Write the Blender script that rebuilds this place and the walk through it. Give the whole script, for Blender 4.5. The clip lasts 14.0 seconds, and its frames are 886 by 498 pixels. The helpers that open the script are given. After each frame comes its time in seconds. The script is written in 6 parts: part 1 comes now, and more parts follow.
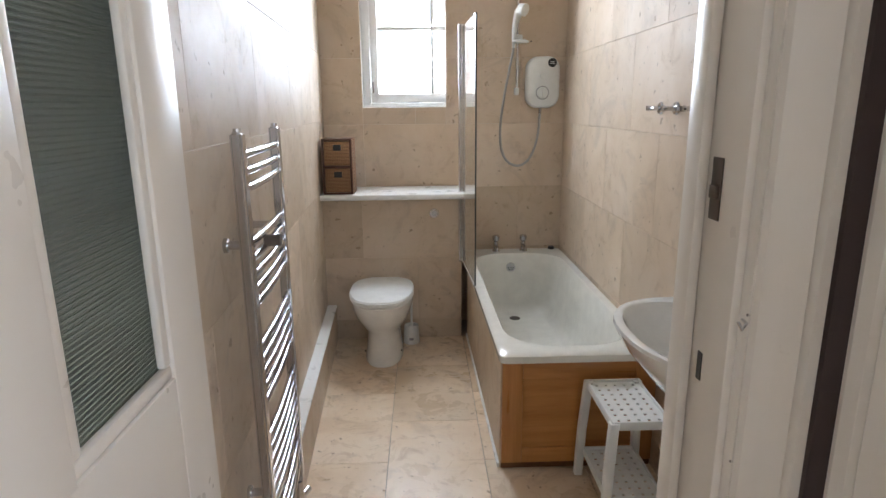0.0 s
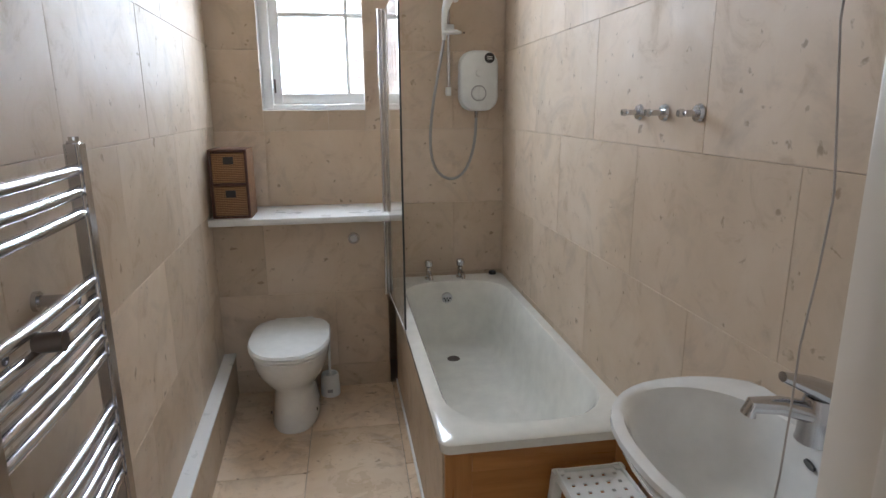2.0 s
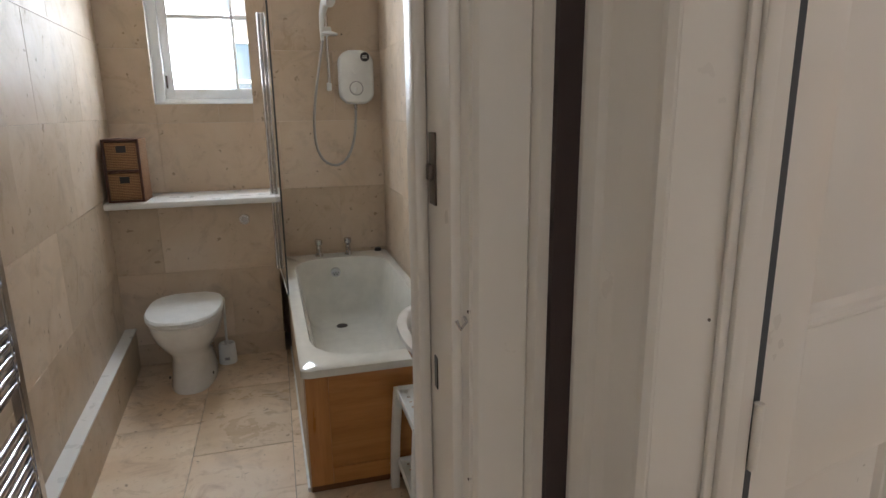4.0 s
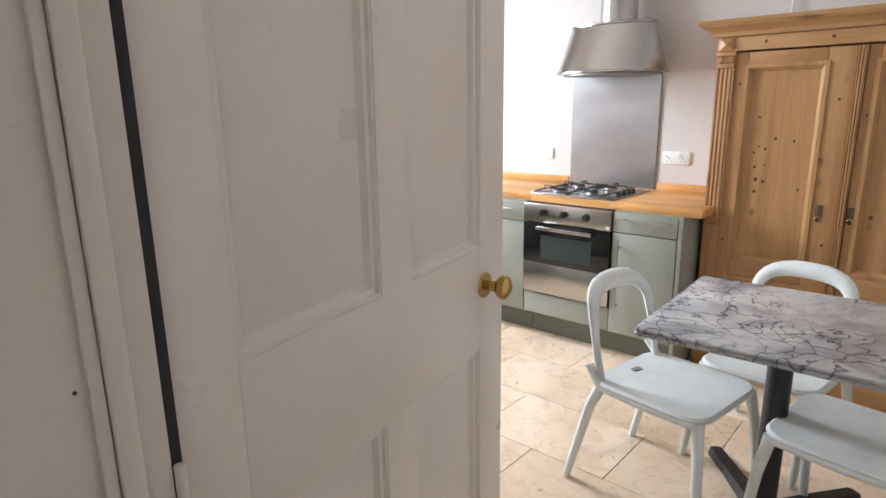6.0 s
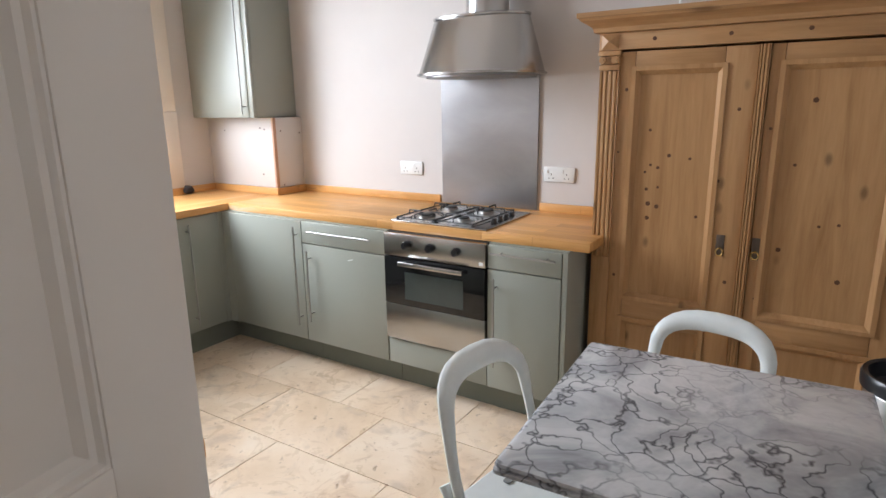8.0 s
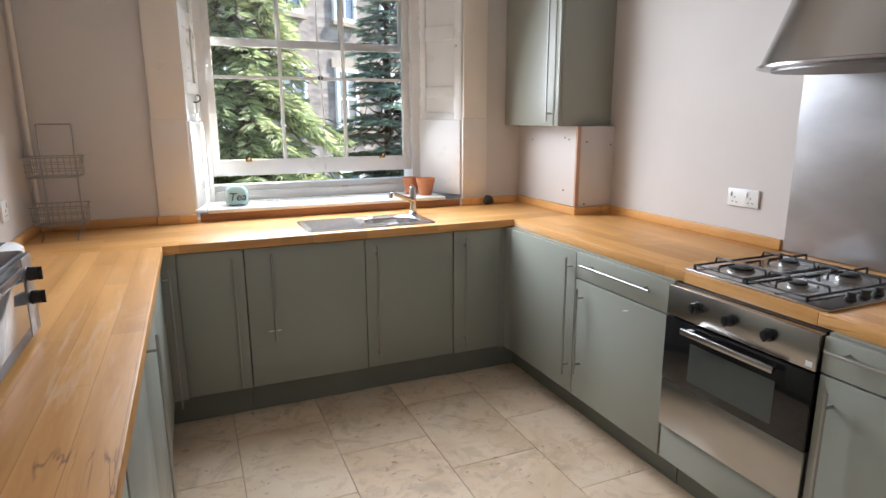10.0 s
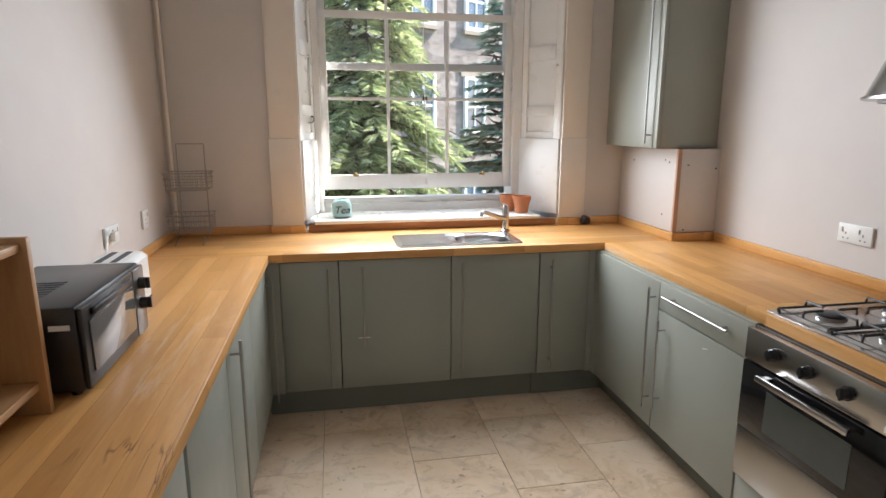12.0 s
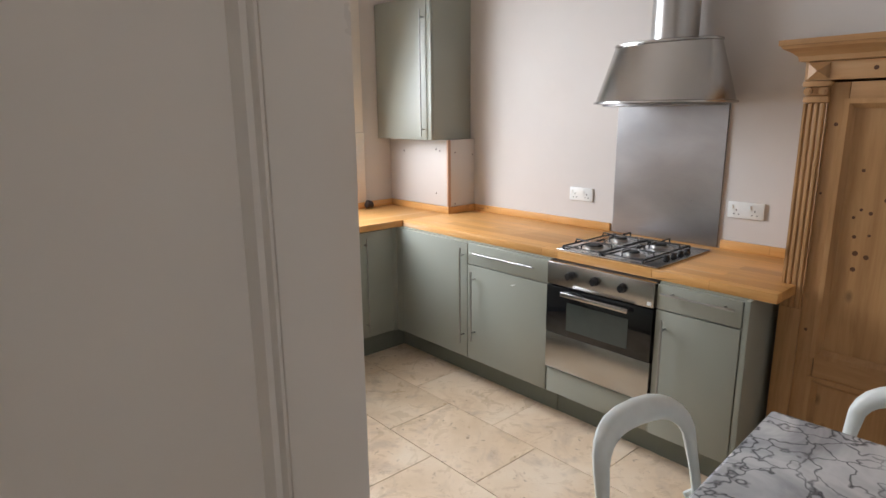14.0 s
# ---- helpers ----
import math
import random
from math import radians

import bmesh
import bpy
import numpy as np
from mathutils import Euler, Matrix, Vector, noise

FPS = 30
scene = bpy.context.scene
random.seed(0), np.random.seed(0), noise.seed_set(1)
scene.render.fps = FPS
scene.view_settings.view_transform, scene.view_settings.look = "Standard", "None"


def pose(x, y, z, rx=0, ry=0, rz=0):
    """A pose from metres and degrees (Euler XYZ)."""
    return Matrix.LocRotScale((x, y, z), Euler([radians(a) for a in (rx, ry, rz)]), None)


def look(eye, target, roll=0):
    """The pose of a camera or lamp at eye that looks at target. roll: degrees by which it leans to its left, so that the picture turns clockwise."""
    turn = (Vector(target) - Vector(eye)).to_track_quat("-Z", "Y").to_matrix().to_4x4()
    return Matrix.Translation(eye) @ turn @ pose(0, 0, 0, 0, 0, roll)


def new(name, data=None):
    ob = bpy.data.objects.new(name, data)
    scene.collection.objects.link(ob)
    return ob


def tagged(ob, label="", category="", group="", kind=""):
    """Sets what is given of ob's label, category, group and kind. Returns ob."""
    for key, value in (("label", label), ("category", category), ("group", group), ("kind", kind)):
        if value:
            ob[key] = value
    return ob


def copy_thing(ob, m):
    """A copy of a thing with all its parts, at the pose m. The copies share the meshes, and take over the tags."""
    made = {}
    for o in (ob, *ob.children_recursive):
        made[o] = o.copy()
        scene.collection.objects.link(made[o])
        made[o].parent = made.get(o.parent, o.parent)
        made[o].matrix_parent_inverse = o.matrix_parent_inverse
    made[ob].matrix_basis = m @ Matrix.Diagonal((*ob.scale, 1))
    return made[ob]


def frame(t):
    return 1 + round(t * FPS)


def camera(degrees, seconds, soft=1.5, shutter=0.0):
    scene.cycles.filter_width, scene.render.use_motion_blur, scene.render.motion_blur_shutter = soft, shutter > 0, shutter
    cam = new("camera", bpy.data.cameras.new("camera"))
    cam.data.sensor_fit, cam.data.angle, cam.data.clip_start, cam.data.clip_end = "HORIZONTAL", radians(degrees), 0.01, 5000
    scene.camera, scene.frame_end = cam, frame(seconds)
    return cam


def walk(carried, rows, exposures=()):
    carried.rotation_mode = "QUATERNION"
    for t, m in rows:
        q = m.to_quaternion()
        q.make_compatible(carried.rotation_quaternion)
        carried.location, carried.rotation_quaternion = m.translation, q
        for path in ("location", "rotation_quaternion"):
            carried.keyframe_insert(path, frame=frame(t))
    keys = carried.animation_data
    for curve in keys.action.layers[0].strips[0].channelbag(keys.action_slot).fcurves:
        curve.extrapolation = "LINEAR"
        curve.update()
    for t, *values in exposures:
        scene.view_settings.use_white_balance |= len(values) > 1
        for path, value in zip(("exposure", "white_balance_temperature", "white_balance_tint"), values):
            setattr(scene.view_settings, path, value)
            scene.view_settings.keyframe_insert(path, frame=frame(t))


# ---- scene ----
cam = camera(73.6, 14.0)
PATH = [
    (0, (0.633, 0.73, 1.448), (0.698, 2.673, 0.978), -0.5),
    (0.5, (0.648, 1.027, 1.438), (0.76, 2.968, 0.97), -0.4),
    (1, (0.668, 1.213, 1.448), (0.836, 3.149, 0.979), -0.4),
    (1.5, (0.683, 1.299, 1.462), (0.913, 3.231, 0.996), -0.5),
    (2, (0.696, 1.343, 1.45), (0.995, 3.265, 0.985), -0.4),
    (4.5, (0.967, 0.753, 1.393), (1.667, 2.569, 0.937), -0.8),
    (5, (1.059, 0.722, 1.401), (2.026, 2.409, 0.934), -0.5),
    (5.5, (1.181, 0.799, 1.394), (2.416, 2.304, 0.934), -0.8),
    (6, (1.205, 0.802, 1.411), (2.659, 2.094, 0.944), -0.8),
    (6.5, (1.249, 0.808, 1.437), (2.855, 1.904, 0.966), -0.7),
    (7, (1.415, 0.862, 1.446), (3.102, 1.826, 0.972), -0.7),
    (7.2, (1.512, 0.892, 1.462), (3.214, 1.828, 0.986), -0.8),
    (9.3, (2.452, 1.201, 1.433), (3.664, 2.727, 0.981), -0.6),
    (9.5, (2.505, 1.217, 1.434), (3.596, 2.833, 0.989), -0.5),
    (10, (2.626, 1.206, 1.43), (3.387, 3.005, 0.999), -0.2),
    (10.5, (2.729, 1.13, 1.434), (3.199, 3.027, 1.01), -0.1),
    (11, (2.787, 1.056, 1.448), (3.077, 2.99, 1.029), 0.0),
    (11.5, (2.811, 1.064, 1.475), (3.057, 3.004, 1.056), 0.1),
    (12, (2.814, 1.085, 1.522), (3.165, 3.009, 1.104), 0.0),
    (12.5, (2.739, 1.081, 1.541), (3.327, 2.945, 1.121), 0.0),
    (13, (2.546, 1.046, 1.537), (3.405, 2.802, 1.113), -0.1),
    (13.5, (2.262, 1.022, 1.546), (3.364, 2.635, 1.115), -0.3),
    (14, (1.919, 1.024, 1.542), (3.219, 2.48, 1.103), -0.5),
]
EXPOSURES = [(0.0, 3.5, 5950.0, 10.0), (0.5, 3.42, 5900.0, 10.0), (1.0, 3.3, 5900.0, 10.0), (1.5, 3.18, 5850.0, 10.0), (2.0, 3.12, 5850.0, 10.0), (4.3, 2.95, 6200.0, 10.0), (5.0, 2.95, 6150.0, 10.0), (6.0, 2.92, 5900.0, 10.0), (7.0, 2.75, 5950.0, 10.0), (9.3, 2.1, 5850.0, 10.0), (11.0, 1.86, 6150.0, 10.0), (13.0, 1.9, 6100.0, 10.0), (14.0, 2.1, 6150.0, 10.0)]
walk(cam, [(t, look(eye, target, roll)) for t, eye, target, roll in PATH], EXPOSURES)

# ---- world and lights ----
SUN_EL, SUN_AZ = 42.0, 72.0        # degrees above the horizon; degrees from +y towards +x
world = bpy.data.worlds.new("world")
scene.world = world
world.use_nodes = True
wn = world.node_tree.nodes
sky = wn.new("ShaderNodeTexSky")
sky.sky_type = 'NISHITA'
sky.sun_disc = False
sky.sun_elevation, sky.sun_rotation = radians(SUN_EL), radians(SUN_AZ)
world.node_tree.links.new(sky.outputs[0], wn["Background"].inputs[0])
wn["Background"].inputs[1].default_value = 0.15
sun = new("sun", bpy.data.lights.new("sun", "SUN"))
sun.data.energy, sun.data.angle, sun.data.color = 5.0, radians(0.6), (1.0, 0.93, 0.84)
sd = Vector((math.sin(radians(SUN_AZ)) * math.cos(radians(SUN_EL)), math.cos(radians(SUN_AZ)) * math.cos(radians(SUN_EL)), math.sin(radians(SUN_EL))))
sun.matrix_world = look(sd * 30, (0, 0, 0))


def window_light(name, eye, target, w, h, watts, col, spread=150):
    lamp = new(name, bpy.data.lights.new(name, "AREA"))
    lamp.data.shape, lamp.data.size, lamp.data.size_y = "RECTANGLE", w, h
    lamp.data.energy, lamp.data.color, lamp.data.spread = watts, col, radians(spread)
    lamp.matrix_world = look(eye, target)
    return lamp


window_light("kitchen_window_light", (3.36, 4.59, 1.88), (3.42, 3.59, 1.38), 1.12, 1.28, 13.5, (0.95, 0.97, 1.0), 150)
window_light("bathroom_window_light", (0.53, 4.640, 2.08), (0.72, 3.64, 1.78), 0.40, 1.1, 2.6, (0.88, 0.94, 1.0), 145)
# fill lamp added in an unseen opening to brighten the hall
window_light("hall_fill_light", (1.29, -0.75, 1.62), (0.29, -0.45, 1.5), 0.9, 1.3, 2.3, (0.97, 0.97, 1.0))

# ---- materials ----
def mat(name, rough=0.5, metal=0.0, col=(0.5, 0.5, 0.5)):
    m = bpy.data.materials.new(name)
    m.use_nodes = True
    b = m.node_tree.nodes["Principled BSDF"]
    b.inputs["Base Color"].default_value = (*col, 1)
    b.inputs["Roughness"].default_value = rough
    b.inputs["Metallic"].default_value = metal
    return m, m.node_tree.nodes, m.node_tree.links, b


def coords(n, l, scale=(1, 1, 1), by_object=False):
    """Object coordinates, scaled; shifted by the object's own random number where asked."""
    tc = n.new("ShaderNodeTexCoord")
    mp = n.new("ShaderNodeMapping")
    mp.inputs["Scale"].default_value = scale
    l.new(tc.outputs["Object"], mp.inputs[0])
    if by_object:
        oi = n.new("ShaderNodeObjectInfo")
        mul = n.new("ShaderNodeMath")
        mul.operation = "MULTIPLY"
        mul.inputs[1].default_value = 37.0
        l.new(oi.outputs["Random"], mul.inputs[0])
        l.new(mul.outputs[0], mp.inputs["Location"])
    return mp.outputs[0]


def noise_tex(n, l, vec, scale, detail=4.0, rough=0.55, dist=0.0):
    t = n.new("ShaderNodeTexNoise")
    t.inputs["Scale"].default_value, t.inputs["Detail"].default_value = scale, detail
    t.inputs["Roughness"].default_value, t.inputs["Distortion"].default_value = rough, dist
    l.new(vec, t.inputs["Vector"])
    return t.outputs["Fac"]


def ramp(n, l, fac, stops):
    r = n.new("ShaderNodeValToRGB")
    e = r.color_ramp.elements
    while len(e) < len(stops):
        e.new(0.5)
    for k, (p, c) in zip(e, stops):
        k.position, k.color = p, ((*c, 1) if len(c) == 3 else c)
    l.new(fac, r.inputs[0])
    return r.outputs[0]


def mixc(n, l, fac, a, b, mode="MIX"):
    m = n.new("ShaderNodeMix")
    m.data_type, m.blend_type = "RGBA", mode
    for sock, v in ((m.inputs[0], fac), (m.inputs[6], a), (m.inputs[7], b)):
        if isinstance(v, (int, float)):
            sock.default_value = v
        elif isinstance(v, tuple):
            sock.default_value = (*v, 1)
        else:
            l.new(v, sock)
    return m.outputs[2]


def bump(n, l, b, height, strength=0.2, dist=0.002):
    k = n.new("ShaderNodeBump")
    k.inputs["Strength"].default_value, k.inputs["Distance"].default_value = strength, dist
    l.new(height, k.inputs["Height"])
    l.new(k.outputs[0], b.inputs["Normal"])


def painted(name, col, rough=0.5, vary=0.06, grain=60.0, relief=0.08):
    m, n, l, b = mat(name, rough)
    v = coords(n, l)
    big = noise_tex(n, l, v, 1.7, 5)
    lo = tuple(c * (1 - vary) for c in col)
    hi = tuple(min(1, c * (1 + vary)) for c in col)
    l.new(ramp(n, l, big, [(0.3, lo), (0.7, hi)]), b.inputs["Base Color"])
    fine = noise_tex(n, l, v, grain, 3)
    rr = ramp(n, l, noise_tex(n, l, v, 9.0, 4), [(0.3, (rough * 0.85,) * 3), (0.7, (min(1, rough * 1.15),) * 3)])
    l.new(rr, b.inputs["Roughness"])
    bump(n, l, b, fine, relief, 0.002)
    return m


def stone(name, base, dark, light, rough=0.3, blotch=(0.36, 0.24, 0.13), amount=0.35, pits=True):
    m, n, l, b = mat(name, rough)
    v = coords(n, l, by_object=True)
    a = noise_tex(n, l, v, 2.2, 6, 0.6, 0.4)
    c1 = ramp(n, l, a, [(0.28, dark), (0.5, base), (0.72, light)])
    s = noise_tex(n, l, v, 6.5, 8, 0.7, 1.2)
    k = ramp(n, l, s, [(0.56, (0, 0, 0)), (0.72, (amount,) * 3)])
    c2 = mixc(n, l, k, c1, blotch)
    sm = noise_tex(n, l, v, 3.1, 5, 0.62, 1.8)
    c2 = mixc(n, l, ramp(n, l, sm, [(0.54, (0, 0, 0)), (0.70, (amount * 0.8,) * 3)]), c2, tuple(0.55 * q + 0.12 for q in blotch))
    oi = n.new("ShaderNodeObjectInfo")
    tone = ramp(n, l, oi.outputs["Random"], [(0.0, (0.90, 0.89, 0.87)), (1.0, (1.06, 1.06, 1.07))])
    c3 = mixc(n, l, 1.0, c2, tone, "MULTIPLY")
    if pits:
        p = noise_tex(n, l, v, 26.0, 3, 0.5, 0.3)
        pk = ramp(n, l, p, [(0.67, (0, 0, 0)), (0.74, (0.65,) * 3)])
        c3 = mixc(n, l, pk, c3, tuple(c * 0.6 for c in blotch))
    l.new(c3, b.inputs["Base Color"])
    l.new(ramp(n, l, s, [(0.3, (rough * 0.8,) * 3), (0.8, (rough * 1.5,) * 3)]), b.inputs["Roughness"])
    bump(n, l, b, s, 0.05, 0.001)
    return m


def timber(name, lo, mid, hi, along="x", rough=0.4, grain=1.0, knots=False, staves=None):
    """Wood with the grain along one axis; staves = (width, length) lays it up from glued strips."""
    m, n, l, b = mat(name, rough)
    k = {"x": (1.2, 14, 14), "y": (14, 1.2, 14), "z": (14, 14, 1.2)}[along]
    v = coords(n, l, tuple(c * grain for c in k), by_object=True)
    g = noise_tex(n, l, v, 1.6, 6, 0.6, 0.8)
    c = ramp(n, l, g, [(0.28, lo), (0.5, mid), (0.75, hi)])
    fine = noise_tex(n, l, v, 9.0, 4, 0.6)
    c = mixc(n, l, 0.25, c, ramp(n, l, fine, [(0.3, lo), (0.7, hi)]))
    if staves:
        tc = n.new("ShaderNodeTexCoord")
        mp = n.new("ShaderNodeMapping")
        if along == "y":
            mp.inputs["Rotation"].default_value = (0, 0, radians(90))
        l.new(tc.outputs["Object"], mp.inputs[0])
        br = n.new("ShaderNodeTexBrick")
        br.offset, br.inputs["Scale"].default_value = 0.37, 1.0
        br.inputs["Brick Width"].default_value, br.inputs["Row Height"].default_value = staves[1], staves[0]
        br.inputs["Mortar Size"].default_value = 0.0006
        br.inputs["Color1"].default_value, br.inputs["Color2"].default_value = (0.84, 0.78, 0.70, 1), (1.14, 1.12, 1.08, 1)
        br.inputs["Mortar"].default_value = (0.6, 0.5, 0.4, 1)
        l.new(mp.outputs[0], br.inputs["Vector"])
        c = mixc(n, l, 1.0, c, br.outputs["Color"], "MULTIPLY")
        tone = noise_tex(n, l, coords(n, l, tuple(0.5 * q for q in k), by_object=True), 1.4, 2)
        c = mixc(n, l, 0.6, c, ramp(n, l, tone, [(0.3, (0.84, 0.77, 0.68)), (0.7, (1.14, 1.12, 1.08))]), "MULTIPLY")
        crack = noise_tex(n, l, coords(n, l, tuple(0.9 * q for q in k), by_object=True), 1.1, 4, 0.5, 1.0)
        split = ramp(n, l, crack, [(0.488, (0, 0, 0)), (0.5, (0.75,) * 3), (0.512, (0, 0, 0))])
        where = ramp(n, l, noise_tex(n, l, coords(n, l), 1.7, 3), [(0.67, (0, 0, 0)), (0.74, (1,) * 3)])
        c = mixc(n, l, mixc(n, l, 1.0, split, where, "MULTIPLY"), c, (0.14, 0.055, 0.02))
        pale = noise_tex(n, l, coords(n, l, tuple(0.45 * q for q in k)), 2.2, 5, 0.65, 0.6)
        c = mixc(n, l, ramp(n, l, pale, [(0.60, (0, 0, 0)), (0.74, (0.55,) * 3)]), c, (0.72, 0.62, 0.50))
        wear = noise_tex(n, l, coords(n, l), 2.4, 6, 0.65, 0.5)
        c = mixc(n, l, ramp(n, l, wear, [(0.56, (0, 0, 0)), (0.74, (0.28,) * 3)]), c, tuple(min(1, h * 1.25 + 0.08) for h in hi))
    if knots:
        vo = n.new("ShaderNodeTexVoronoi")
        vo.inputs["Scale"].default_value = 1.0
        kv = {"x": (2.0, 7, 7), "y": (7, 2.0, 7), "z": (8, 8, 4.2)}[along]
        l.new(coords(n, l, kv, by_object=True), vo.inputs["Vector"])
        spot = ramp(n, l, vo.outputs["Distance"], [(0.05, (0.65,) * 3), (0.13, (0, 0, 0))])
        c = mixc(n, l, spot, c, tuple(q * 0.35 for q in lo))
    l.new(c, b.inputs["Base Color"])
    l.new(ramp(n, l, g, [(0.2, (rough * 0.8,) * 3), (0.8, (min(1, rough * 1.3),) * 3)]), b.inputs["Roughness"])
    bump(n, l, b, fine, 0.1, 0.001)
    return m


def metal(name, col, rough=0.25, brushed=None):
    m, n, l, b = mat(name, rough, 1.0, col)
    sc = {"x": (2, 160, 160), "y": (160, 2, 160), "z": (160, 160, 2), None: (8, 8, 8)}[brushed]
    f = noise_tex(n, l, coords(n, l, sc), 1.0, 4)
    l.new(ramp(n, l, f, [(0.25, (rough * 0.92,) * 3), (0.8, (min(1, rough * 1.12),) * 3)]), b.inputs["Roughness"])
    smear = noise_tex(n, l, coords(n, l), 3.0, 5, 0.6, 0.6)
    l.new(ramp(n, l, smear, [(0.3, tuple(c * 0.94 for c in col)), (0.7, col)]), b.inputs["Base Color"])
    if brushed:
        bump(n, l, b, f, 0.02, 0.0002)
    return m


def plain(name, col, rough=0.4, coat=0.0, metallic=0.0):
    m, n, l, b = mat(name, rough, metallic, col)
    f = noise_tex(n, l, coords(n, l), 14.0, 4)
    l.new(ramp(n, l, f, [(0.3, tuple(c * 0.94 for c in col)), (0.7, tuple(min(1, c * 1.05) for c in col))]), b.inputs["Base Color"])
    b.inputs["Coat Weight"].default_value = coat
    return m


def glass(name, rough=0.0, col=(1, 1, 1), relief=None):
    m, n, l, b = mat(name, rough, 0.0, col)
    b.inputs["Transmission Weight"].default_value = 1.0
    b.inputs["IOR"].default_value = 1.45
    if relief:
        v = coords(n, l, relief)
        bump(n, l, b, noise_tex(n, l, v, 1.0, 2), 0.6, 0.004)
    return m


WALL = painted("wall_paint", (0.63, 0.595, 0.565), 0.75, 0.03, 90, 0.1)
HALLW = painted("hall_paint", (0.72, 0.68, 0.62), 0.7, 0.04)
CEIL = painted("ceiling_paint", (0.82, 0.80, 0.77), 0.8, 0.02)
GLOSS = painted("door_gloss_paint", (0.77, 0.71, 0.635), 0.32, 0.03, 25, 0.05)
WINP = painted("window_white_paint", (0.84, 0.84, 0.82), 0.3, 0.03, 30, 0.06)
TILEW = stone("wall_limestone", (0.635, 0.51, 0.38), (0.55, 0.43, 0.305), (0.70, 0.59, 0.475), 0.5, (0.36, 0.24, 0.135), 0.42)
TILEF = stone("floor_limestone", (0.76, 0.60, 0.43), (0.63, 0.465, 0.30), (0.83, 0.70, 0.545), 0.28, (0.36, 0.19, 0.08), 0.5)
GROUT = painted("grout", (0.42, 0.35, 0.27), 0.9, 0.1)
SAGE = painted("sage_cabinet", (0.305, 0.318, 0.272), 0.33, 0.03, 40, 0.03)
# a darker sage for the set-back plinths and the recessed filler
SAGED = painted("sage_recess", (0.19, 0.205, 0.17), 0.45, 0.05)
TOPX = timber("worktop_x", (0.54, 0.28, 0.085), (0.63, 0.35, 0.12), (0.70, 0.42, 0.17), "x", 0.40, 1.0, False, (0.075, 0.85))
TOPY = timber("worktop_y", (0.54, 0.28, 0.085), (0.63, 0.35, 0.12), (0.70, 0.42, 0.17), "y", 0.40, 1.0, False, (0.075, 0.85))
PINE = timber("pine_upright", (0.30, 0.148, 0.052), (0.43, 0.235, 0.095), (0.50, 0.30, 0.135), "z", 0.45, 0.7, True)
PINEH = timber("pine_level", (0.30, 0.148, 0.052), (0.43, 0.235, 0.095), (0.50, 0.30, 0.135), "y", 0.45, 0.7, True)
PINEX = timber("pine_cross", (0.30, 0.155, 0.06), (0.42, 0.245, 0.11), (0.49, 0.31, 0.155), "x", 0.45, 0.7, True)
OAKX = timber("bath_panel_wood", (0.36, 0.14, 0.035), (0.50, 0.22, 0.06), (0.60, 0.30, 0.10), "x", 0.3, 0.6)
OAKZ = timber("bath_stile_wood", (0.36, 0.14, 0.035), (0.50, 0.22, 0.06), (0.60, 0.30, 0.10), "z", 0.3, 0.6)
CHROME = metal("chrome", (0.60, 0.60, 0.62), 0.15)
STEEL = metal("brushed_steel", (0.47, 0.46, 0.445), 0.24, "y")
STEELZ = metal("brushed_steel_upright", (0.50, 0.49, 0.475), 0.30, "z")
HANDLE = metal("handle_steel", (0.40, 0.395, 0.38), 0.36, "z")
BRASS = metal("old_brass", (0.55, 0.36, 0.12), 0.25)
DARKMETAL = metal("dark_iron", (0.16, 0.13, 0.11), 0.5)
CERAMIC = plain("white_ceramic", (0.80, 0.80, 0.78), 0.08, 0.5)
ENAMEL = plain("bath_enamel", (0.79, 0.78, 0.72), 0.12, 0.3)
WPLASTIC = plain("white_plastic", (0.78, 0.79, 0.77), 0.35)
CHAIRW = plain("chair_plastic", (0.72, 0.75, 0.73), 0.38)
BLACK = plain("black_plastic", (0.018, 0.018, 0.02), 0.3)
BLACKG = plain("black_glass", (0.008, 0.008, 0.009), 0.06)
IRON = plain("black_iron", (0.02, 0.02, 0.021), 0.45)
RUBBER = plain("grey_rubber", (0.07, 0.075, 0.08), 0.6)
SINKS = metal("sink_steel", (0.62, 0.62, 0.63), 0.20)
DARKGAP = plain("dark_gap", (0.05, 0.032, 0.03), 0.7)
TERRA = painted("terracotta", (0.52, 0.20, 0.09), 0.8, 0.12)
GLASS = glass("clear_glass")
GLASSS = glass("screen_glass", 0.0, (0.96, 0.98, 0.97))
FROST = glass("frosted_glass", 0.35, (0.97, 0.99, 1.0), (90, 90, 90))
fn, fl = FROST.node_tree.nodes, FROST.node_tree.links
ft = fn.new("ShaderNodeBsdfTranslucent")
ft.inputs[0].default_value = (0.86, 0.90, 0.93, 1)
fm = fn.new("ShaderNodeMixShader")
fm.inputs[0].default_value = 0.65
fl.new(fn["Principled BSDF"].outputs[0], fm.inputs[1])
fl.new(ft.outputs[0], fm.inputs[2])
fl.new(fm.outputs[0], fn["Material Output"].inputs[0])


# ---- building helpers ----
def box(bm, x0, x1, y0, y1, z0, z1, bev=0.0, seg=2):
    r = bmesh.ops.create_cube(bm, size=1.0)
    vs = r["verts"]
    bmesh.ops.scale(bm, vec=(x1 - x0, y1 - y0, z1 - z0), verts=vs)
    bmesh.ops.translate(bm, vec=((x0 + x1) / 2, (y0 + y1) / 2, (z0 + z1) / 2), verts=vs)
    if bev:
        es = list({e for v in vs for e in v.link_edges})
        bmesh.ops.bevel(bm, geom=es, offset=bev, segments=seg, affect="EDGES", profile=0.5)
    return bm


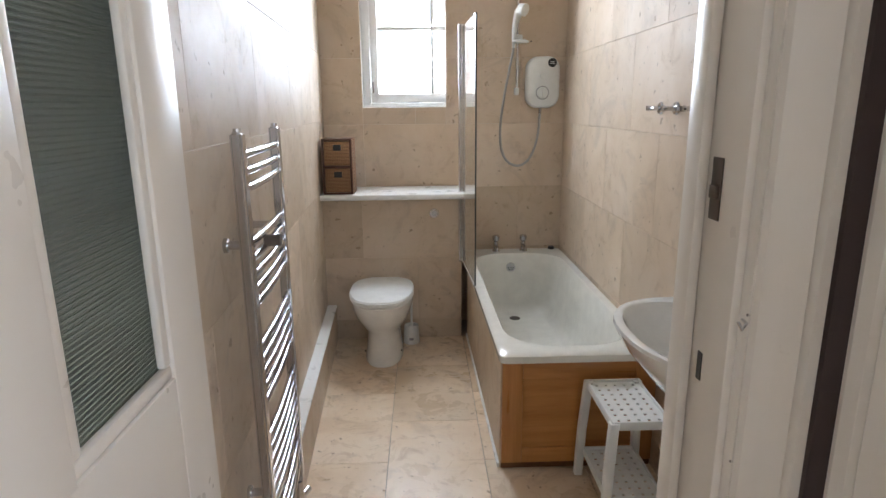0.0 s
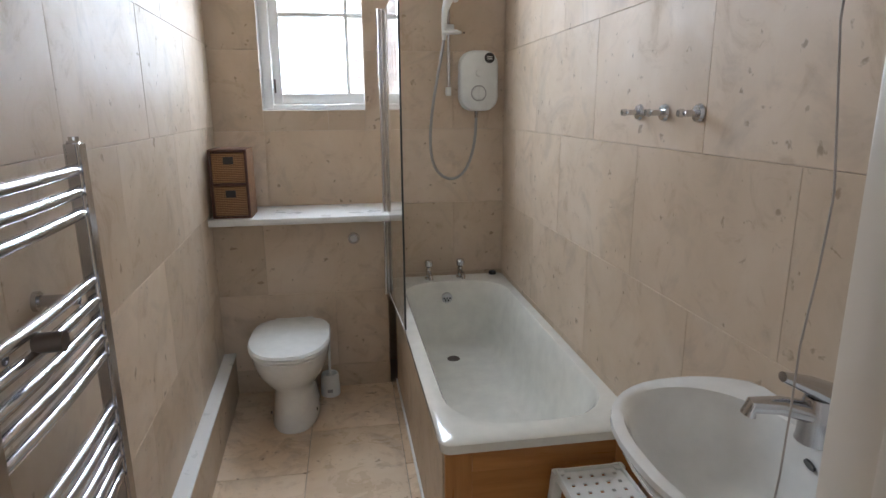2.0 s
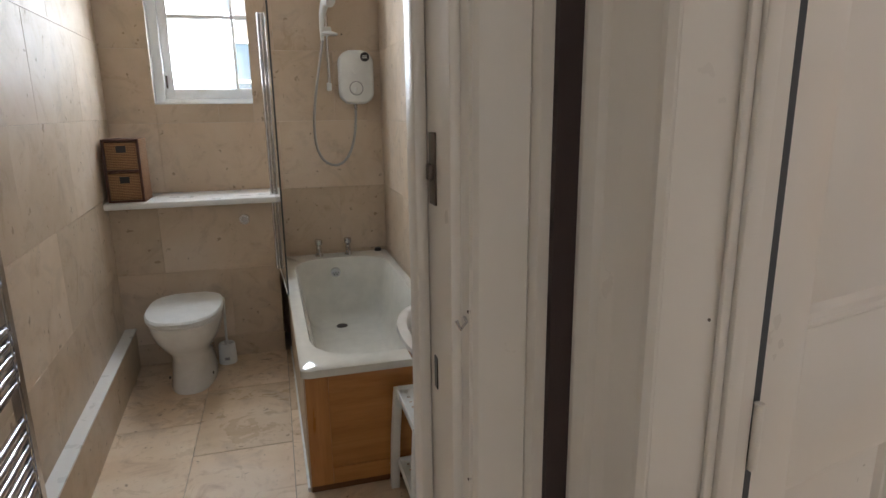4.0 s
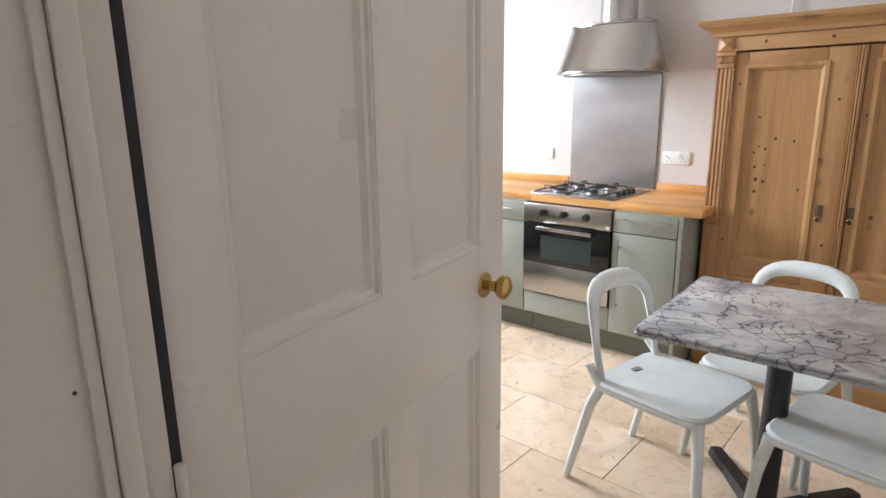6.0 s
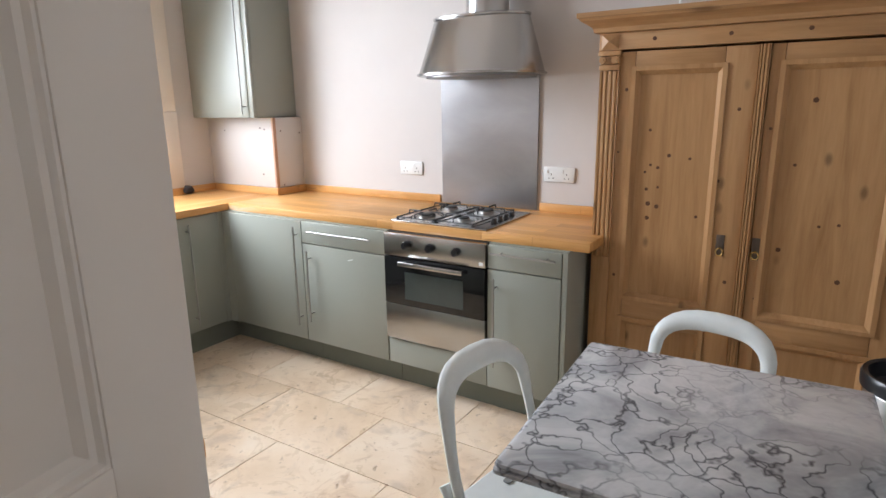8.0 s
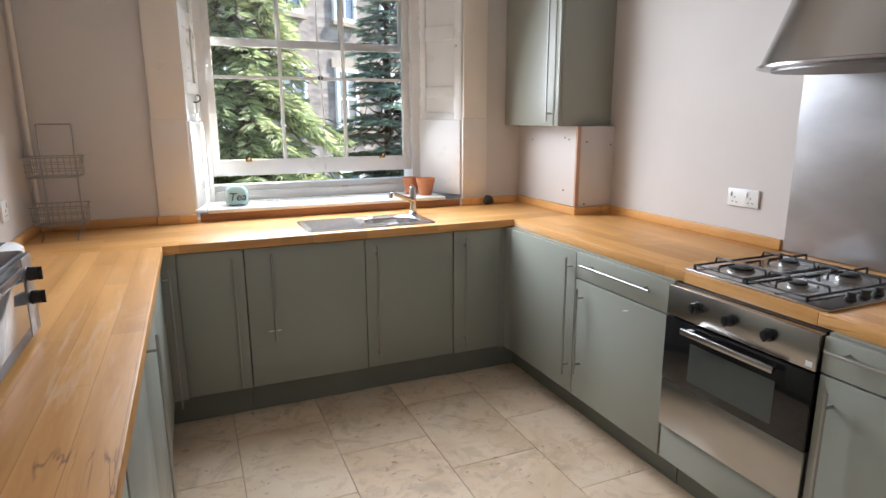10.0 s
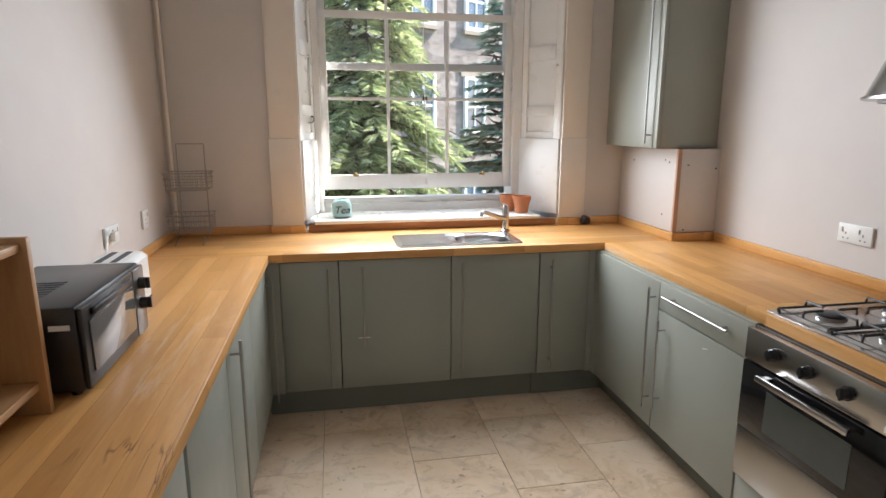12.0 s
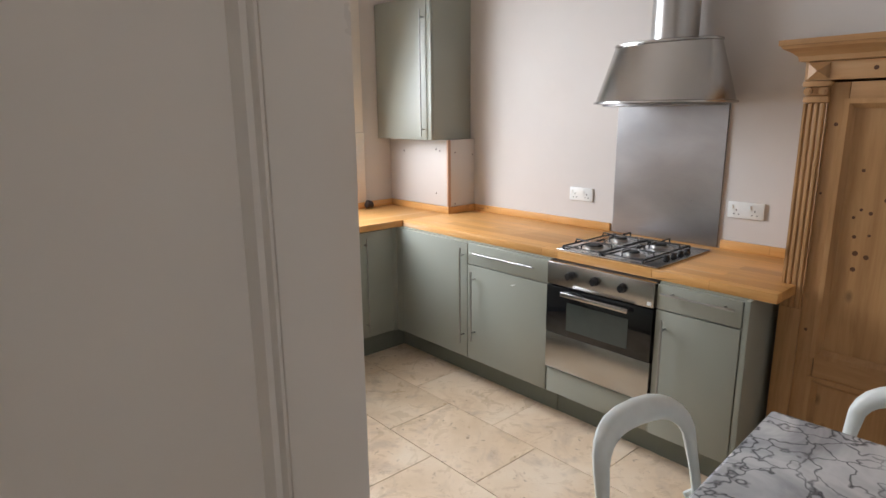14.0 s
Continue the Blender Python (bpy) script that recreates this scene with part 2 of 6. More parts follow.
def cube(*a, **k):
    return box(bmesh.new(), *a, **k)


def rod(bm, a, b, r, seg=12, r2=None):
    a, b = Vector(a), Vector(b)
    d = b - a
    m = Matrix.Translation((a + b) / 2) @ d.to_track_quat("Z", "Y").to_matrix().to_4x4()
    bmesh.ops.create_cone(bm, cap_ends=True, segments=seg, radius1=r, radius2=r if r2 is None else r2, depth=d.length, matrix=m)
    return bm


def sweep(bm, pts, r, seg=8, closed=False, flat=1.0, up=None):
    """A tube along points; r may be a list; flat squashes it across."""
    pts = [Vector(p) for p in pts]
    n = len(pts)
    rings, side = [], None
    for i, p in enumerate(pts):
        t = (pts[(i + 1) % n] - pts[i - 1]) if closed else (pts[min(i + 1, n - 1)] - pts[max(i - 1, 0)])
        t.normalize()
        if side is None:
            side = t.cross(Vector(up) if up else (Vector((0, 0, 1)) if abs(t.z) < 0.9 else Vector((0, 1, 0)))).normalized()
        side = (side - t * side.dot(t)).normalized()
        w = t.cross(side)
        rad = r[i] if isinstance(r, (list, tuple)) else r
        rings.append([bm.verts.new(p + rad * (math.cos(q) * side + flat * math.sin(q) * w)) for q in (2 * math.pi * k / seg for k in range(seg))])
    for i in range(n if closed else n - 1):
        a, b = rings[i], rings[(i + 1) % n]
        for k in range(seg):
            bm.faces.new((a[k], a[(k + 1) % seg], b[(k + 1) % seg], b[k]))
    if not closed:
        bm.faces.new(rings[0][::-1])
        bm.faces.new(rings[-1])
    bmesh.ops.recalc_face_normals(bm, faces=bm.faces)
    return bm


def lathe(bm, prof, c=(0, 0, 0), seg=32, sx=1.0, sy=1.0, cap=True):
    """Turns (radius, height) pairs about the upright through c."""
    c = Vector(c)
    rings = [[bm.verts.new(c + Vector((sx * r * math.cos(q), sy * r * math.sin(q), z))) for q in (2 * math.pi * k / seg for k in range(seg))] for r, z in prof]
    for a, b in zip(rings, rings[1:]):
        for k in range(seg):
            bm.faces.new((a[k], a[(k + 1) % seg], b[(k + 1) % seg], b[k]))
    if cap:
        bm.faces.new(rings[0][::-1])
        bm.faces.new(rings[-1])
    bmesh.ops.recalc_face_normals(bm, faces=bm.faces)
    return bm


def loft(bm, rings, cap=True):
    """Joins rings of the same number of points."""
    rs = [[bm.verts.new(p) for p in ring] for ring in rings]
    n = len(rs[0])
    for a, b in zip(rs, rs[1:]):
        for k in range(n):
            bm.faces.new((a[k], a[(k + 1) % n], b[(k + 1) % n], b[k]))
    if cap:
        bm.faces.new(rs[0][::-1])
        bm.faces.new(rs[-1])
    bmesh.ops.recalc_face_normals(bm, faces=bm.faces)
    return bm


def prism(bm, pts, axis, a, b):
    """A closed outline (in the two other axes) drawn out along an axis from a to b."""
    def at(p, v):
        return {"x": (v, p[0], p[1]), "y": (p[0], v, p[1]), "z": (p[0], p[1], v)}[axis]
    return loft(bm, [[at(p, a) for p in pts], [at(p, b) for p in pts]])


def smooth(me, angle=38):
    me.polygons.foreach_set("use_smooth", [True] * len(me.polygons))
    me.set_sharp_from_angle(angle=radians(angle))


def mesh(name, bm, material, soft=True):
    me = bpy.data.meshes.new(name)
    bm.to_mesh(me)
    bm.free()
    me.materials.append(material)
    if soft:
        smooth(me)
    return me


def solid(name, bm, material, label="", category="", kind="", group="", soft=True):
    return tagged(new(name, mesh(name, bm, material, soft)), label, category, group, kind)


def thing(name, base, label, category, group="", kind=""):
    e = new(name)
    e.empty_display_size = 0.1
    e.location = base
    return tagged(e, label, category, group, kind)


def base_of(ob):
    p = Vector((0, 0, 0))
    while ob is not None:
        p += ob.location
        ob = ob.parent if ob.type == "EMPTY" else None
    return p


def part(name, bm, material, parent, label="", soft=True):
    """One mesh under a thing or a part; the mesh is given in the world's own metres."""
    ob = new(name, mesh(name, bm, material, soft))
    ob.parent = parent
    root = parent if parent.parent is None else parent.parent
    if parent.parent is None:
        ob.matrix_parent_inverse = Matrix.Translation(-root.location)
    return tagged(ob, label)


# ---- the plan ----
KX0, KX1, KY0, KY1 = 1.90, 4.86, 0.44, 4.62     # kitchen
BX0, BX1, BY0, BY1 = 0.00, 1.56, 1.70, 4.62     # bathroom
H = 3.05

def wall(name, *boxes, material=WALL):
    bm = bmesh.new()
    for b in boxes:
        box(bm, *b)
    return solid(name, bm, material, kind="structure", soft=False)


# window wall: thick outer wall with both windows through it
OW = 5.32
wall("wall_north", (BX0 - 0.3, 0.26, BY1, 4.78, 0, H), (0.26, 0.79, BY1, 4.78, 0, 1.44), (0.26, 0.79, BY1, 4.78, 2.75, H), (0.79, 0.92, BY1, 4.66, 0, H), (0.92, 2.2, BY1, 4.78, 0, H), (2.2, 2.63, BY1, OW, 0, H),
     (2.63, 4.20, BY1, OW, 0, 0.90), (2.63, 4.20, BY1, OW, 2.90, H), (4.20, KX1 + 0.3, BY1, OW, 0, H))
wall("wall_east", (KX1, KX1 + 0.3, KY0 - 0.3, BY1, 0, H))
wall("wall_south", (1.44, KX1, KY0 - 0.3, KY0, 0, H))
wall("wall_party", (BX1, KX0, 1.70, BY1, 0, H), (BX1 - 0.009, KX0, 1.56, 1.70, 0, H), (1.429, BX1 - 0.0095, 1.56, 1.5995, 0, H))
bm = bmesh.new()
prism(bm, [(-0.30, 1.745), (0.1457, 1.745), (-0.002, BY1), (-0.30, BY1)], "z", 0, H)
solid("wall_bathroom_west", bm, GROUT, kind="structure", soft=False)
# bathroom front wall with its doorway, 0.29 to 1.07
wall("wall_bathroom_front", (-0.302, 0.215, 1.60, 1.74, 0, H), (1.12, BX1 - 0.01, 1.60, 1.74, 0, H), (0.215, 1.12, 1.60, 1.74, 2.06, H), material=HALLW)
# hall wall with the kitchen doorway, y 0.62 to 1.40, and an added, unseen lamp opening
wall("wall_hall_east", (1.30, 1.44, -1.6, -1.22, 0, H), (1.30, 1.44, -0.28, 0.59, 0, H), (1.30, 1.44, -1.22, -0.28, 0, 0.92), (1.30, 1.44, -1.22, -0.28, 2.32, H), (1.30, 1.428, 1.420, 1.60, 0, H), (1.30, 1.44, 0.59, 1.4195, 2.06, H), material=HALLW)
wall("wall_hall_south", (-0.9, 1.44, -1.75, -1.6, 0, H), material=HALLW)
wall("wall_hall_west", (-1.05, -0.9, -1.75, 1.70, 0, H), (-0.9, -0.303, 1.60, 1.70, 0, H), material=HALLW)
bm = cube(-1.3, 2.2, -1.9, 4.78, H, H + 0.2)
box(bm, 2.2, 5.4, -1.9, OW, H, H + 0.2)
solid("ceiling", bm, CEIL, kind="structure", soft=False)
solid("floor", cube(-1.3, 5.4, -1.9, OW, -0.2, -0.006), GROUT, kind="structure", soft=False)


# ======== kitchen ========
WT = 0.89      # top of the worktops
FX = 4.19      # front of the east units
FY = 4.02      # front of the sink units
LX = 2.465     # front of the west units


def bar_handle(parent, a, b, out, r=0.0052, label="brushed steel bar handle"):
    """A straight bar on two short posts; out is the way from the door to the bar."""
    a, b, out = Vector(a), Vector(b), Vector(out)
    d = (b - a).normalized()
    bm = rod(bmesh.new(), a + out, b + out, r, 10)
    for p in (a + d * 0.045, b - d * 0.045):
        rod(bm, p, p + out, r * 0.85, 8)
    return part("handle", bm, HANDLE, parent, label)


def unit(name, x0, x1, y0, y1, front, fronts, label, plinth=None, z1=0.85):
    """A base unit: carcass, plinth and its fronts. front is '-x', '-y' or '+x'; fronts are (kind, a, b, z0, z1, handle)."""
    t = thing(name, ((x0 + x1) / 2, (y0 + y1) / 2, 0), label, "kitchen cabinet", "kitchen base cabinets")
    g = 0.02
    body = {"-x": (x0 + g, x1, y0 + 0.001, y1 - 0.001), "-y": (x0 + 0.001, x1 - 0.001, y0 + g, y1), "+x": (x0, x1 - g, y0 + 0.001, y1 - 0.001)}[front]
    part("body", cube(*body, 0.15, z1), SAGE, t)
    pl = {"-x": (x0 + 0.11, x0 + 0.128, y0, y1), "-y": (x0, x1, y0 + 0.08, y0 + 0.098), "+x": (x1 - 0.098, x1 - 0.08, y0, y1)}[front]
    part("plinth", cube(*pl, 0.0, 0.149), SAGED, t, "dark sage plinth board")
    for kind, a, b, za, zb, h in fronts:
        e = 0.0018
        if front == "-x":
            bm = cube(x0, x0 + g - 0.002, a + e, b - e, za + e, zb - e, bev=0.0025)
        elif front == "-y":
            bm = cube(a + e, b - e, y0, y0 + g - 0.002, za + e, zb - e, bev=0.0025)
        else:
            bm = cube(x1 - g + 0.002, x1, a + e, b - e, za + e, zb - e, bev=0.0025)
        d = part(kind, bm, SAGE, t)
        if h:
            if kind == "drawer_front":
                zc = h[2]
                ends = {"-x": ((x0, h[0], zc), (x0, h[1], zc)), "-y": ((h[0], y0, zc), (h[1], y0, zc)), "+x": ((x1, h[0], zc), (x1, h[1], zc))}[front]
            else:
                ends = {"-x": ((x0, h[0], h[1]), (x0, h[0], h[2])), "-y": ((h[0], y0, h[1]), (h[0], y0, h[2])), "+x": ((x1, h[0], h[1]), (x1, h[0], h[2]))}[front]
            bar_handle(t, *ends, {"-x": (-0.034, 0, 0), "-y": (0, -0.034, 0), "+x": (0.034, 0, 0)}[front])
    return t


unit("base_cabinet", FX, KX1 - 0.01, 3.362, 4.0, "-x", [("cabinet_door", 3.362, 3.96, 0.155, 0.845, (3.39, 0.25, 0.815))],
     "sage green corner base cabinet with long bar handle")
unit("base_cabinet", FX, KX1 - 0.01, 2.787, 3.361, "-x", [("drawer_front", 2.787, 3.361, 0.724, 0.845, (2.86, 3.285, 0.798)), ("cabinet_door", 2.787, 3.361, 0.155, 0.722, (3.30, 0.285, 0.69))],
     "sage green base cabinet with drawer above door, scuffed")
unit("base_cabinet", FX, KX1 - 0.01, 1.862, 2.213, "-x", [("drawer_front", 1.862, 2.213, 0.735, 0.845, (1.88, 2.185, 0.812)), ("cabinet_door", 1.862, 2.213, 0.155, 0.733, (2.165, 0.28, 0.70))],
     "narrow sage green base cabinet with drawer beside the oven")
solid("end_panel", cube(FX + 0.004, KX1 - 0.01, 1.838, 1.861, 0.0, 0.85, bev=0.002), SAGE, "sage green end panel closing the cabinet run", "end panel")
unit("oven_housing", FX + 0.004, KX1 - 0.01, 2.215, 2.785, "-x", [("lower_panel", 2.215, 2.785, 0.155, 0.292, None)], "sage green oven housing unit with lower panel", z1=0.29)
unit("base_cabinet", 2.50, 2.815, FY, KY1 - 0.01, "-y", [("cabinet_door", 2.527, 2.815, 0.155, 0.845, (2.765, 0.18, 0.81))], "narrow sage green base cabinet by the west corner")
unit("base_cabinet", 2.816, 3.393, FY, KY1 - 0.01, "-y", [("cabinet_door", 2.816, 3.393, 0.155, 0.845, (2.935, 0.39, 0.815))], "wide sage green sink cabinet with scratched door")
unit("base_cabinet", 3.394, 3.877, FY + 0.006, KY1 - 0.01, "-y", [("cabinet_door", 3.394, 3.877, 0.155, 0.845, (3.45, 0.19, 0.81))], "sage green base cabinet under the steel sink")
unit("base_cabinet", 3.878, 4.205, FY, KY1 - 0.01, "-y", [("cabinet_door", 3.878, 4.16, 0.155, 0.845, (3.94, 0.20, 0.81))], "narrow sage green base cabinet by the east corner")
unit("base_cabinet", KX0 + 0.01, LX, 3.40, 4.0, "+x", [("cabinet_door", 3.40, 3.97, 0.155, 0.845, (3.93, 0.15, 0.80))], "sage green west corner cabinet with bar handle")
unit("base_cabinet", KX0 + 0.01, LX, 2.885, 3.399, "+x", [("cabinet_door", 2.885, 3.399, 0.155, 0.845, (2.95, 0.22, 0.845))], "sage green base cabinet with long upright handle")
unit("base_cabinet", KX0 + 0.01, LX, 2.372, 2.884, "+x", [("cabinet_door", 2.372, 2.884, 0.155, 0.845, None)], "plain sage green base cabinet under the worktop")
unit("base_cabinet", KX0 + 0.01, LX, 1.905, 2.348, "+x", [("cabinet_door", 1.905, 2.348, 0.155, 0.845, None)], "plain sage green base cabinet at the run's end")
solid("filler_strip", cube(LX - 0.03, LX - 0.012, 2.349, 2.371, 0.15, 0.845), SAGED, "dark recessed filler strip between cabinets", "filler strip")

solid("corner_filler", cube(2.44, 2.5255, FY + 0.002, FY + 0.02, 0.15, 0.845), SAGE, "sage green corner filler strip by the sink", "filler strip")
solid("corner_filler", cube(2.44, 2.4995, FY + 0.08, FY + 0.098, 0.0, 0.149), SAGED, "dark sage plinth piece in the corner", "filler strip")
bm = cube(4.1605, FX + 0.018, FY + 0.002, FY + 0.02, 0.15, 0.845)
box(bm, FX + 0.002, FX + 0.018, 3.961, FY + 0.0015, 0.15, 0.845)
solid("corner_filler", bm, SAGE, "sage green corner filler post", "filler strip", soft=False)
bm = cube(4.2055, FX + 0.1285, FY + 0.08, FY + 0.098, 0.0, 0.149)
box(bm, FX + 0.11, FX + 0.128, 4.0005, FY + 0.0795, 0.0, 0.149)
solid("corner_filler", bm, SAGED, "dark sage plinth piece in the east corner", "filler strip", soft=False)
solid("door_scratch", cube(2.905, 2.965, FY - 0.0012, FY + 0.001, 0.428, 0.432), WPLASTIC, "white scratch mark on the sink cabinet door", "scratch")
bm = sweep(bmesh.new(), [(FX - 0.0004, 3.035, 0.664), (FX - 0.0004, 3.018, 0.669), (FX - 0.0004, 3.000, 0.675)], [0.0008, 0.0022, 0.0008], 6)
solid("door_scratch", bm, WPLASTIC, "short white chip on the drawer cabinet door", "scratch")
# worktops, with cut-outs for the sink and the hob
SX0, SX1, SY0, SY1 = 3.12, 3.80, 4.06, 4.40
HX0, HX1, HY0, HY1 = 4.245, 4.745, 2.245, 2.785


def worktop(name, boxes, material, label):
    bm = bmesh.new()
    for b in boxes:
        box(bm, *b)
    bmesh.ops.remove_doubles(bm, verts=bm.verts, dist=0.0004)
    return solid(name, bm, material, label, "worktop", soft=False)


EW = 4.228
t = thing("worktop", (4.54, 2.9, 0.85), "golden oiled beech block worktop under the gas hob", "worktop")
part("slab", cube(EW, KX1 - 0.002, HY1 - 0.02, 3.998, 0.85, WT, bev=0.003), TOPY, t)
part("slab", cube(EW, HX0 + 0.02, HY0 + 0.02, HY1 - 0.0205, 0.85, WT), TOPY, t)
part("slab", cube(HX1 - 0.02, KX1 - 0.002, HY0 + 0.02, HY1 - 0.0205, 0.85, WT), TOPY, t)
part("slab", cube(EW, KX1 - 0.002, 1.76, HY0 + 0.0195, 0.85, WT, bev=0.003), TOPY, t)
t = thing("worktop", (3.3, 4.3, 0.85), "golden oiled beech block worktop round the sink", "worktop")
part("slab", cube(KX0 + 0.002, SX0 + 0.02, 4.0, KY1 - 0.002, 0.85, WT, bev=0.002), TOPX, t)
part("slab", cube(SX0 + 0.0205, SX1 - 0.02, 4.0, SY0 + 0.02, 0.85, WT), TOPX, t)
part("slab", cube(SX0 + 0.0205, SX1 - 0.02, SY1 - 0.02, KY1 - 0.002, 0.85, WT), TOPX, t)
part("slab", cube(SX1 - 0.0195, KX1 - 0.002, 4.0, KY1 - 0.002, 0.85, WT, bev=0.002), TOPX, t)
t = thing("worktop", (2.2, 2.9, 0.85), "worn golden beech block worktop with white stains", "worktop")
part("slab", cube(KX0 + 0.002, 2.482, 1.87, 3.998, 0.85, WT, bev=0.003), TOPY, t)

# wooden upstands
for n, (a, b, m) in enumerate([((1.902, 1.92, 1.87, 4.60), None, TOPY), ((1.921, 2.44, 4.602, 4.618), None, TOPX), ((4.40, 4.62, 4.602, 4.618), None, TOPX),
                               ((4.842, 4.858, 2.87, 3.955), None, TOPY), ((4.842, 4.858, 1.86, 2.245), None, TOPY)]):
    solid("upstand", cube(*a, WT, WT + 0.045, bev=0.003), m, "golden wooden upstand along the wall", "upstand")

# oven
t = thing("oven", (4.5, 2.5, 0.292), "built-in stainless steel oven with black glass door", "oven")
part("body", cube(FX + 0.02, KX1 - 0.05, 2.222, 2.778, 0.294, 0.848), BLACK, t)
part("control_panel", cube(FX - 0.012, FX + 0.019, 2.218, 2.783, 0.735, 0.846, bev=0.003), STEEL, t, "brushed steel control panel")
od = part("oven_door", cube(FX - 0.014, FX + 0.019, 2.218, 2.783, 0.488, 0.728, bev=0.003), BLACKG, t, "black glass oven door")
part("window_pane", cube(FX - 0.0155, FX - 0.0142, 2.33, 2.66, 0.52, 0.66), plain("oven_window", (0.05, 0.06, 0.055), 0.05), t, "grey oven window")
part("lower_door", cube(FX - 0.012, FX + 0.019, 2.218, 2.783, 0.300, 0.486, bev=0.003), STEEL, t, "brushed steel lower door skin")
bm = bmesh.new()
box(bm, FX - 0.056, FX - 0.042, 2.315, 2.675, 0.697, 0.718, bev=0.004)
box(bm, FX - 0.043, FX - 0.013, 2.325, 2.345, 0.702, 0.713)
box(bm, FX - 0.043, FX - 0.013, 2.645, 2.665, 0.702, 0.713)
part("handle", bm, STEEL, t, "flat steel oven handle")
for y in (2.645, 2.508, 2.365):
    bm = bmesh.new()
    rod(bm, (FX - 0.013, y, 0.796), (FX - 0.02, y, 0.796), 0.021, 20)
    rod(bm, (FX - 0.02, y, 0.796), (FX - 0.040, y, 0.796), 0.017, 20, 0.015)
    box(bm, FX - 0.043, FX - 0.02, y - 0.003, y + 0.003, 0.778, 0.814)
    part("knob", bm, BLACK, t, "black oven knob")
part("sticker", cube(FX - 0.0135, FX - 0.0122, 2.228, 2.248, 0.745, 0.760), WPLASTIC, t, "small white sticker")

# hob
t = thing("gas_hob", (4.495, 2.515, WT), "stainless steel four burner gas hob with black grates", "hob")
bm = bmesh.new()
box(bm, HX0, HX1, HY0, HY1, WT, WT + 0.008, bev=0.003)
part("top_plate", bm, STEEL, t)
for k, (bx, by, r) in enumerate([(4.375, 2.655, 0.046), (4.615, 2.655, 0.036), (4.375, 2.44, 0.032), (4.615, 2.44, 0.04)]):
    bm = bmesh.new()
    lathe(bm, [(r + 0.028, WT + 0.0082), (r + 0.014, WT + 0.012), (r, WT + 0.013), (r, WT + 0.022)], (bx, by, 0), 28)
    br = part("burner", bm, STEELZ, t, "steel gas burner ring")
    part("burner_cap", lathe(bmesh.new(), [(r - 0.004, WT + 0.0222), (r - 0.004, WT + 0.028), (r - 0.010, WT + 0.031)], (bx, by, 0), 28), IRON, t, "black burner cap")
for y0, y1 in ((2.555, 2.765), (2.335, 2.545)):
    bm = bmesh.new()
    z = WT + 0.038
    x0, x1 = 4.275, 4.715
    sweep(bm, [(x0, y0, WT + 0.018), (x1, y0, WT + 0.018), (x1, y1, WT + 0.018), (x0, y1, WT + 0.018)], 0.0042, 6, closed=True)
    ym = (y0 + y1) / 2
    for xc in (4.375, 4.615):
        for s in (-1, 1):
            sweep(bm, [(xc, ym + s * 0.105, WT + 0.018), (xc, ym + s * 0.100, z), (xc, ym + s * 0.03, z)], 0.0042, 6)
            sweep(bm, [(xc + s * 0.10, ym, WT + 0.018), (xc + s * 0.098, ym, z), (xc + s * 0.03, ym, z)], 0.0042, 6)
    for xx in (x0, x1):
        for yy in (y0, y1):
            rod(bm, (xx, yy, WT + 0.006), (xx, yy, WT + 0.018), 0.006, 8)
    part("grate", bm, IRON, t, "black wire pan grate")
for x in (4.40, 4.465, 4.53, 4.595):
    bm = bmesh.new()
    lathe(bm, [(0.016, WT + 0.0082), (0.017, WT + 0.013), (0.0135, WT + 0.016), (0.0125, WT + 0.030), (0.010, WT + 0.032)], (x, 2.288, 0), 20)
    part("knob", bm, BLACK, t, "black hob knob")

# splashback and hood
SPLASH, n, l, b = mat("splashback_steel", 0.26, 1.0, (0.46, 0.465, 0.475))
fine = noise_tex(n, l, coords(n, l, (160, 2, 160)), 1.0, 4)
wipe = noise_tex(n, l, coords(n, l, (1.0, 1.6, 3.0)), 2.0, 5, 0.6, 0.4)
l.new(ramp(n, l, wipe, [(0.30, (0.27,) * 3), (0.55, (0.31,) * 3), (0.75, (0.36,) * 3)]), b.inputs["Roughness"])
l.new(ramp(n, l, wipe, [(0.28, (0.33, 0.335, 0.345)), (0.72, (0.40, 0.40, 0.41))]), b.inputs["Base Color"])
bump(n, l, b, fine, 0.05, 0.0004)
bm = cube(4.846, 4.8585, 2.262, 2.855, WT + 0.004, 1.60)
solid("splashback", bm, SPLASH, "brushed stainless steel splashback behind the hob", "splashback")
t = thing("cooker_hood", (4.64, 2.43, 1.585), "conical brushed stainless steel extractor hood with flue", "cooker hood")


def hood_ring(yc, hw, x_front, z, n=40):
    """An outline round in front and flat at the wall."""
    out = []
    for k in range(n):
        q = 2 * math.pi * k / n
        c, s = math.cos(q), math.sin(q)
        x = 4.635 - (4.635 - x_front) * abs(c) ** 0.95 * (1 if c > 0 else -1)
        out.append((min(x, 4.857), yc + hw * (abs(s) ** 0.95) * (1 if s > 0 else -1), z))
    return out


rim = [(0.322, 4.372, 1.588), (0.333, 4.362, 1.591), (0.333, 4.362, 1.599), (0.322, 4.373, 1.602), (0.292, 4.435, 1.72), (0.255, 4.505, 1.856), (0.260, 4.500, 1.859), (0.260, 4.500, 1.867), (0.250, 4.511, 1.871)]
bm = loft(bmesh.new(), [hood_ring(2.488, hw, xf, z, 64) for hw, xf, z in rim])
part("canopy", bm, STEEL, t, "tapered steel canopy")
bm = loft(bmesh.new(), [hood_ring(2.488, 0.29, 4.41, 1.5875), hood_ring(2.488, 0.29, 4.41, 1.580)])
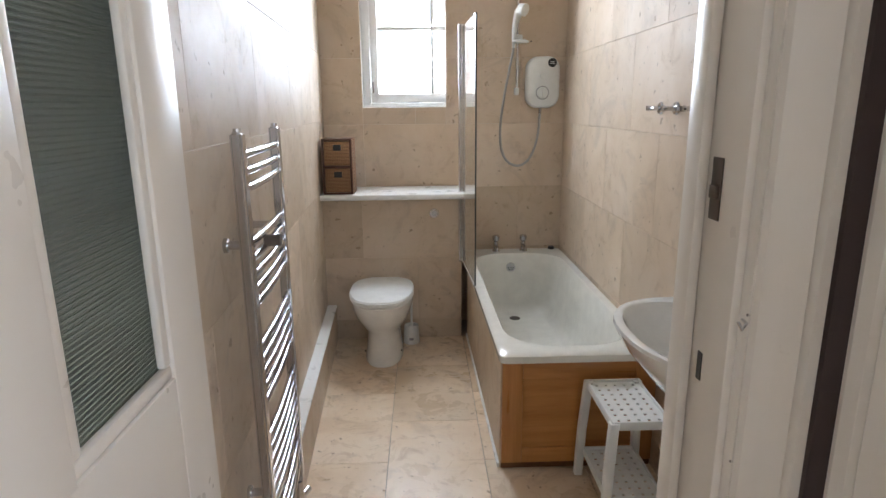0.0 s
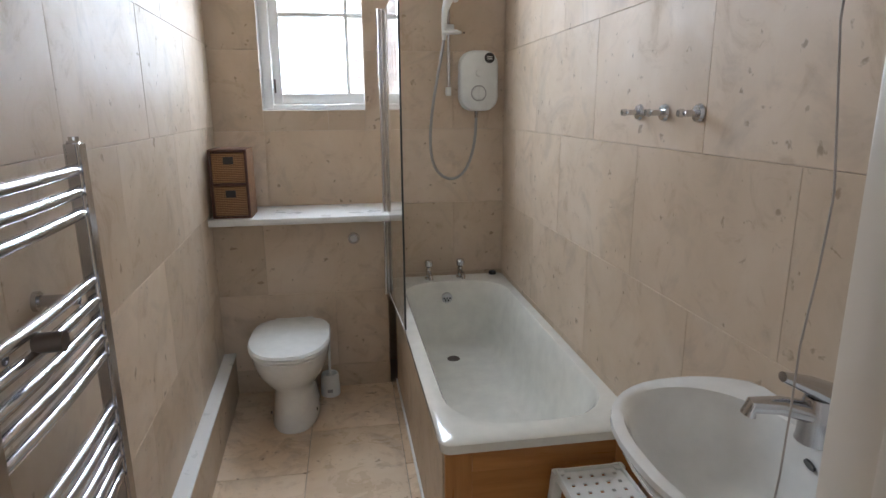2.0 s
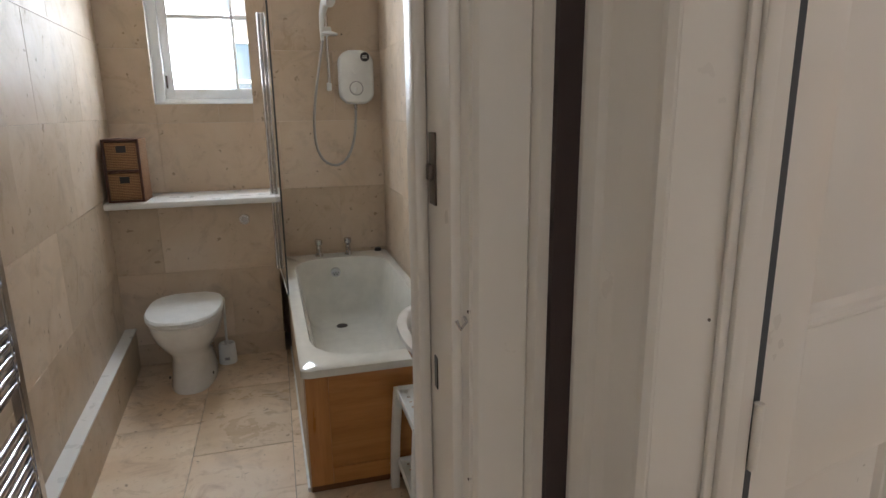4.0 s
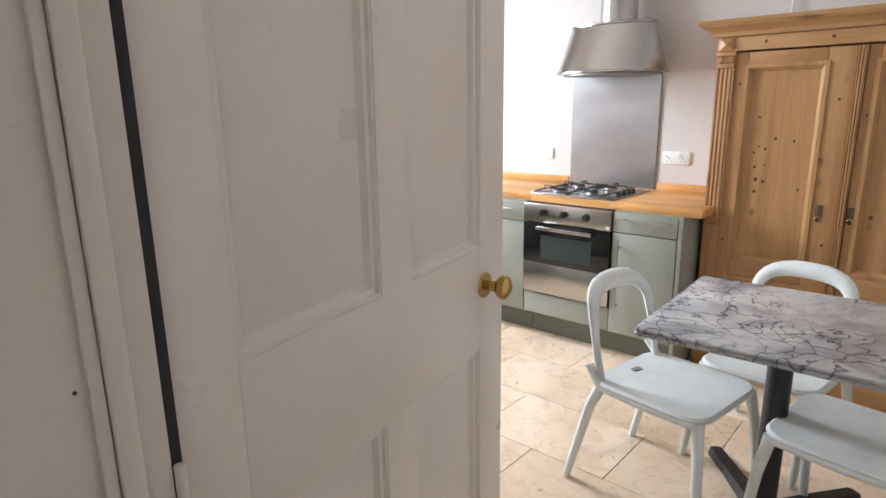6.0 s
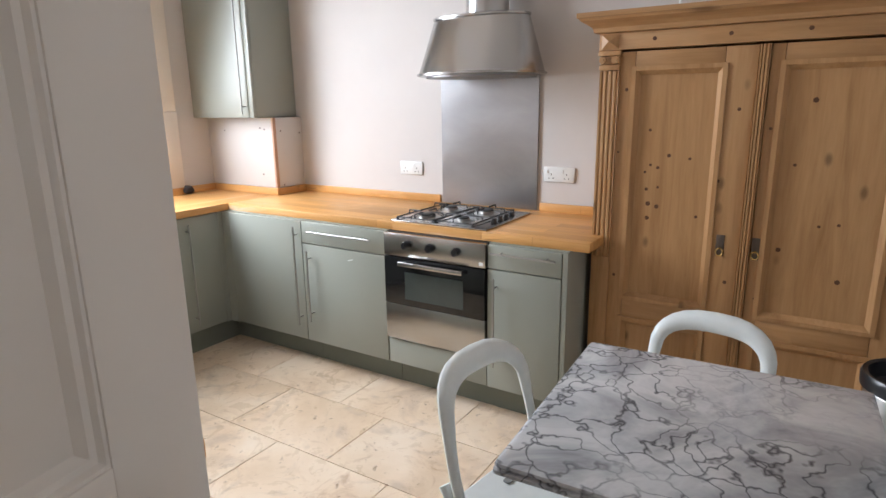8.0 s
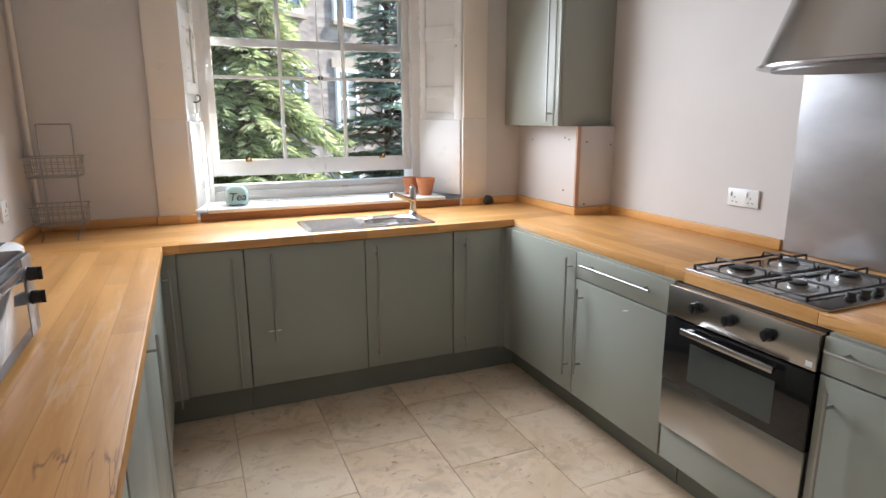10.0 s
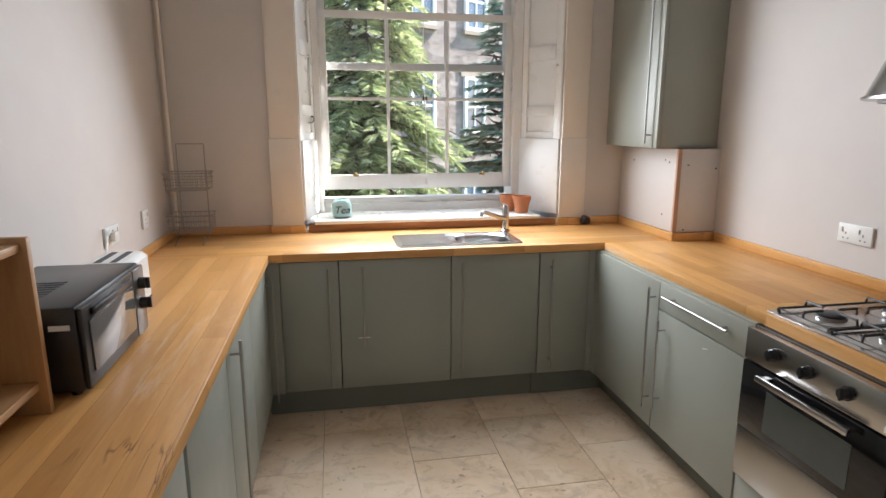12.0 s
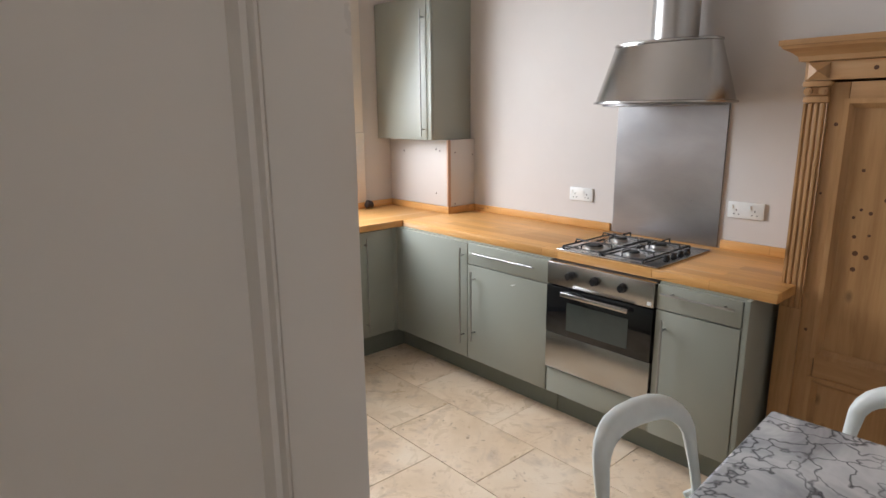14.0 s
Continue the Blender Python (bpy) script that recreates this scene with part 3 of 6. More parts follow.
part("filter", bm, metal("hood_filter", (0.32, 0.32, 0.32), 0.45), t, "grey mesh filter")
part("flue", rod(bmesh.new(), (4.70, 2.486, 1.873), (4.70, 2.486, H - 0.002), 0.107, 40), STEELZ, t, "round steel flue")

# sink
t = thing("kitchen_sink", (3.46, 4.23, WT), "stainless steel inset sink with ribbed drainer", "sink")
bm = bmesh.new()


def rr(x0, x1, y0, y1, r, z, n=6):
    out = []
    for cx, cy, q0 in ((x1 - r, y1 - r, 0), (x0 + r, y1 - r, 90), (x0 + r, y0 + r, 180), (x1 - r, y0 + r, 270)):
        for k in range(n + 1):
            q = radians(q0 + 90 * k / n)
            out.append((cx + r * math.cos(q), cy + r * math.sin(q), z))
    return out


b0 = (3.45, 3.76, 4.10, 4.36)
rings = [rr(SX0, SX1, SY0, SY1, 0.03, WT + 0.001), rr(SX0 + 0.004, SX1 - 0.004, SY0 + 0.004, SY1 - 0.004, 0.03, WT + 0.006)]
loft(bm, rings + [rr(*b0, 0.09, WT + 0.005), rr(b0[0] + 0.01, b0[1] - 0.01, b0[2] + 0.01, b0[3] - 0.01, 0.085, WT - 0.004),
                  rr(b0[0] + 0.025, b0[1] - 0.025, b0[2] + 0.025, b0[3] - 0.025, 0.08, WT - 0.12), rr(b0[0] + 0.07, b0[1] - 0.07, b0[2] + 0.06, b0[3] - 0.06, 0.06, WT - 0.13)], cap=False)
f = bm.faces.new([v for v in bm.verts][-28:])
bmesh.ops.recalc_face_normals(bm, faces=bm.faces)
part("basin", bm, SINKS, t)
# darker copy of the sink steel: shade between the ribs put into the colour
DRAIN = metal("drainer_groove_shade", (0.38, 0.38, 0.39), 0.3)
for k in range(8):
    y = SY0 + 0.052 + k * 0.034
    bm = loft(bmesh.new(), [[(SX0 + 0.025, y - 0.011, z), (SX0 + 0.30, y - 0.011, z), (SX0 + 0.30, y + 0.011, z), (SX0 + 0.025, y + 0.011, z)] if z < WT + 0.007 else
                            [(SX0 + 0.032, y - 0.006, z), (SX0 + 0.29, y - 0.006, z), (SX0 + 0.29, y + 0.006, z), (SX0 + 0.032, y + 0.006, z)] for z in (WT + 0.0045, WT + 0.011)])
    part("rib", bm, SINKS, t, soft=False)
    if k < 7:
        part("groove", cube(SX0 + 0.028, SX0 + 0.295, y + 0.0115, y + 0.0225, WT + 0.0045, WT + 0.0066), DRAIN, t, "drainer groove with shade in its darker steel")
part("waste", lathe(bmesh.new(), [(0.03, WT - 0.1295), (0.028, WT - 0.126), (0.012, WT - 0.127)], (3.605, 4.23, 0), 20), CHROME, t, "round steel waste")
t = thing("kitchen_tap", (3.80, 4.432, WT), "chrome single lever kitchen mixer tap", "tap")
bm = lathe(bmesh.new(), [(0.027, WT), (0.027, WT + 0.008), (0.021, WT + 0.014), (0.021, WT + 0.125), (0.017, WT + 0.15), (0.008, WT + 0.158)], (3.80, 4.432, 0), 24)
part("tap_body", bm, CHROME, t)
part("spout", sweep(bmesh.new(), [(3.80, 4.425, WT + 0.075), (3.72, 4.36, WT + 0.105), (3.63, 4.28, WT + 0.140), (3.615, 4.267, WT + 0.138), (3.612, 4.264, WT + 0.118)], [0.014, 0.013, 0.012, 0.012, 0.0115], 12), CHROME, t)
part("lever", sweep(bmesh.new(), [(3.80, 4.432, WT + 0.15), (3.78, 4.40, WT + 0.165), (3.755, 4.36, WT + 0.168)], [0.009, 0.007, 0.005], 8), CHROME, t)

# wall cupboard and the boxing below
t = thing("wall_cupboard", (4.68, 4.3, 1.385), "tall sage green wall cupboard with bar handle", "wall cupboard")
part("body", cube(4.522, KX1 - 0.002, 4.018, KY1 - 0.002, 1.385, 2.30, bev=0.002), SAGE, t)
part("cupboard_door", cube(4.500, 4.520, 4.062, KY1 - 0.004, 1.387, 2.298, bev=0.003), SAGE, t)
part("side_strip", cube(4.500, 4.5205, 4.018, 4.058, 1.387, 2.298, bev=0.002), SAGE, t)
bar_handle(t, (4.50, 4.085, 1.41), (4.50, 4.085, 2.20), (-0.034, 0, 0))
t = thing("pipe_boxing", (4.74, 4.3, WT), "white painted board boxing hiding pipes", "pipe boxing")
part("front_board", cube(4.612, 4.626, 3.99, KY1 - 0.002, WT + 0.046, 1.384, bev=0.002), WALL, t)
part("side_board", cube(4.630, KX1 - 0.002, 3.978, 3.992, WT + 0.046, 1.384, bev=0.002), WALL, t)
part("corner_strip", cube(4.604, 4.629, 3.972, 3.989, WT + 0.046, 1.384, bev=0.003), timber("raw_edge", (0.36, 0.2, 0.12), (0.5, 0.3, 0.2), (0.6, 0.4, 0.3), "z", 0.6), t, "raw wooden corner edge")
part("upstand", cube(4.600, 4.614, 3.968, KY1 - 0.02, WT, WT + 0.045, bev=0.002), TOPY, t)
part("upstand", cube(4.6145, KX1 - 0.004, 3.962, 3.977, WT, WT + 0.045, bev=0.002), TOPX, t)
for x, y, z in ((4.611, 4.45, 1.30), (4.611, 4.10, 1.32), (4.611, 4.06, 1.31), (4.611, 4.10, 1.02)):
    part("screw", rod(bmesh.new(), (x, y, z), (x - 0.003, y, z), 0.005, 8), DARKMETAL, t)
for x, z in ((4.67, 1.30), (4.67, 0.95), (4.835, 1.28)):
    part("screw", rod(bmesh.new(), (x, 3.978, z), (x, 3.975, z), 0.005, 8), DARKMETAL, t)


def socket(y0, y1, z0, z1, wall_x, side, gangs, label):
    t = thing("power_socket", (wall_x, (y0 + y1) / 2, z0), label, "power socket", "power sockets")
    s = side
    xs = sorted((wall_x + s * 0.001, wall_x + s * 0.011))
    plate = part("plate", cube(xs[0], xs[1], y0, y1, z0, z1, bev=0.003), WPLASTIC, t)
    w = (y1 - y0) / gangs
    for g in range(gangs):
        yc = y0 + w * (g + 0.5)
        xf = wall_x + s * 0.0113
        for dy, dz, ww, hh in ((0, 0.004, 0.004, 0.009), (-0.011, -0.016, 0.007, 0.004), (0.011, -0.016, 0.007, 0.004)):
            zc = (z0 + z1) / 2 + dz - 0.004
            part("slot", cube(min(xf, xf + s * 0.0006), max(xf, xf + s * 0.0006), yc + dy - ww / 2, yc + dy + ww / 2, zc - hh / 2, zc + hh / 2), BLACK, t)
        part("switch", cube(min(xf, xf + s * 0.004), max(xf, xf + s * 0.004), yc + w * 0.26 - 0.005, yc + w * 0.26 + 0.005, z1 - 0.034, z1 - 0.014, bev=0.001), WPLASTIC, t)
    return t


socket(2.998, 3.159, 1.045, 1.122, KX1, -1, 2, "white double power socket on the wall")
socket(2.058, 2.226, 1.050, 1.128, KX1, -1, 2, "white double power socket beside the splashback")
socket(3.60, 3.75, 1.03, 1.11, KX0, 1, 2, "white double socket above the west worktop")
socket(4.08, 4.165, 1.02, 1.11, KX0, 1, 1, "white single socket near the wire rack")

# ---- the kitchen window ----
t = thing("window_1", (3.4, 4.95, 0.955), "white painted timber sash window, lower sash raised", "window", kind="structure")
GY = 4.965


def sash(y, x0, x1, z0, z1, bars_x, bars_z, stile, bottom, top, label):
    s = part("sash", bmesh_frame(x0, x1, z0, z1, y, 0.038, stile, bottom, top), WINP, t, label)
    for x in bars_x:
        part("glazing_bar", cube(x - 0.009, x + 0.009, y - 0.016, y + 0.016, z0 + bottom, z1 - top, bev=0.004), WINP, t)
    for z in bars_z:
        part("glazing_bar", cube(x0 + stile, x1 - stile, y - 0.014, y + 0.014, z - 0.009, z + 0.009, bev=0.004), WINP, t)
    xs = [x0 + stile] + list(bars_x) + [x1 - stile]
    zs = [z0 + bottom] + list(bars_z) + [z1 - top]
    for a, b in zip(xs, xs[1:]):
        for c, d in zip(zs, zs[1:]):
            p = part("pane", cube(a, b, y + 0.002, y + 0.005, c, d), GLASS, t, soft=False)
            p.visible_shadow = False
    return s


def bmesh_frame(x0, x1, z0, z1, y, d, stile, bottom, top):
    bm = bmesh.new()
    box(bm, x0, x0 + stile, y - d / 2, y + d / 2, z0, z1, bev=0.003)
    box(bm, x1 - stile, x1, y - d / 2, y + d / 2, z0, z1, bev=0.003)
    box(bm, x0 + stile - 0.001, x1 - stile + 0.001, y - d / 2 + 0.001, y + d / 2 - 0.001, z0, z0 + bottom, bev=0.003)
    box(bm, x0 + stile - 0.001, x1 - stile + 0.001, y - d / 2 + 0.001, y + d / 2 - 0.001, z1 - top, z1, bev=0.003)
    return bm


sash(GY, 2.745, 3.975, 1.100, 2.19, (3.167, 3.549), (1.668,), 0.045, 0.092, 0.042, "lower sash with six panes")
sash(GY + 0.055, 2.745, 3.975, 1.845, 2.86, (3.167, 3.549), (2.36,), 0.045, 0.045, 0.06, "upper sash with six panes")
bm = bmesh.new()
box(bm, 2.705, 2.744, 4.90, 5.08, 0.955, 2.92)
box(bm, 3.976, 4.03, 4.90, 5.08, 0.955, 2.92)
box(bm, 2.744, 3.976, 4.90, 5.08, 2.862, 2.92)
part("frame", bm, WINP, t)
part("bottom_board", cube(2.744, 3.976, 4.955, 5.04, 0.955, 1.045, bev=0.004), WINP, t)
part("cill_step", cube(2.744, 3.976, 4.925, 4.954, 0.955, 1.01, bev=0.006), WINP, t)
for x in (2.95, 3.78):
    bm = bmesh.new()
    box(bm, x - 0.018, x + 0.018, GY - 0.026, GY - 0.019, 1.182, 1.194)
    sweep(bm, [(x, GY - 0.024, 1.192), (x, GY - 0.045, 1.197), (x, GY - 0.05, 1.208)], 0.006, 8)
    part("sash_lift", bm, BRASS, t, "brass sash lift")
part("cord", sweep(bmesh.new(), [(3.40 + 0.012 * math.sin(k * 0.9), GY - 0.03 - 0.006 * math.cos(k), 2.80 - k * 0.165) for k in range(11)], 0.0025, 6), WINP, t, "thin white sash cord")
part("cord_bead", lathe(bmesh.new(), [(0.004, -0.03), (0.011, -0.022), (0.009, 0.01), (0.003, 0.018)], (3.41, GY - 0.032, 1.15), 12), WINP, t)
part("catch", cube(3.385, 3.415, GY - 0.035, GY - 0.017, 1.66, 1.685, bev=0.004), DARKMETAL, t, "dark window catch")
bm = bmesh.new()
box(bm, 2.69, 4.07, 4.575, 4.924, 0.935, 0.956, bev=0.006)
solid("window_sill", bm, WINP, kind="structure")
solid("sill_upstand", cube(2.652, 4.175, 4.592, 4.612, WT, 0.934, bev=0.003), timber("sill_front_wood", (0.22, 0.09, 0.03), (0.36, 0.16, 0.06), (0.46, 0.22, 0.09), "x", 0.5), kind="structure")


def shutter(side, xa, ya, xb, yb):
    """A splayed reveal with a plain block below and a panelled shutter above."""
    t = thing("window_shutter", (xa, ya, 0.956), "white panelled timber shutter folded in the reveal", "shutter", "window shutters")
    a, b = Vector((xa, ya, 0)), Vector((xb, yb, 0))
    d = (b - a)
    w = d.length
    d.normalize()
    nrm = Vector((d.y, -d.x, 0))
    if nrm.x * side > 0:
        nrm = -nrm

    def slab(u0, u1, z0, z1, o0, o1, bev=0.003):
        bm = box(bmesh.new(), u0, u1, o0, o1, z0, z1, bev=bev)
        m = Matrix(((d.x, nrm.x, 0, a.x), (d.y, nrm.y, 0, a.y), (0, 0, 1, 0), (0, 0, 0, 1)))
        bmesh.ops.transform(bm, matrix=m, verts=bm.verts)
        bmesh.ops.recalc_face_normals(bm, faces=bm.faces)
        return bm
    part("lower_block", slab(0, w, 0.957, 1.42, -0.05, 0.012), WINP, t)
    part("back_board", slab(0, w, 1.421, 2.9, -0.05, -0.012), WINP, t)
    for z0, z1 in ((1.421, 1.462), (1.56, 1.622), (1.90, 1.985), (2.50, 2.9)):
        part("rail", slab(0.055, w - 0.045, z0, z1, -0.0118, 0.0), WINP, t)
    part("stile", slab(0, 0.054, 1.421, 2.9, -0.0118, 0.0), WINP, t)
    part("stile", slab(w - 0.044, w, 1.421, 2.9, -0.0118, 0.0), WINP, t)
    bm = bmesh.new()
    p = a + d * 0.03 + Vector((0, 0, 1.86))
    if side > 0:
        rod(bm, p, p + nrm * 0.02, 0.005, 8)
        rod(bm, p + nrm * 0.02, p + nrm * 0.032, 0.010, 12)
        part("knob", bm, WINP, t, "small shutter knob")
    else:
        q = a + d * 0.16 + Vector((0, 0, 1.52))
        sweep(bm, [q, q + nrm * 0.02, q + nrm * 0.035 + Vector((0, 0, 0.012)), q + nrm * 0.035 + Vector((0, 0, 0.03)), q + nrm * 0.02 + Vector((0, 0, 0.04))], 0.004, 8)
        part("hook", bm, DARKMETAL, t, "small metal hook")
    return t


shutter(-1, 2.632, 4.622, 2.704, 4.90)
shutter(1, 4.194, 4.622, 4.031, 4.90)
for x0, x1 in ((2.455, 2.629), (4.197, 4.364)):
    bm = bmesh.new()
    box(bm, x0, x1, 4.596, 4.6195, WT + 0.001, 1.43, bev=0.003)
    box(bm, x0 + 0.006, x1 - 0.002, 4.600, 4.6195, 1.4305, 2.95, bev=0.003)
    solid("window_architrave", bm, GLOSS, kind="structure")
    solid("upstand", cube(x0 - 0.012, x1 + (0.012 if x0 > 3 else 0.008), 4.578, 4.595, WT, WT + 0.045, bev=0.003), TOPX, "golden wooden upstand round the window pier", "upstand")
solid("west_pipe", rod(bmesh.new(), (1.93, 4.59, WT + 0.046), (1.93, 4.59, H - 0.01), 0.011, 10), GLOSS, kind="structure")

# ---- on the sill and the worktops ----
t = thing("tea_jar", (2.85, 4.72, 0.956), "pale blue glazed tea jar on the sill", "jar")
JAR = plain("jar_glaze", (0.42, 0.62, 0.62), 0.15, 0.4)
bm = loft(bmesh.new(), [rr(2.795 - e, 2.905 + e, 4.665 - e, 4.775 + e, 0.03, z) for e, z in ((-0.012, 0.957), (0, 0.966), (0.008, 1.0), (0.004, 1.04), (-0.008, 1.062), (-0.018, 1.066))])
part("jar_body", bm, JAR, t)
cu = bpy.data.curves.new("tea_word", "FONT")
cu.body, cu.size, cu.extrude, cu.shear, cu.align_x = "Tea", 0.062, 0.0006, 0.25, "CENTER"
word = new("tea_lettering", cu)
word.data.materials.append(BLACK)
word.parent = t
word.matrix_parent_inverse = Matrix.Translation(-t.location)
word.matrix_basis = pose(2.85, 4.6555, 0.988, 86, 0, 0)


def flower_pot(x, y, z, r, h, tilt=0):
    t = thing("flower_pot", (x, y, z), "empty terracotta flower pot on the sill", "flower pot", "terracotta pots")
    bm = lathe(bmesh.new(), [(r * 0.68, z + 0.001), (r * 0.93, z + h * 0.74), (r * 1.0, z + h * 0.75), (r * 1.03, z + h), (r * 0.93, z + h), (r * 0.86, z + h * 0.7), (r * 0.6, z + 0.012)], (x, y, 0), 28)
    part("pot_body", bm, TERRA, t)
    return t


flower_pot(3.925, 4.80, 0.956, 0.055, 0.105)
flower_pot(3.985, 4.70, 0.956, 0.058, 0.108)
bm = bmesh.new()
bmesh.ops.create_icosphere(bm, subdivisions=3, radius=0.03, matrix=pose(4.36, 4.56, WT + 0.031))
for v in bm.verts:
    v.co += (v.co - Vector((4.36, 4.56, WT + 0.031))) * 0.35 * noise.noise(v.co * 40)
    v.co.z = max(v.co.z, WT)
solid("scouring_pad", bm, painted("scourer", (0.05, 0.035, 0.03), 0.9, 0.3, 300, 0.6), "dark crumpled scouring pad on the worktop", "scouring pad")

# ---- pine wardrobe ----
WX, WY0, WY1 = 4.42, 0.615, 1.812
t = thing("wardrobe", (4.64, 1.2, 0), "large stripped pine two door wardrobe with cornice", "wardrobe")
bm = bmesh.new()
box(bm, WX + 0.03, KX1 - 0.01, WY0, WY0 + 0.03, 0.0, 1.655)
box(bm, WX + 0.03, KX1 - 0.01, WY1 - 0.03, WY1, 0.0, 1.655)
box(bm, KX1 - 0.03, KX1 - 0.011, WY0 + 0.03, WY1 - 0.03, 0.05, 1.655)
box(bm, WX + 0.03, KX1 - 0.031, WY0 + 0.03, WY1 - 0.03, 0.05, 0.08)
part("carcass", bm, PINE, t)
part("plinth", cube(WX - 0.004, WX + 0.029, WY0 - 0.006, WY1 + 0.006, 0.0, 0.10, bev=0.004), PINEH, t)


def pine_door(y0, y1, z0, z1, sa, sb):
    """A framed door with a tall panel above a short one; sa and sb are the widths of its stiles."""
    ya, yb = y0 + sa, y1 - sb
    for a, b in ((y0, ya), (yb, y1)):
        part("stile", cube(WX, WX + 0.029, a + 0.001, b - 0.001, z0, z1, bev=0.003), PINE, t)
    for a, b in ((z0, z0 + 0.10), (0.525, 0.628), (z1 - 0.07, z1)):
        part("rail", cube(WX + 0.0006, WX + 0.029, ya, yb, a, b, bev=0.003), PINEH, t)
    for za, zb in ((z0 + 0.10, 0.525), (0.628, z1 - 0.07)):
        part("wardrobe_door", cube(WX + 0.016, WX + 0.028, ya - 0.01, yb + 0.01, za - 0.01, zb + 0.01), PINE, t, "pine door panel with dark knots")
        for p, q in (((ya, za), (yb, za)), ((ya, zb), (yb, zb)), ((ya, za), (ya, zb)), ((yb, za), (yb, zb))):
            bm = bmesh.new()
            if p[1] == q[1]:
                s = 1 if p[1] == za else -1
                prism(bm, [(WX - 0.006, p[1] - s * 0.012), (WX - 0.006, p[1] + s * 0.004), (WX + 0.014, p[1] + s * 0.022), (WX + 0.014, p[1] - s * 0.012)], "y", ya - 0.012, yb + 0.012)
            else:
                s = 1 if p[0] == ya else -1
                prism(bm, [(WX - 0.0068, p[0] - s * 0.0126), (WX - 0.0068, p[0] + s * 0.0044), (WX + 0.0145, p[0] + s * 0.022), (WX + 0.0145, p[0] - s * 0.0126)], "z", za - 0.0126, zb + 0.0126)
            bmesh.ops.recalc_face_normals(bm, faces=bm.faces)
            part("moulding", bm, PINE, t, soft=False)


pine_door(WY0 + 0.068, 1.193, 0.11, 1.647, 0.095, 0.045)
pine_door(1.231, WY1 - 0.072, 0.11, 1.647, 0.112, 0.070)
for y in (WY0 + 0.041, WY1 - 0.041):
    part("pilaster_base", cube(WX - 0.014, WX + 0.028, y - 0.039, y + 0.039, 0.101, 0.799, bev=0.003), PINE, t, "plain pine pilaster base")


def pilaster(y0, y1, z0, z1, flutes):
    n = 40
    w = (y1 - y0)
    pts = [(WX + 0.028, y0), (WX - 0.014, y0)]
    for k in range(1, n):
        u = k / n
        pts.append((WX - 0.014 + 0.007 * max(0.0, math.sin(u * math.pi * flutes * 2 - 0.5)), y0 + w * u))
    pts += [(WX - 0.014, y1), (WX + 0.028, y1)]
    bm = prism(bmesh.new(), pts, "z", z0, z1)
    part("pilaster", bm, PINE, t, "fluted pine pilaster")


pilaster(WY0 + 0.002, WY0 + 0.08, 0.80, 1.575, 4)
pilaster(WY1 - 0.08, WY1 - 0.002, 0.80, 1.575, 4)
pilaster(1.195, 1.229, 0.11, 1.647, 3)
for y in (WY0 + 0.041, WY1 - 0.041):
    bm = bmesh.new()
    box(bm, WX - 0.020, WX + 0.028, y - 0.042, y + 0.042, 1.577, 1.600, bev=0.005)
    box(bm, WX - 0.026, WX + 0.028, y - 0.046, y + 0.046, 1.633, 1.653, bev=0.004)
    box(bm, WX - 0.016, WX + 0.028, y - 0.038, y + 0.038, 1.601, 1.632, bev=0.004)
    for s in (-1, 1):
        rod(bm, (WX - 0.026, y + s * 0.026, 1.617), (WX - 0.014, y + s * 0.026, 1.617), 0.014, 16)
        rod(bm, (WX - 0.030, y + s * 0.026, 1.617), (WX - 0.025, y + s * 0.026, 1.617), 0.006, 12)
    part("capital", bm, PINE, t, "carved pine scroll capital")
part("frieze", cube(WX - 0.012, KX1 - 0.012, WY0 - 0.006, WY1 + 0.006, 1.655, 1.720, bev=0.003), PINEH, t)
for y in (WY0 + 0.04, WY1 - 0.04):
    bm = bmesh.new()
    loft(bm, [[(WX - 0.0125, y - 0.035, 1.660), (WX - 0.0125, y + 0.035, 1.660), (WX - 0.0125, y + 0.035, 1.715), (WX - 0.0125, y - 0.035, 1.715)],
              [(WX - 0.034, y - 0.002, 1.686), (WX - 0.034, y + 0.002, 1.686), (WX - 0.034, y + 0.002, 1.689), (WX - 0.034, y - 0.002, 1.689)]])
    part("boss", bm, PINE, t, "pyramid shaped pine boss", soft=False)
prof = [(0.0, 1.721), (0.018, 1.723), (0.022, 1.740), (0.04, 1.755), (0.062, 1.767), (0.068, 1.777), (0.074, 1.778), (0.074, 1.797)]
rings = [[(WX - 0.012 - o, WY0 - 0.006 - o, z), (WX - 0.012 - o, WY1 + 0.006 + o, z), (KX1 - 0.012, WY1 + 0.006 + o, z), (KX1 - 0.012, WY0 - 0.006 - o, z)] for o, z in prof]
part("cornice", loft(bmesh.new(), rings), PINEH, t, "moulded pine cornice", soft=False)
for y in (1.300, 1.175):
    bm = bmesh.new()
    box(bm, WX - 0.003, WX - 0.0002, y - 0.015, y + 0.015, 0.855, 0.94, bev=0.001)
    esc = part("escutcheon", bm, DARKMETAL, t, "dark brass escutcheon plate")
    bm = bmesh.new()
    sweep(bm, [(WX - 0.008, y + 0.013 * math.sin(q), 0.872 + 0.015 * math.cos(q)) for q in (2 * math.pi * k / 14 for k in range(14))], 0.0025, 6, closed=True)
    rod(bm, (WX - 0.003, y, 0.888), (WX - 0.012, y, 0.888), 0.004, 8)
    part("ring_pull", bm, BRASS, t, "small ring pull")
random.seed(4)
KNOT = plain("knot_wood", (0.10, 0.04, 0.016), 0.5)


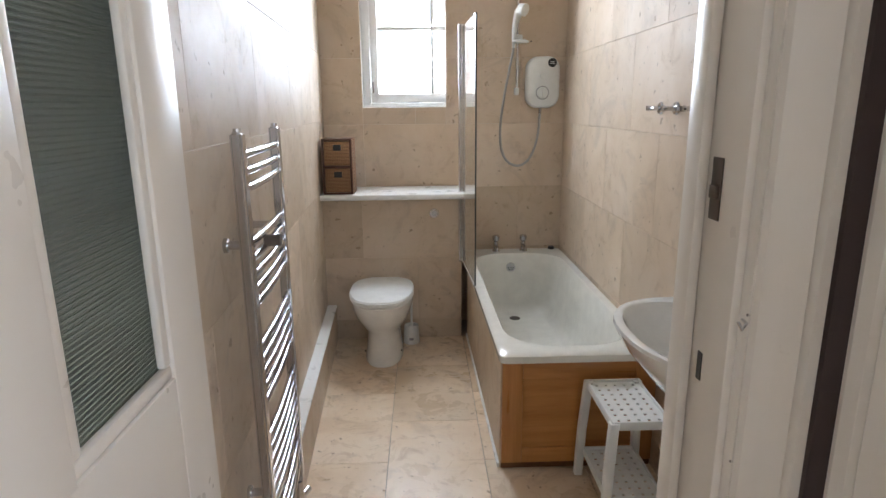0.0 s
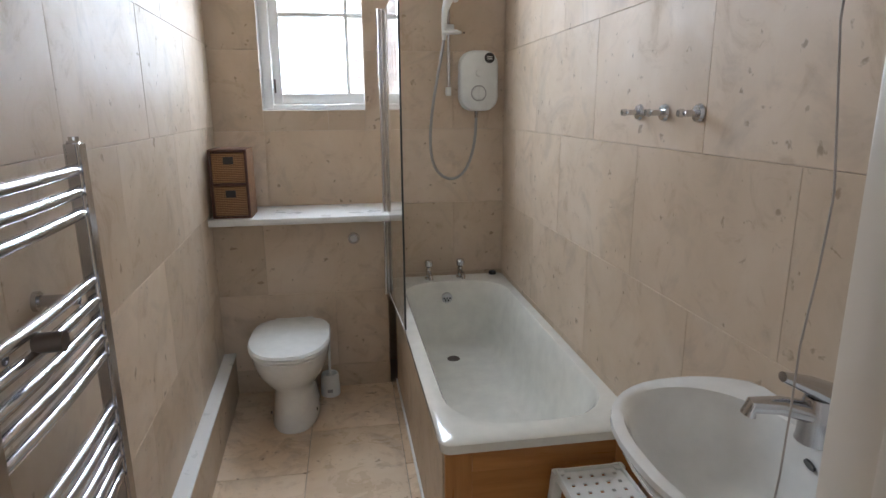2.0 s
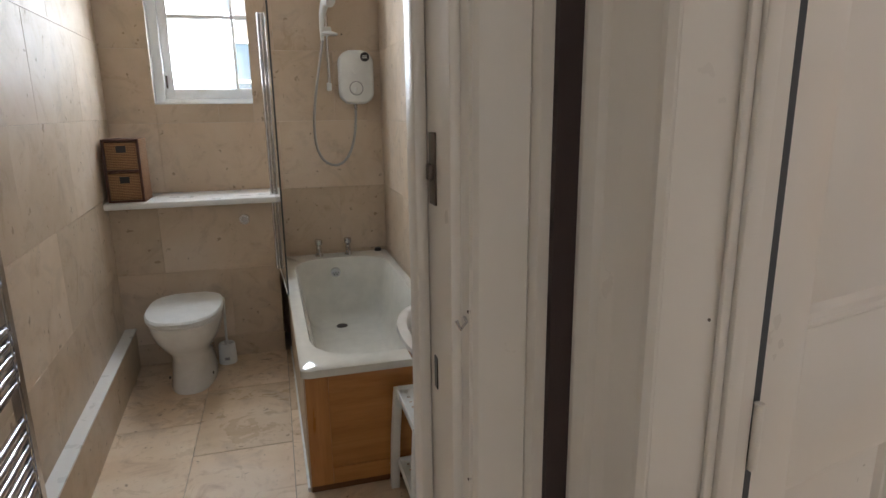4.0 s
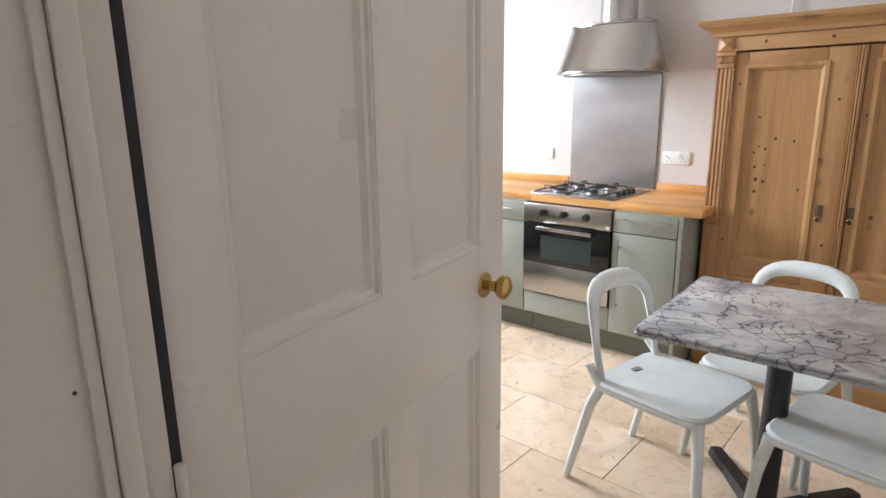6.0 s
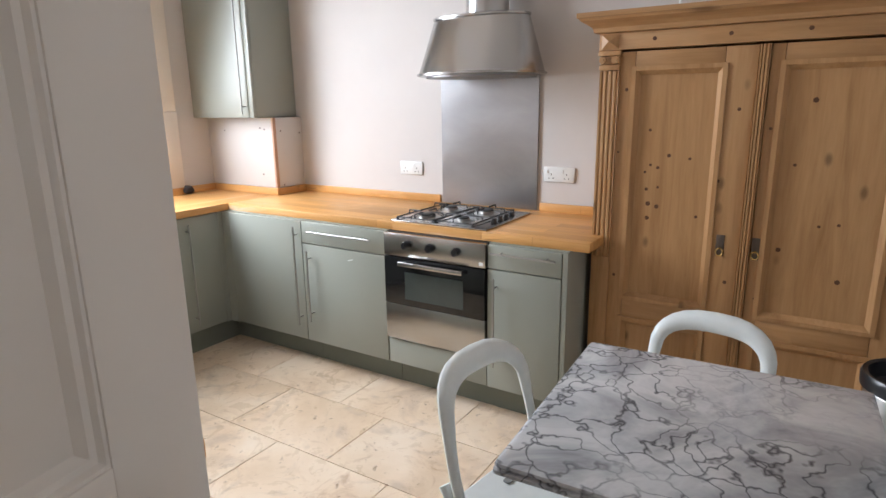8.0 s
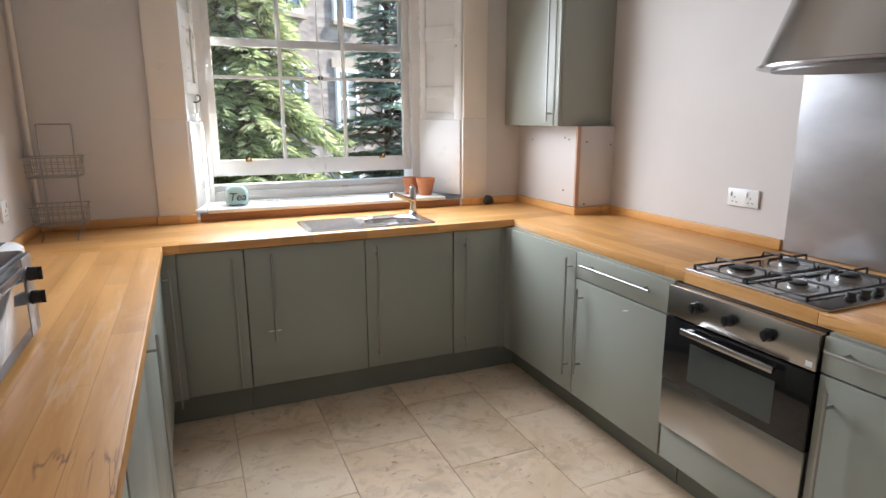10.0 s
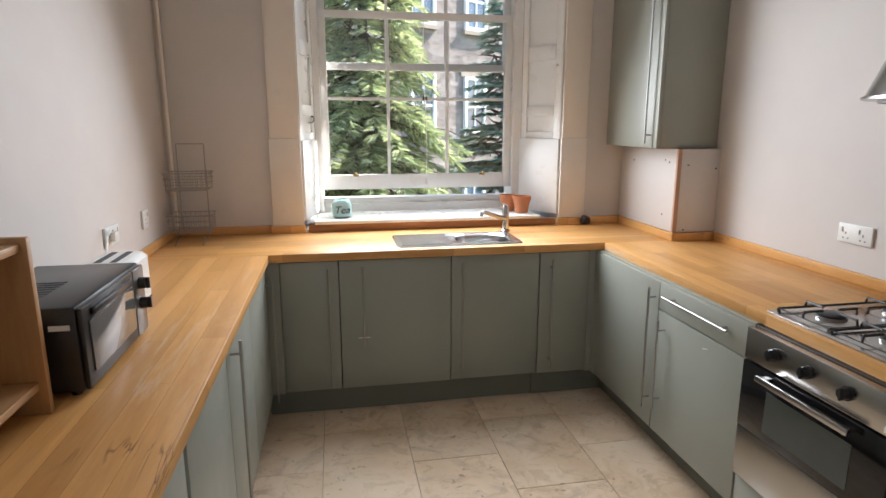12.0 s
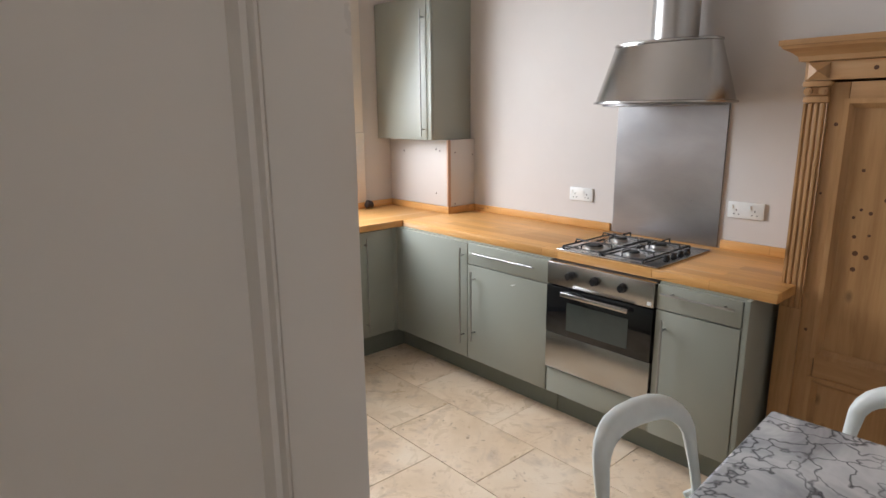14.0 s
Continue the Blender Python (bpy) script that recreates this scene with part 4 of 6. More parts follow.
def knot(y, z, r):
    inpan = (0.80 < y < 1.125) or (1.365 < y < 1.65)
    xk = WX + (0.0158 if inpan else -0.0002)
    part("knot", rod(bmesh.new(), (xk + 0.002, y, z), (xk - 0.0004, y, z), r, 9), KNOT, t)


for y, z in ((1.60, 1.34), (1.59, 1.20), (1.56, 1.19), (1.61, 1.17), (1.555, 1.11), (1.60, 1.10), (1.59, 1.04), (1.555, 1.03), (1.59, 0.98), (1.44, 1.23), (1.52, 1.24), (1.40, 1.00), (0.92, 1.01), (0.98, 1.00), (1.08, 1.22), (1.04, 1.45), (0.90, 0.80), (1.10, 0.90)):
    knot(y, z, random.uniform(0.005, 0.010))
for y, z in ((1.70, 1.50), (1.72, 1.25), (1.68, 0.92), (1.71, 0.72), (1.28, 1.42), (1.33, 1.15), (1.27, 0.75), (0.73, 1.20), (0.72, 0.95), (0.74, 1.48), (1.17, 1.35), (1.16, 0.70)):
    knot(y, z, random.uniform(0.004, 0.008))
for y in (1.60, 1.33, 1.08, 0.84):
    part("knot", rod(bmesh.new(), (WX - 0.010, y, 1.69), (WX - 0.0124, y, 1.69), 0.008, 10), KNOT, t)
for y in (1.60, 0.80):
    bm = sweep(bmesh.new(), [(KX1 - 0.001, y, 1.97), (KX1 - 0.02, y, 1.97), (KX1 - 0.022, y, 1.92), (KX1 - 0.03, y, 1.845)], [0.012, 0.009, 0.006, 0.006], 8)
    solid("wall_bracket", bm, WPLASTIC, "white plastic wall bracket above the wardrobe", "wall bracket")

# ---- marble table ----
MARB, n, l, b = mat("grey_marble", 0.16)
v = coords(n, l)
warp = noise_tex(n, l, v, 3.0, 5, 0.6, 0.8)
wv = n.new("ShaderNodeVectorMath")
wv.operation = "MULTIPLY_ADD"
wv.inputs[1].default_value, wv.inputs[2].default_value = (0.55, 0.55, 0.55), (0, 0, 0)
tx = n.new("ShaderNodeTexNoise")
tx.inputs["Scale"].default_value, tx.inputs["Detail"].default_value = 4.5, 4
l.new(v, tx.inputs["Vector"])
l.new(tx.outputs["Color"], wv.inputs[0])
l.new(v, wv.inputs[2])
vo = n.new("ShaderNodeTexVoronoi")
vo.feature = "DISTANCE_TO_EDGE"
vo.inputs["Scale"].default_value = 10.0
l.new(wv.outputs[0], vo.inputs["Vector"])
vein = ramp(n, l, vo.outputs["Distance"], [(0.0, (0.92,) * 3), (0.022, (0.6,) * 3), (0.07, (0, 0, 0))])
zone = ramp(n, l, noise_tex(n, l, v, 2.2, 3), [(0.38, (0.08,) * 3), (0.53, (1, 1, 1))])
vk = mixc(n, l, 1.0, vein, zone, "MULTIPLY")
body = ramp(n, l, warp, [(0.28, (0.16, 0.165, 0.18)), (0.42, (0.36, 0.365, 0.375)), (0.56, (0.56, 0.56, 0.56)), (0.74, (0.34, 0.345, 0.36))])
l.new(mixc(n, l, vk, body, (0.05, 0.05, 0.055)), b.inputs["Base Color"])

t = thing("dining_table", (3.25, 1.165, 0), "square grey veined marble table on black iron pedestal", "table")
TX0, TX1, TY0, TY1 = 2.885, 3.605, 0.808, 1.523
rings = []
for o, z in ((0.012, 0.716), (0.0, 0.720), (0.0, 0.728), (0.006, 0.731), (0.006, 0.734), (0.002, 0.737), (0.004, 0.743), (0.010, 0.746)):
    rings.append(rr(TX0 + o, TX1 - o, TY0 + o, TY1 - o, 0.012, z, 3))
part("tabletop", loft(bmesh.new(), rings), MARB, t, "grey veined marble top with moulded edge")
part("mount_plate", cube(3.11, 3.39, 1.025, 1.305, 0.700, 0.715, bev=0.004), IRON, t)
part("column", rod(bmesh.new(), (3.25, 1.165, 0.06), (3.25, 1.165, 0.70), 0.038, 28), IRON, t, "black iron column")
part("base_hub", lathe(bmesh.new(), [(0.075, 0.022), (0.07, 0.05), (0.045, 0.07)], (3.25, 1.165, 0), 24), IRON, t)
for dx, dy in ((0.37, 0.26), (0.38, -0.26), (-0.36, 0.27), (-0.37, -0.26)):
    a = Vector((3.25, 1.165, 0))
    e = a + Vector((dx, dy, 0))
    d = (e - a).normalized()
    s = Vector((-d.y, d.x, 0))
    rings = []
    for u, w, h0, h1 in ((0.04, 0.040, 0.018, 0.055), (0.23, 0.034, 0.014, 0.044), (0.41, 0.030, 0.0, 0.032), (0.43, 0.022, 0.0, 0.024)):
        c = a + d * u
        rings.append([c + s * w + Vector((0, 0, h0)), c - s * w + Vector((0, 0, h0)), c - s * w * 0.7 + Vector((0, 0, h1)), c + s * w * 0.7 + Vector((0, 0, h1))])
    part("foot", loft(bmesh.new(), rings), IRON, t, "black iron foot")
t.rotation_euler = (0, 0, radians(2.6))


# ---- white moulded chairs ----
def moulded_chair(m):
    """Faces -y at the origin; then set at the pose m."""
    t = thing("dining_chair", (0, 0, 0), "white moulded plastic chair with open arched back", "chair", "chairs round the table")
    # seat: a rounded square, dished, with a slot near the back
    n = 13
    ring = lambda hw, y0, y1, r, z: rr(-hw, hw, y0, y1, r, z, 6)
    rings = [ring(0.195, -0.205, 0.20, 0.07, 0.425), ring(0.212, -0.222, 0.212, 0.08, 0.432), ring(0.215, -0.225, 0.215, 0.08, 0.444), ring(0.205, -0.216, 0.205, 0.075, 0.453),
             ring(0.17, -0.18, 0.17, 0.06, 0.449), ring(0.10, -0.11, 0.10, 0.04, 0.444), ring(0.02, -0.03, 0.02, 0.008, 0.442)]
    part("seat", loft(bmesh.new(), rings), CHAIRW, t)
    bm = bmesh.new()
    loft(bm, [rr(-0.024, 0.024, 0.135, 0.160, 0.012, 0.4485, 5), rr(-0.023, 0.023, 0.136, 0.159, 0.0115, 0.4502, 5)])
    part("slot", bm, plain("slot_shade", (0.22, 0.22, 0.21), 0.6), t, "grip slot near the seat back")
    for s in (-1, 1):
        part("leg", sweep(bmesh.new(), [(s * 0.185, -0.195, 0.435), (s * 0.205, -0.215, 0.30), (s * 0.225, -0.24, 0.0)], [0.021, 0.018, 0.014], 12), CHAIRW, t)
        part("leg", sweep(bmesh.new(), [(s * 0.190, 0.165, 0.44), (s * 0.205, 0.205, 0.34), (s * 0.225, 0.285, 0.0)], [0.022, 0.019, 0.014], 12), CHAIRW, t)
        part("seat_rail", sweep(bmesh.new(), [(s * 0.20, -0.19, 0.428), (s * 0.204, 0.0, 0.424), (s * 0.197, 0.17, 0.432), (s * 0.192, 0.225, 0.50)], [0.014, 0.014, 0.018, 0.016], 10), CHAIRW, t)
    pts, rad = [], []
    for k in range(33):
        u = k / 32
        q = math.pi * u
        if u < 0.28:
            w = u / 0.28
            p = (-0.178 - 0.006 * math.sin(w * math.pi), 0.175 + 0.045 * w, 0.44 + 0.22 * w)
        elif u > 0.72:
            w = (1 - u) / 0.28
            p = (0.178 + 0.006 * math.sin(w * math.pi), 0.175 + 0.045 * w, 0.44 + 0.22 * w)
        else:
            w = (u - 0.28) / 0.44
            a = math.pi * (1 - w)
            c, s2 = math.cos(a), math.sin(a)
            p = (0.178 * abs(c) ** 0.75 * (1 if c > 0 else -1), 0.22 + 0.035 * s2 + 0.02 * s2 * s2, 0.66 + 0.135 * abs(s2) ** 0.7)
        pts.append(p)
        rad.append(0.017 + 0.021 * max(0.0, math.sin(math.pi * u)) ** 6)
    part("backrest", sweep(bmesh.new(), pts, rad, 12, flat=0.72, up=(0, 1, 0)), CHAIRW, t, "arched open backrest")
    t.matrix_basis = m
    return t


LOW = Matrix.Diagonal((1, 1, 0.96, 1))
first_chair = moulded_chair(pose(3.225, 1.495, 0, 0, 0, -9) @ LOW)
copy_thing(first_chair, pose(3.70, 1.27, 0, 0, 0, -97) @ LOW)
copy_thing(first_chair, pose(3.27, 0.925, 0, 0, 0, 172) @ LOW)

# ---- bin, radiator, cleaning things by the south wall ----
t = thing("pedal_bin", (3.93, 0.700, 0), "tall brushed steel bin with black rim", "bin")
part("body", lathe(bmesh.new(), [(0.118, 0.012), (0.122, 0.016), (0.122, 0.63), (0.120, 0.634)], (3.93, 0.700, 0), 40), STEELZ, t)
part("base_ring", lathe(bmesh.new(), [(0.126, 0.0), (0.127, 0.02), (0.122, 0.024)], (3.93, 0.700, 0), 40), BLACK, t)
bm = lathe(bmesh.new(), [(0.124, 0.635), (0.134, 0.642), (0.136, 0.675), (0.130, 0.685), (0.118, 0.682), (0.112, 0.63), (0.108, 0.42), (0.02, 0.41)], (3.93, 0.700, 0), 40)
part("rim", bm, BLACK, t, "black plastic rim and open inside")
t = thing("bin_lid", (4.62, 0.535, 0), "round black bin lid leaning on the wall", "bin lid")
bm = bmesh.new()
lathe(bm, [(0.02, 0.0), (0.13, -0.004), (0.148, -0.02), (0.15, -0.035), (0.142, -0.035), (0.13, -0.018)], (0, 0, 0), 40)
bmesh.ops.transform(bm, matrix=pose(4.28, 0.475, 0.80, -84, 0, 0), verts=bm.verts)
part("lid", bm, BLACK, t)
t.location = (4.28, 0.475, 0.65)
for c in t.children:
    c.matrix_parent_inverse = Matrix.Translation(-t.location)
BLUE = plain("blue_plastic", (0.06, 0.32, 0.62), 0.35)
for x, y, lab, mt, hh in ((4.40, 0.555, "blue handled mop leaning by the wardrobe", BLUE, 0.86), (4.36, 0.515, "grey metal mop pole leaning on the wall", STEELZ, 0.84), (4.46, 0.485, "thin grey broom pole leaning on the wall", CHROME, 0.80)):
    t = thing("mop", (x, y, 0), lab, "mop", "mops by the wardrobe")
    part("pole", sweep(bmesh.new(), [(x, y + 0.02, 0.05), (x, y, hh - 0.12)], 0.011, 10), STEELZ, t)
    part("grip", sweep(bmesh.new(), [(x, y, hh - 0.12), (x, y - 0.004, hh - 0.03), (x, y - 0.004, hh)], [0.013, 0.015, 0.011], 10), mt, t)
    part("mop_head", cube(x - 0.05, x + 0.05, y + 0.0, y + 0.05, 0.0, 0.055, bev=0.012), RUBBER, t)
RX0, RX1 = 2.62, 4.06
t = thing("radiator", (3.4, 0.5, 0.12), "white panel radiator under the wall with grille", "radiator")
pts = [(RX0, 0.545), (RX1, 0.545)]
for k in range(42, -1, -1):
    x = RX0 + 0.02 + k * (RX1 - RX0 - 0.04) / 42
    pts += [(x + 0.010, 0.552), (x + 0.006, 0.559), (x - 0.006, 0.559), (x - 0.010, 0.552)]
part("panel", prism(bmesh.new(), pts, "z", 0.13, 0.72), WINP, t, "ribbed front panel", soft=False)
part("back_panel", cube(RX0, RX1, 0.468, 0.475, 0.13, 0.72, bev=0.002), WINP, t)
bm = bmesh.new()
for k in range(60):
    x = RX0 + 0.01 + k * (RX1 - RX0 - 0.02) / 59
    box(bm, x - 0.004, x + 0.004, 0.476, 0.544, 0.706, 0.719)
part("grille", bm, RUBBER, t, "dark slotted top grille")
for x in (RX0 - 0.006, RX1 + 0.001):
    part("side_cover", cube(x, x + 0.005, 0.468, 0.558, 0.13, 0.722, bev=0.001), WINP, t)
part("valve", sweep(bmesh.new(), [(RX1 + 0.006, 0.51, 0.66), (RX1 + 0.05, 0.51, 0.66), (RX1 + 0.085, 0.51, 0.66)], [0.014, 0.018, 0.016], 14), WPLASTIC, t, "white radiator valve")
for x in (RX0 + 0.2, RX1 - 0.2):
    part("bracket", cube(x - 0.02, x + 0.02, KY0 + 0.001, 0.467, 0.3, 0.6), WINP, t)

# ---- west worktop things ----
t = thing("shelf_unit", (2.05, 2.2, WT), "small pine shelf unit standing on the worktop", "shelf unit")
QX0, QX1, QY0, QY1, QZ = 1.925, 2.178, 1.93, 2.445, 1.288
part("side", cube(QX0, QX1, QY1 - 0.018, QY1, WT, QZ, bev=0.002), PINE, t)
part("side", cube(QX0, QX1, QY0, QY0 + 0.018, WT, QZ, bev=0.002), PINE, t)
part("top", cube(QX0, QX1 - 0.012, QY0 + 0.019, QY1 - 0.019, QZ - 0.03, QZ - 0.012, bev=0.002), PINEH, t)
part("shelf", cube(QX0 + 0.002, QX1 - 0.015, QY0 + 0.019, QY1 - 0.019, WT + 0.060, WT + 0.078, bev=0.002), PINEH, t)
part("back_rail", cube(QX0 + 0.06, QX0 + 0.078, QY0 + 0.019, QY1 - 0.019, WT + 0.080, WT + 0.150, bev=0.002), PINEH, t)
part("back_board", cube(QX0, QX0 + 0.006, QY0 + 0.018, QY1 - 0.018, WT + 0.005, QZ - 0.032), PINEH, t)

t = thing("mini_oven", (2.08, 2.73, WT), "black countertop mini oven with glass door", "mini oven")
MX0, MX1, MY0, MY1, MZ0, MZ1 = 1.945, 2.222, 2.50, 2.955, WT + 0.014, 1.112
part("body", cube(MX0, MX1, MY0, MY1, MZ0, MZ1, bev=0.008), BLACK, t)
for x in (MX0 + 0.03, MX1 - 0.03):
    for y in (MY0 + 0.03, MY1 - 0.03):
        part("foot", rod(bmesh.new(), (x, y, WT), (x, y, MZ0 + 0.002), 0.012, 10), BLACK, t)
part("front_frame", cube(MX1, MX1 + 0.012, MY0 + 0.004, MY1 - 0.095, MZ0 + 0.004, MZ1 - 0.006, bev=0.004), BLACK, t)
part("door_glass", cube(MX1 + 0.0125, MX1 + 0.016, MY0 + 0.035, MY1 - 0.115, MZ0 + 0.038, MZ1 - 0.045, bev=0.001), plain("mini_oven_glass", (0.16, 0.155, 0.15), 0.06, 0.5), t, "grey reflecting glass door")
part("door_handle", cube(MX1 + 0.0125, MX1 + 0.024, MY0 + 0.05, MY1 - 0.13, MZ1 - 0.034, MZ1 - 0.016, bev=0.005), BLACK, t)
part("control_panel", cube(MX1, MX1 + 0.013, MY1 - 0.093, MY1 - 0.004, MZ0 + 0.004, MZ1 - 0.006, bev=0.003), metal("oven_trim", (0.22, 0.22, 0.225), 0.3), t, "dark steel control panel")
for z in (MZ0 + 0.155, MZ0 + 0.095):
    bm = bmesh.new()
    rod(bm, (MX1 + 0.013, MY1 - 0.048, z), (MX1 + 0.032, MY1 - 0.048, z), 0.018, 18, 0.016)
    box(bm, MX1 + 0.032, MX1 + 0.042, MY1 - 0.051, MY1 - 0.045, z - 0.016, z + 0.016)
    part("knob", bm, BLACK, t, "black timer knob")
for k in range(7):
    part("vent", cube(MX0 + 0.06 + 0.0 * k, MX0 + 0.17, MY0 + 0.10 + k * 0.022, MY0 + 0.11 + k * 0.022, MZ1 + 0.0002, MZ1 + 0.0014), RUBBER, t)
part("plug", rod(bmesh.new(), (MX1 - 0.11, MY0 - 0.028, MZ1 - 0.05), (MX1 - 0.11, MY0 + 0.002, MZ1 - 0.05), 0.032, 18), BLACK, t, "black round cord holder")
part("sticker", cube(MX1 - 0.06, MX1 - 0.015, MY0 - 0.001, MY0 - 0.0002, MZ1 - 0.055, MZ1 - 0.042), WPLASTIC, t, "small pale label")

t = thing("toaster", (2.06, 3.24, WT), "white two slot toaster behind the mini oven", "toaster")
bm = loft(bmesh.new(), [rr(1.985 - e, 2.135 + e, 3.10 - e, 3.37 + e, 0.035, z) for e, z in ((-0.008, WT + 0.008), (0, WT + 0.015), (0, WT + 0.16), (-0.012, WT + 0.175), (-0.03, WT + 0.18))])
part("body", bm, WPLASTIC, t)
for x in (2.035, 2.085):
    part("slot", cube(x - 0.011, x + 0.011, 3.15, 3.32, WT + 0.1803, WT + 0.1815), RUBBER, t)
part("base", cube(1.99, 2.13, 3.105, 3.365, WT, WT + 0.0085), BLACK, t)
part("lever", cube(2.05, 2.07, 3.086, 3.0995, WT + 0.10, WT + 0.115, bev=0.003), BLACK, t)
part("cable", sweep(bmesh.new(), [(2.0, 3.372, WT + 0.03), (1.955, 3.44, WT + 0.10), (1.935, 3.55, WT + 0.20), (1.93, 3.62, WT + 0.215), (1.925, 3.65, WT + 0.20)], 0.004, 8), WPLASTIC, t)
part("plug", cube(1.9125, 1.935, 3.632, 3.668, 1.050, 1.088, bev=0.006), WPLASTIC, t)

t = thing("wire_rack", (2.06, 4.40, WT), "thin grey two tier wire basket rack", "wire rack")
WIRE = metal("wire_grey", (0.36, 0.35, 0.34), 0.4)
bm = bmesh.new()
for x in (1.985, 2.125):
    sweep(bm, [(x, 4.30, WT + 0.003), (x, 4.36, WT + 0.03), (x, 4.50, WT + 0.03), (x, 4.50, 1.41)], 0.0035, 6)
sweep(bm, [(1.985, 4.50, 1.41), (2.125, 4.50, 1.41)], 0.0035, 6)
part("frame", bm, WIRE, t)
for zb in (0.955, 1.175):
    bm = bmesh.new()
    for zz, e in ((zb, 0.0), (zb + 0.03, 0.004), (zb + 0.06, 0.007), (zb + 0.09, 0.010)):
        sweep(bm, [(1.955 - e, 4.34 - e, zz), (2.155 + e, 4.34 - e, zz), (2.155 + e, 4.495, zz), (1.955 - e, 4.495, zz)], 0.002 if e < 0.009 else 0.003, 5, closed=True)
    for k in range(9):
        x = 1.955 + 0.025 * k
        sweep(bm, [(x, 4.33, zb + 0.09), (x, 4.34, zb), (x, 4.495, zb), (x, 4.497, zb + 0.09)], 0.0018, 5)
    for y in (4.37, 4.40, 4.43, 4.46):
        sweep(bm, [(1.946, y, zb + 0.09), (1.955, y, zb), (2.155, y, zb), (2.164, y, zb + 0.09)], 0.0018, 5)
    part("basket", bm, WIRE, t, "shallow wire basket")


# ======== doors and casings ========
def slab_turned(bm, hinge, angle):
    bmesh.ops.transform(bm, matrix=pose(*hinge, 0, 0, angle), verts=bm.verts)
    return bm


# kitchen door: hinged by the bathroom corner, opened into the kitchen
HG, HA = (1.441, 1.398, 0.0), 12.3
t = thing("door_1", HG, "cream painted four panel door, standing open", "door", kind="structure")
DW, DH, DT = 0.871, 2.03, 0.040


def leaf_bit(name, x0, x1, z0, z1, y0=0.0, y1=DT, bev=0.003, material=GLOSS, label=""):
    return part(name, slab_turned(cube(x0, x1, y0, y1, z0, z1, bev=bev), HG, HA), material, t, label)


P0, P1, P2, P3 = 0.092, 0.388, 0.480, 0.752
leaf_bit("stile", 0, P0, 0.01, DH)
leaf_bit("stile", P3, DW, 0.01, DH)
leaf_bit("muntin", P1, P2, 0.10, DH - 0.105, 0.0004, DT - 0.0004)
for z0, z1 in ((0.01, 0.20), (0.887, 1.116), (DH - 0.11, DH)):
    leaf_bit("rail", P0 - 0.001, P3 + 0.001, z0, z1, 0.0002, DT - 0.0002)
for a, b in ((P0, P1), (P2, P3)):
    for z0, z1 in ((0.20, 0.887), (1.116, DH - 0.11)):
        leaf_bit("panel", a - 0.005, b + 0.005, z0 - 0.005, z1 + 0.005, 0.018, DT - 0.010)
        for p in (((a, z0), (b, z0)), ((a, z1), (b, z1)), ((a, z0), (a, z1)), ((b, z0), (b, z1))):
            (xa, za), (xb, zb) = p
            bm = bmesh.new()
            if za == zb:
                s = 1 if za == z0 else -1
                prism(bm, [(0.0025, za), (0.0025, za + s * 0.004), (0.008, za + s * 0.008), (0.009, za + s * 0.015), (0.0185, za + s * 0.024), (0.0185, za)], "x", xa, xb)
            else:
                s = 1 if xa == a else -1
                prism(bm, [(xa, 0.0027), (xa + s * 0.004, 0.0027), (xa + s * 0.008, 0.0082), (xa + s * 0.015, 0.0092), (xa + s * 0.024, 0.0187), (xa, 0.0187)], "z", za, zb)
            part("bead", slab_turned(bm, HG, HA), GLOSS, t, soft=False)
for yy, s in ((0.0, -1), (DT, 1)):
    bm = bmesh.new()
    rod(bm, (DW - 0.100, yy, 1.030), (DW - 0.100, yy + s * 0.006, 1.030), 0.029, 28, 0.027)
    rod(bm, (DW - 0.100, yy + s * 0.006, 1.030), (DW - 0.100, yy + s * 0.035, 1.030), 0.010, 20, 0.013)
    kn = bmesh.new()
    m = pose(DW - 0.100, yy + s * 0.034, 1.030, -90 * s, 0, 0)
    lathe(kn, [(0.012, -0.004), (0.022, 0.002), (0.027, 0.012), (0.026, 0.020), (0.018, 0.026), (0.004, 0.028)], (0, 0, 0), 28)
    bmesh.ops.transform(kn, matrix=m, verts=kn.verts)
    part("rose", slab_turned(bm, HG, HA), BRASS, t, "round brass rose")
    part("knob", slab_turned(kn, HG, HA), BRASS, t, "worn brass door knob")
for z in (0.25, 1.0, 1.80):
    part("hinge", rod(bmesh.new(), (1.4345, 1.3845, z - 0.045), (1.4345, 1.3845, z + 0.045), 0.006, 10), GLOSS, t)

# the kitchen doorway's lining and casings
t = thing("door_frame_1", (1.37, 1.0, 0), "cream painted timber door lining with moulded casing", "door frame", kind="structure")
part("jamb", cube(1.288, 1.428, 1.388, 1.4195, 0, 2.05), GLOSS, t)
# shade in the gap between jamb and leaf, put in as a black strip
part("gap_shade_strip", cube(1.4285, 1.4405, 1.3905, 1.406, 0, 2.03), BLACK, t, "black strip for the shade in the hinge gap")
part("stop", cube(1.376, 1.398, 1.374, 1.3875, 0, 2.03, bev=0.003), GLOSS, t)
part("stop_bead", cube(1.362, 1.3755, 1.380, 1.3875, 0, 2.03, bev=0.003), GLOSS, t)
part("jamb", cube(1.296, 1.442, 0.5905, 0.611, 0, 2.05), GLOSS, t)
part("head", cube(1.288, 1.428, 0.612, 1.387, 2.03, 2.0595), GLOSS, t)
prof = [(1.2995, 1.353), (1.284, 1.353), (1.276, 1.360), (1.276, 1.372), (1.284, 1.384), (1.280, 1.40), (1.272, 1.44), (1.264, 1.465), (1.272, 1.478), (1.262, 1.488), (1.254, 1.512), (1.254, 1.522), (1.2995, 1.522)]
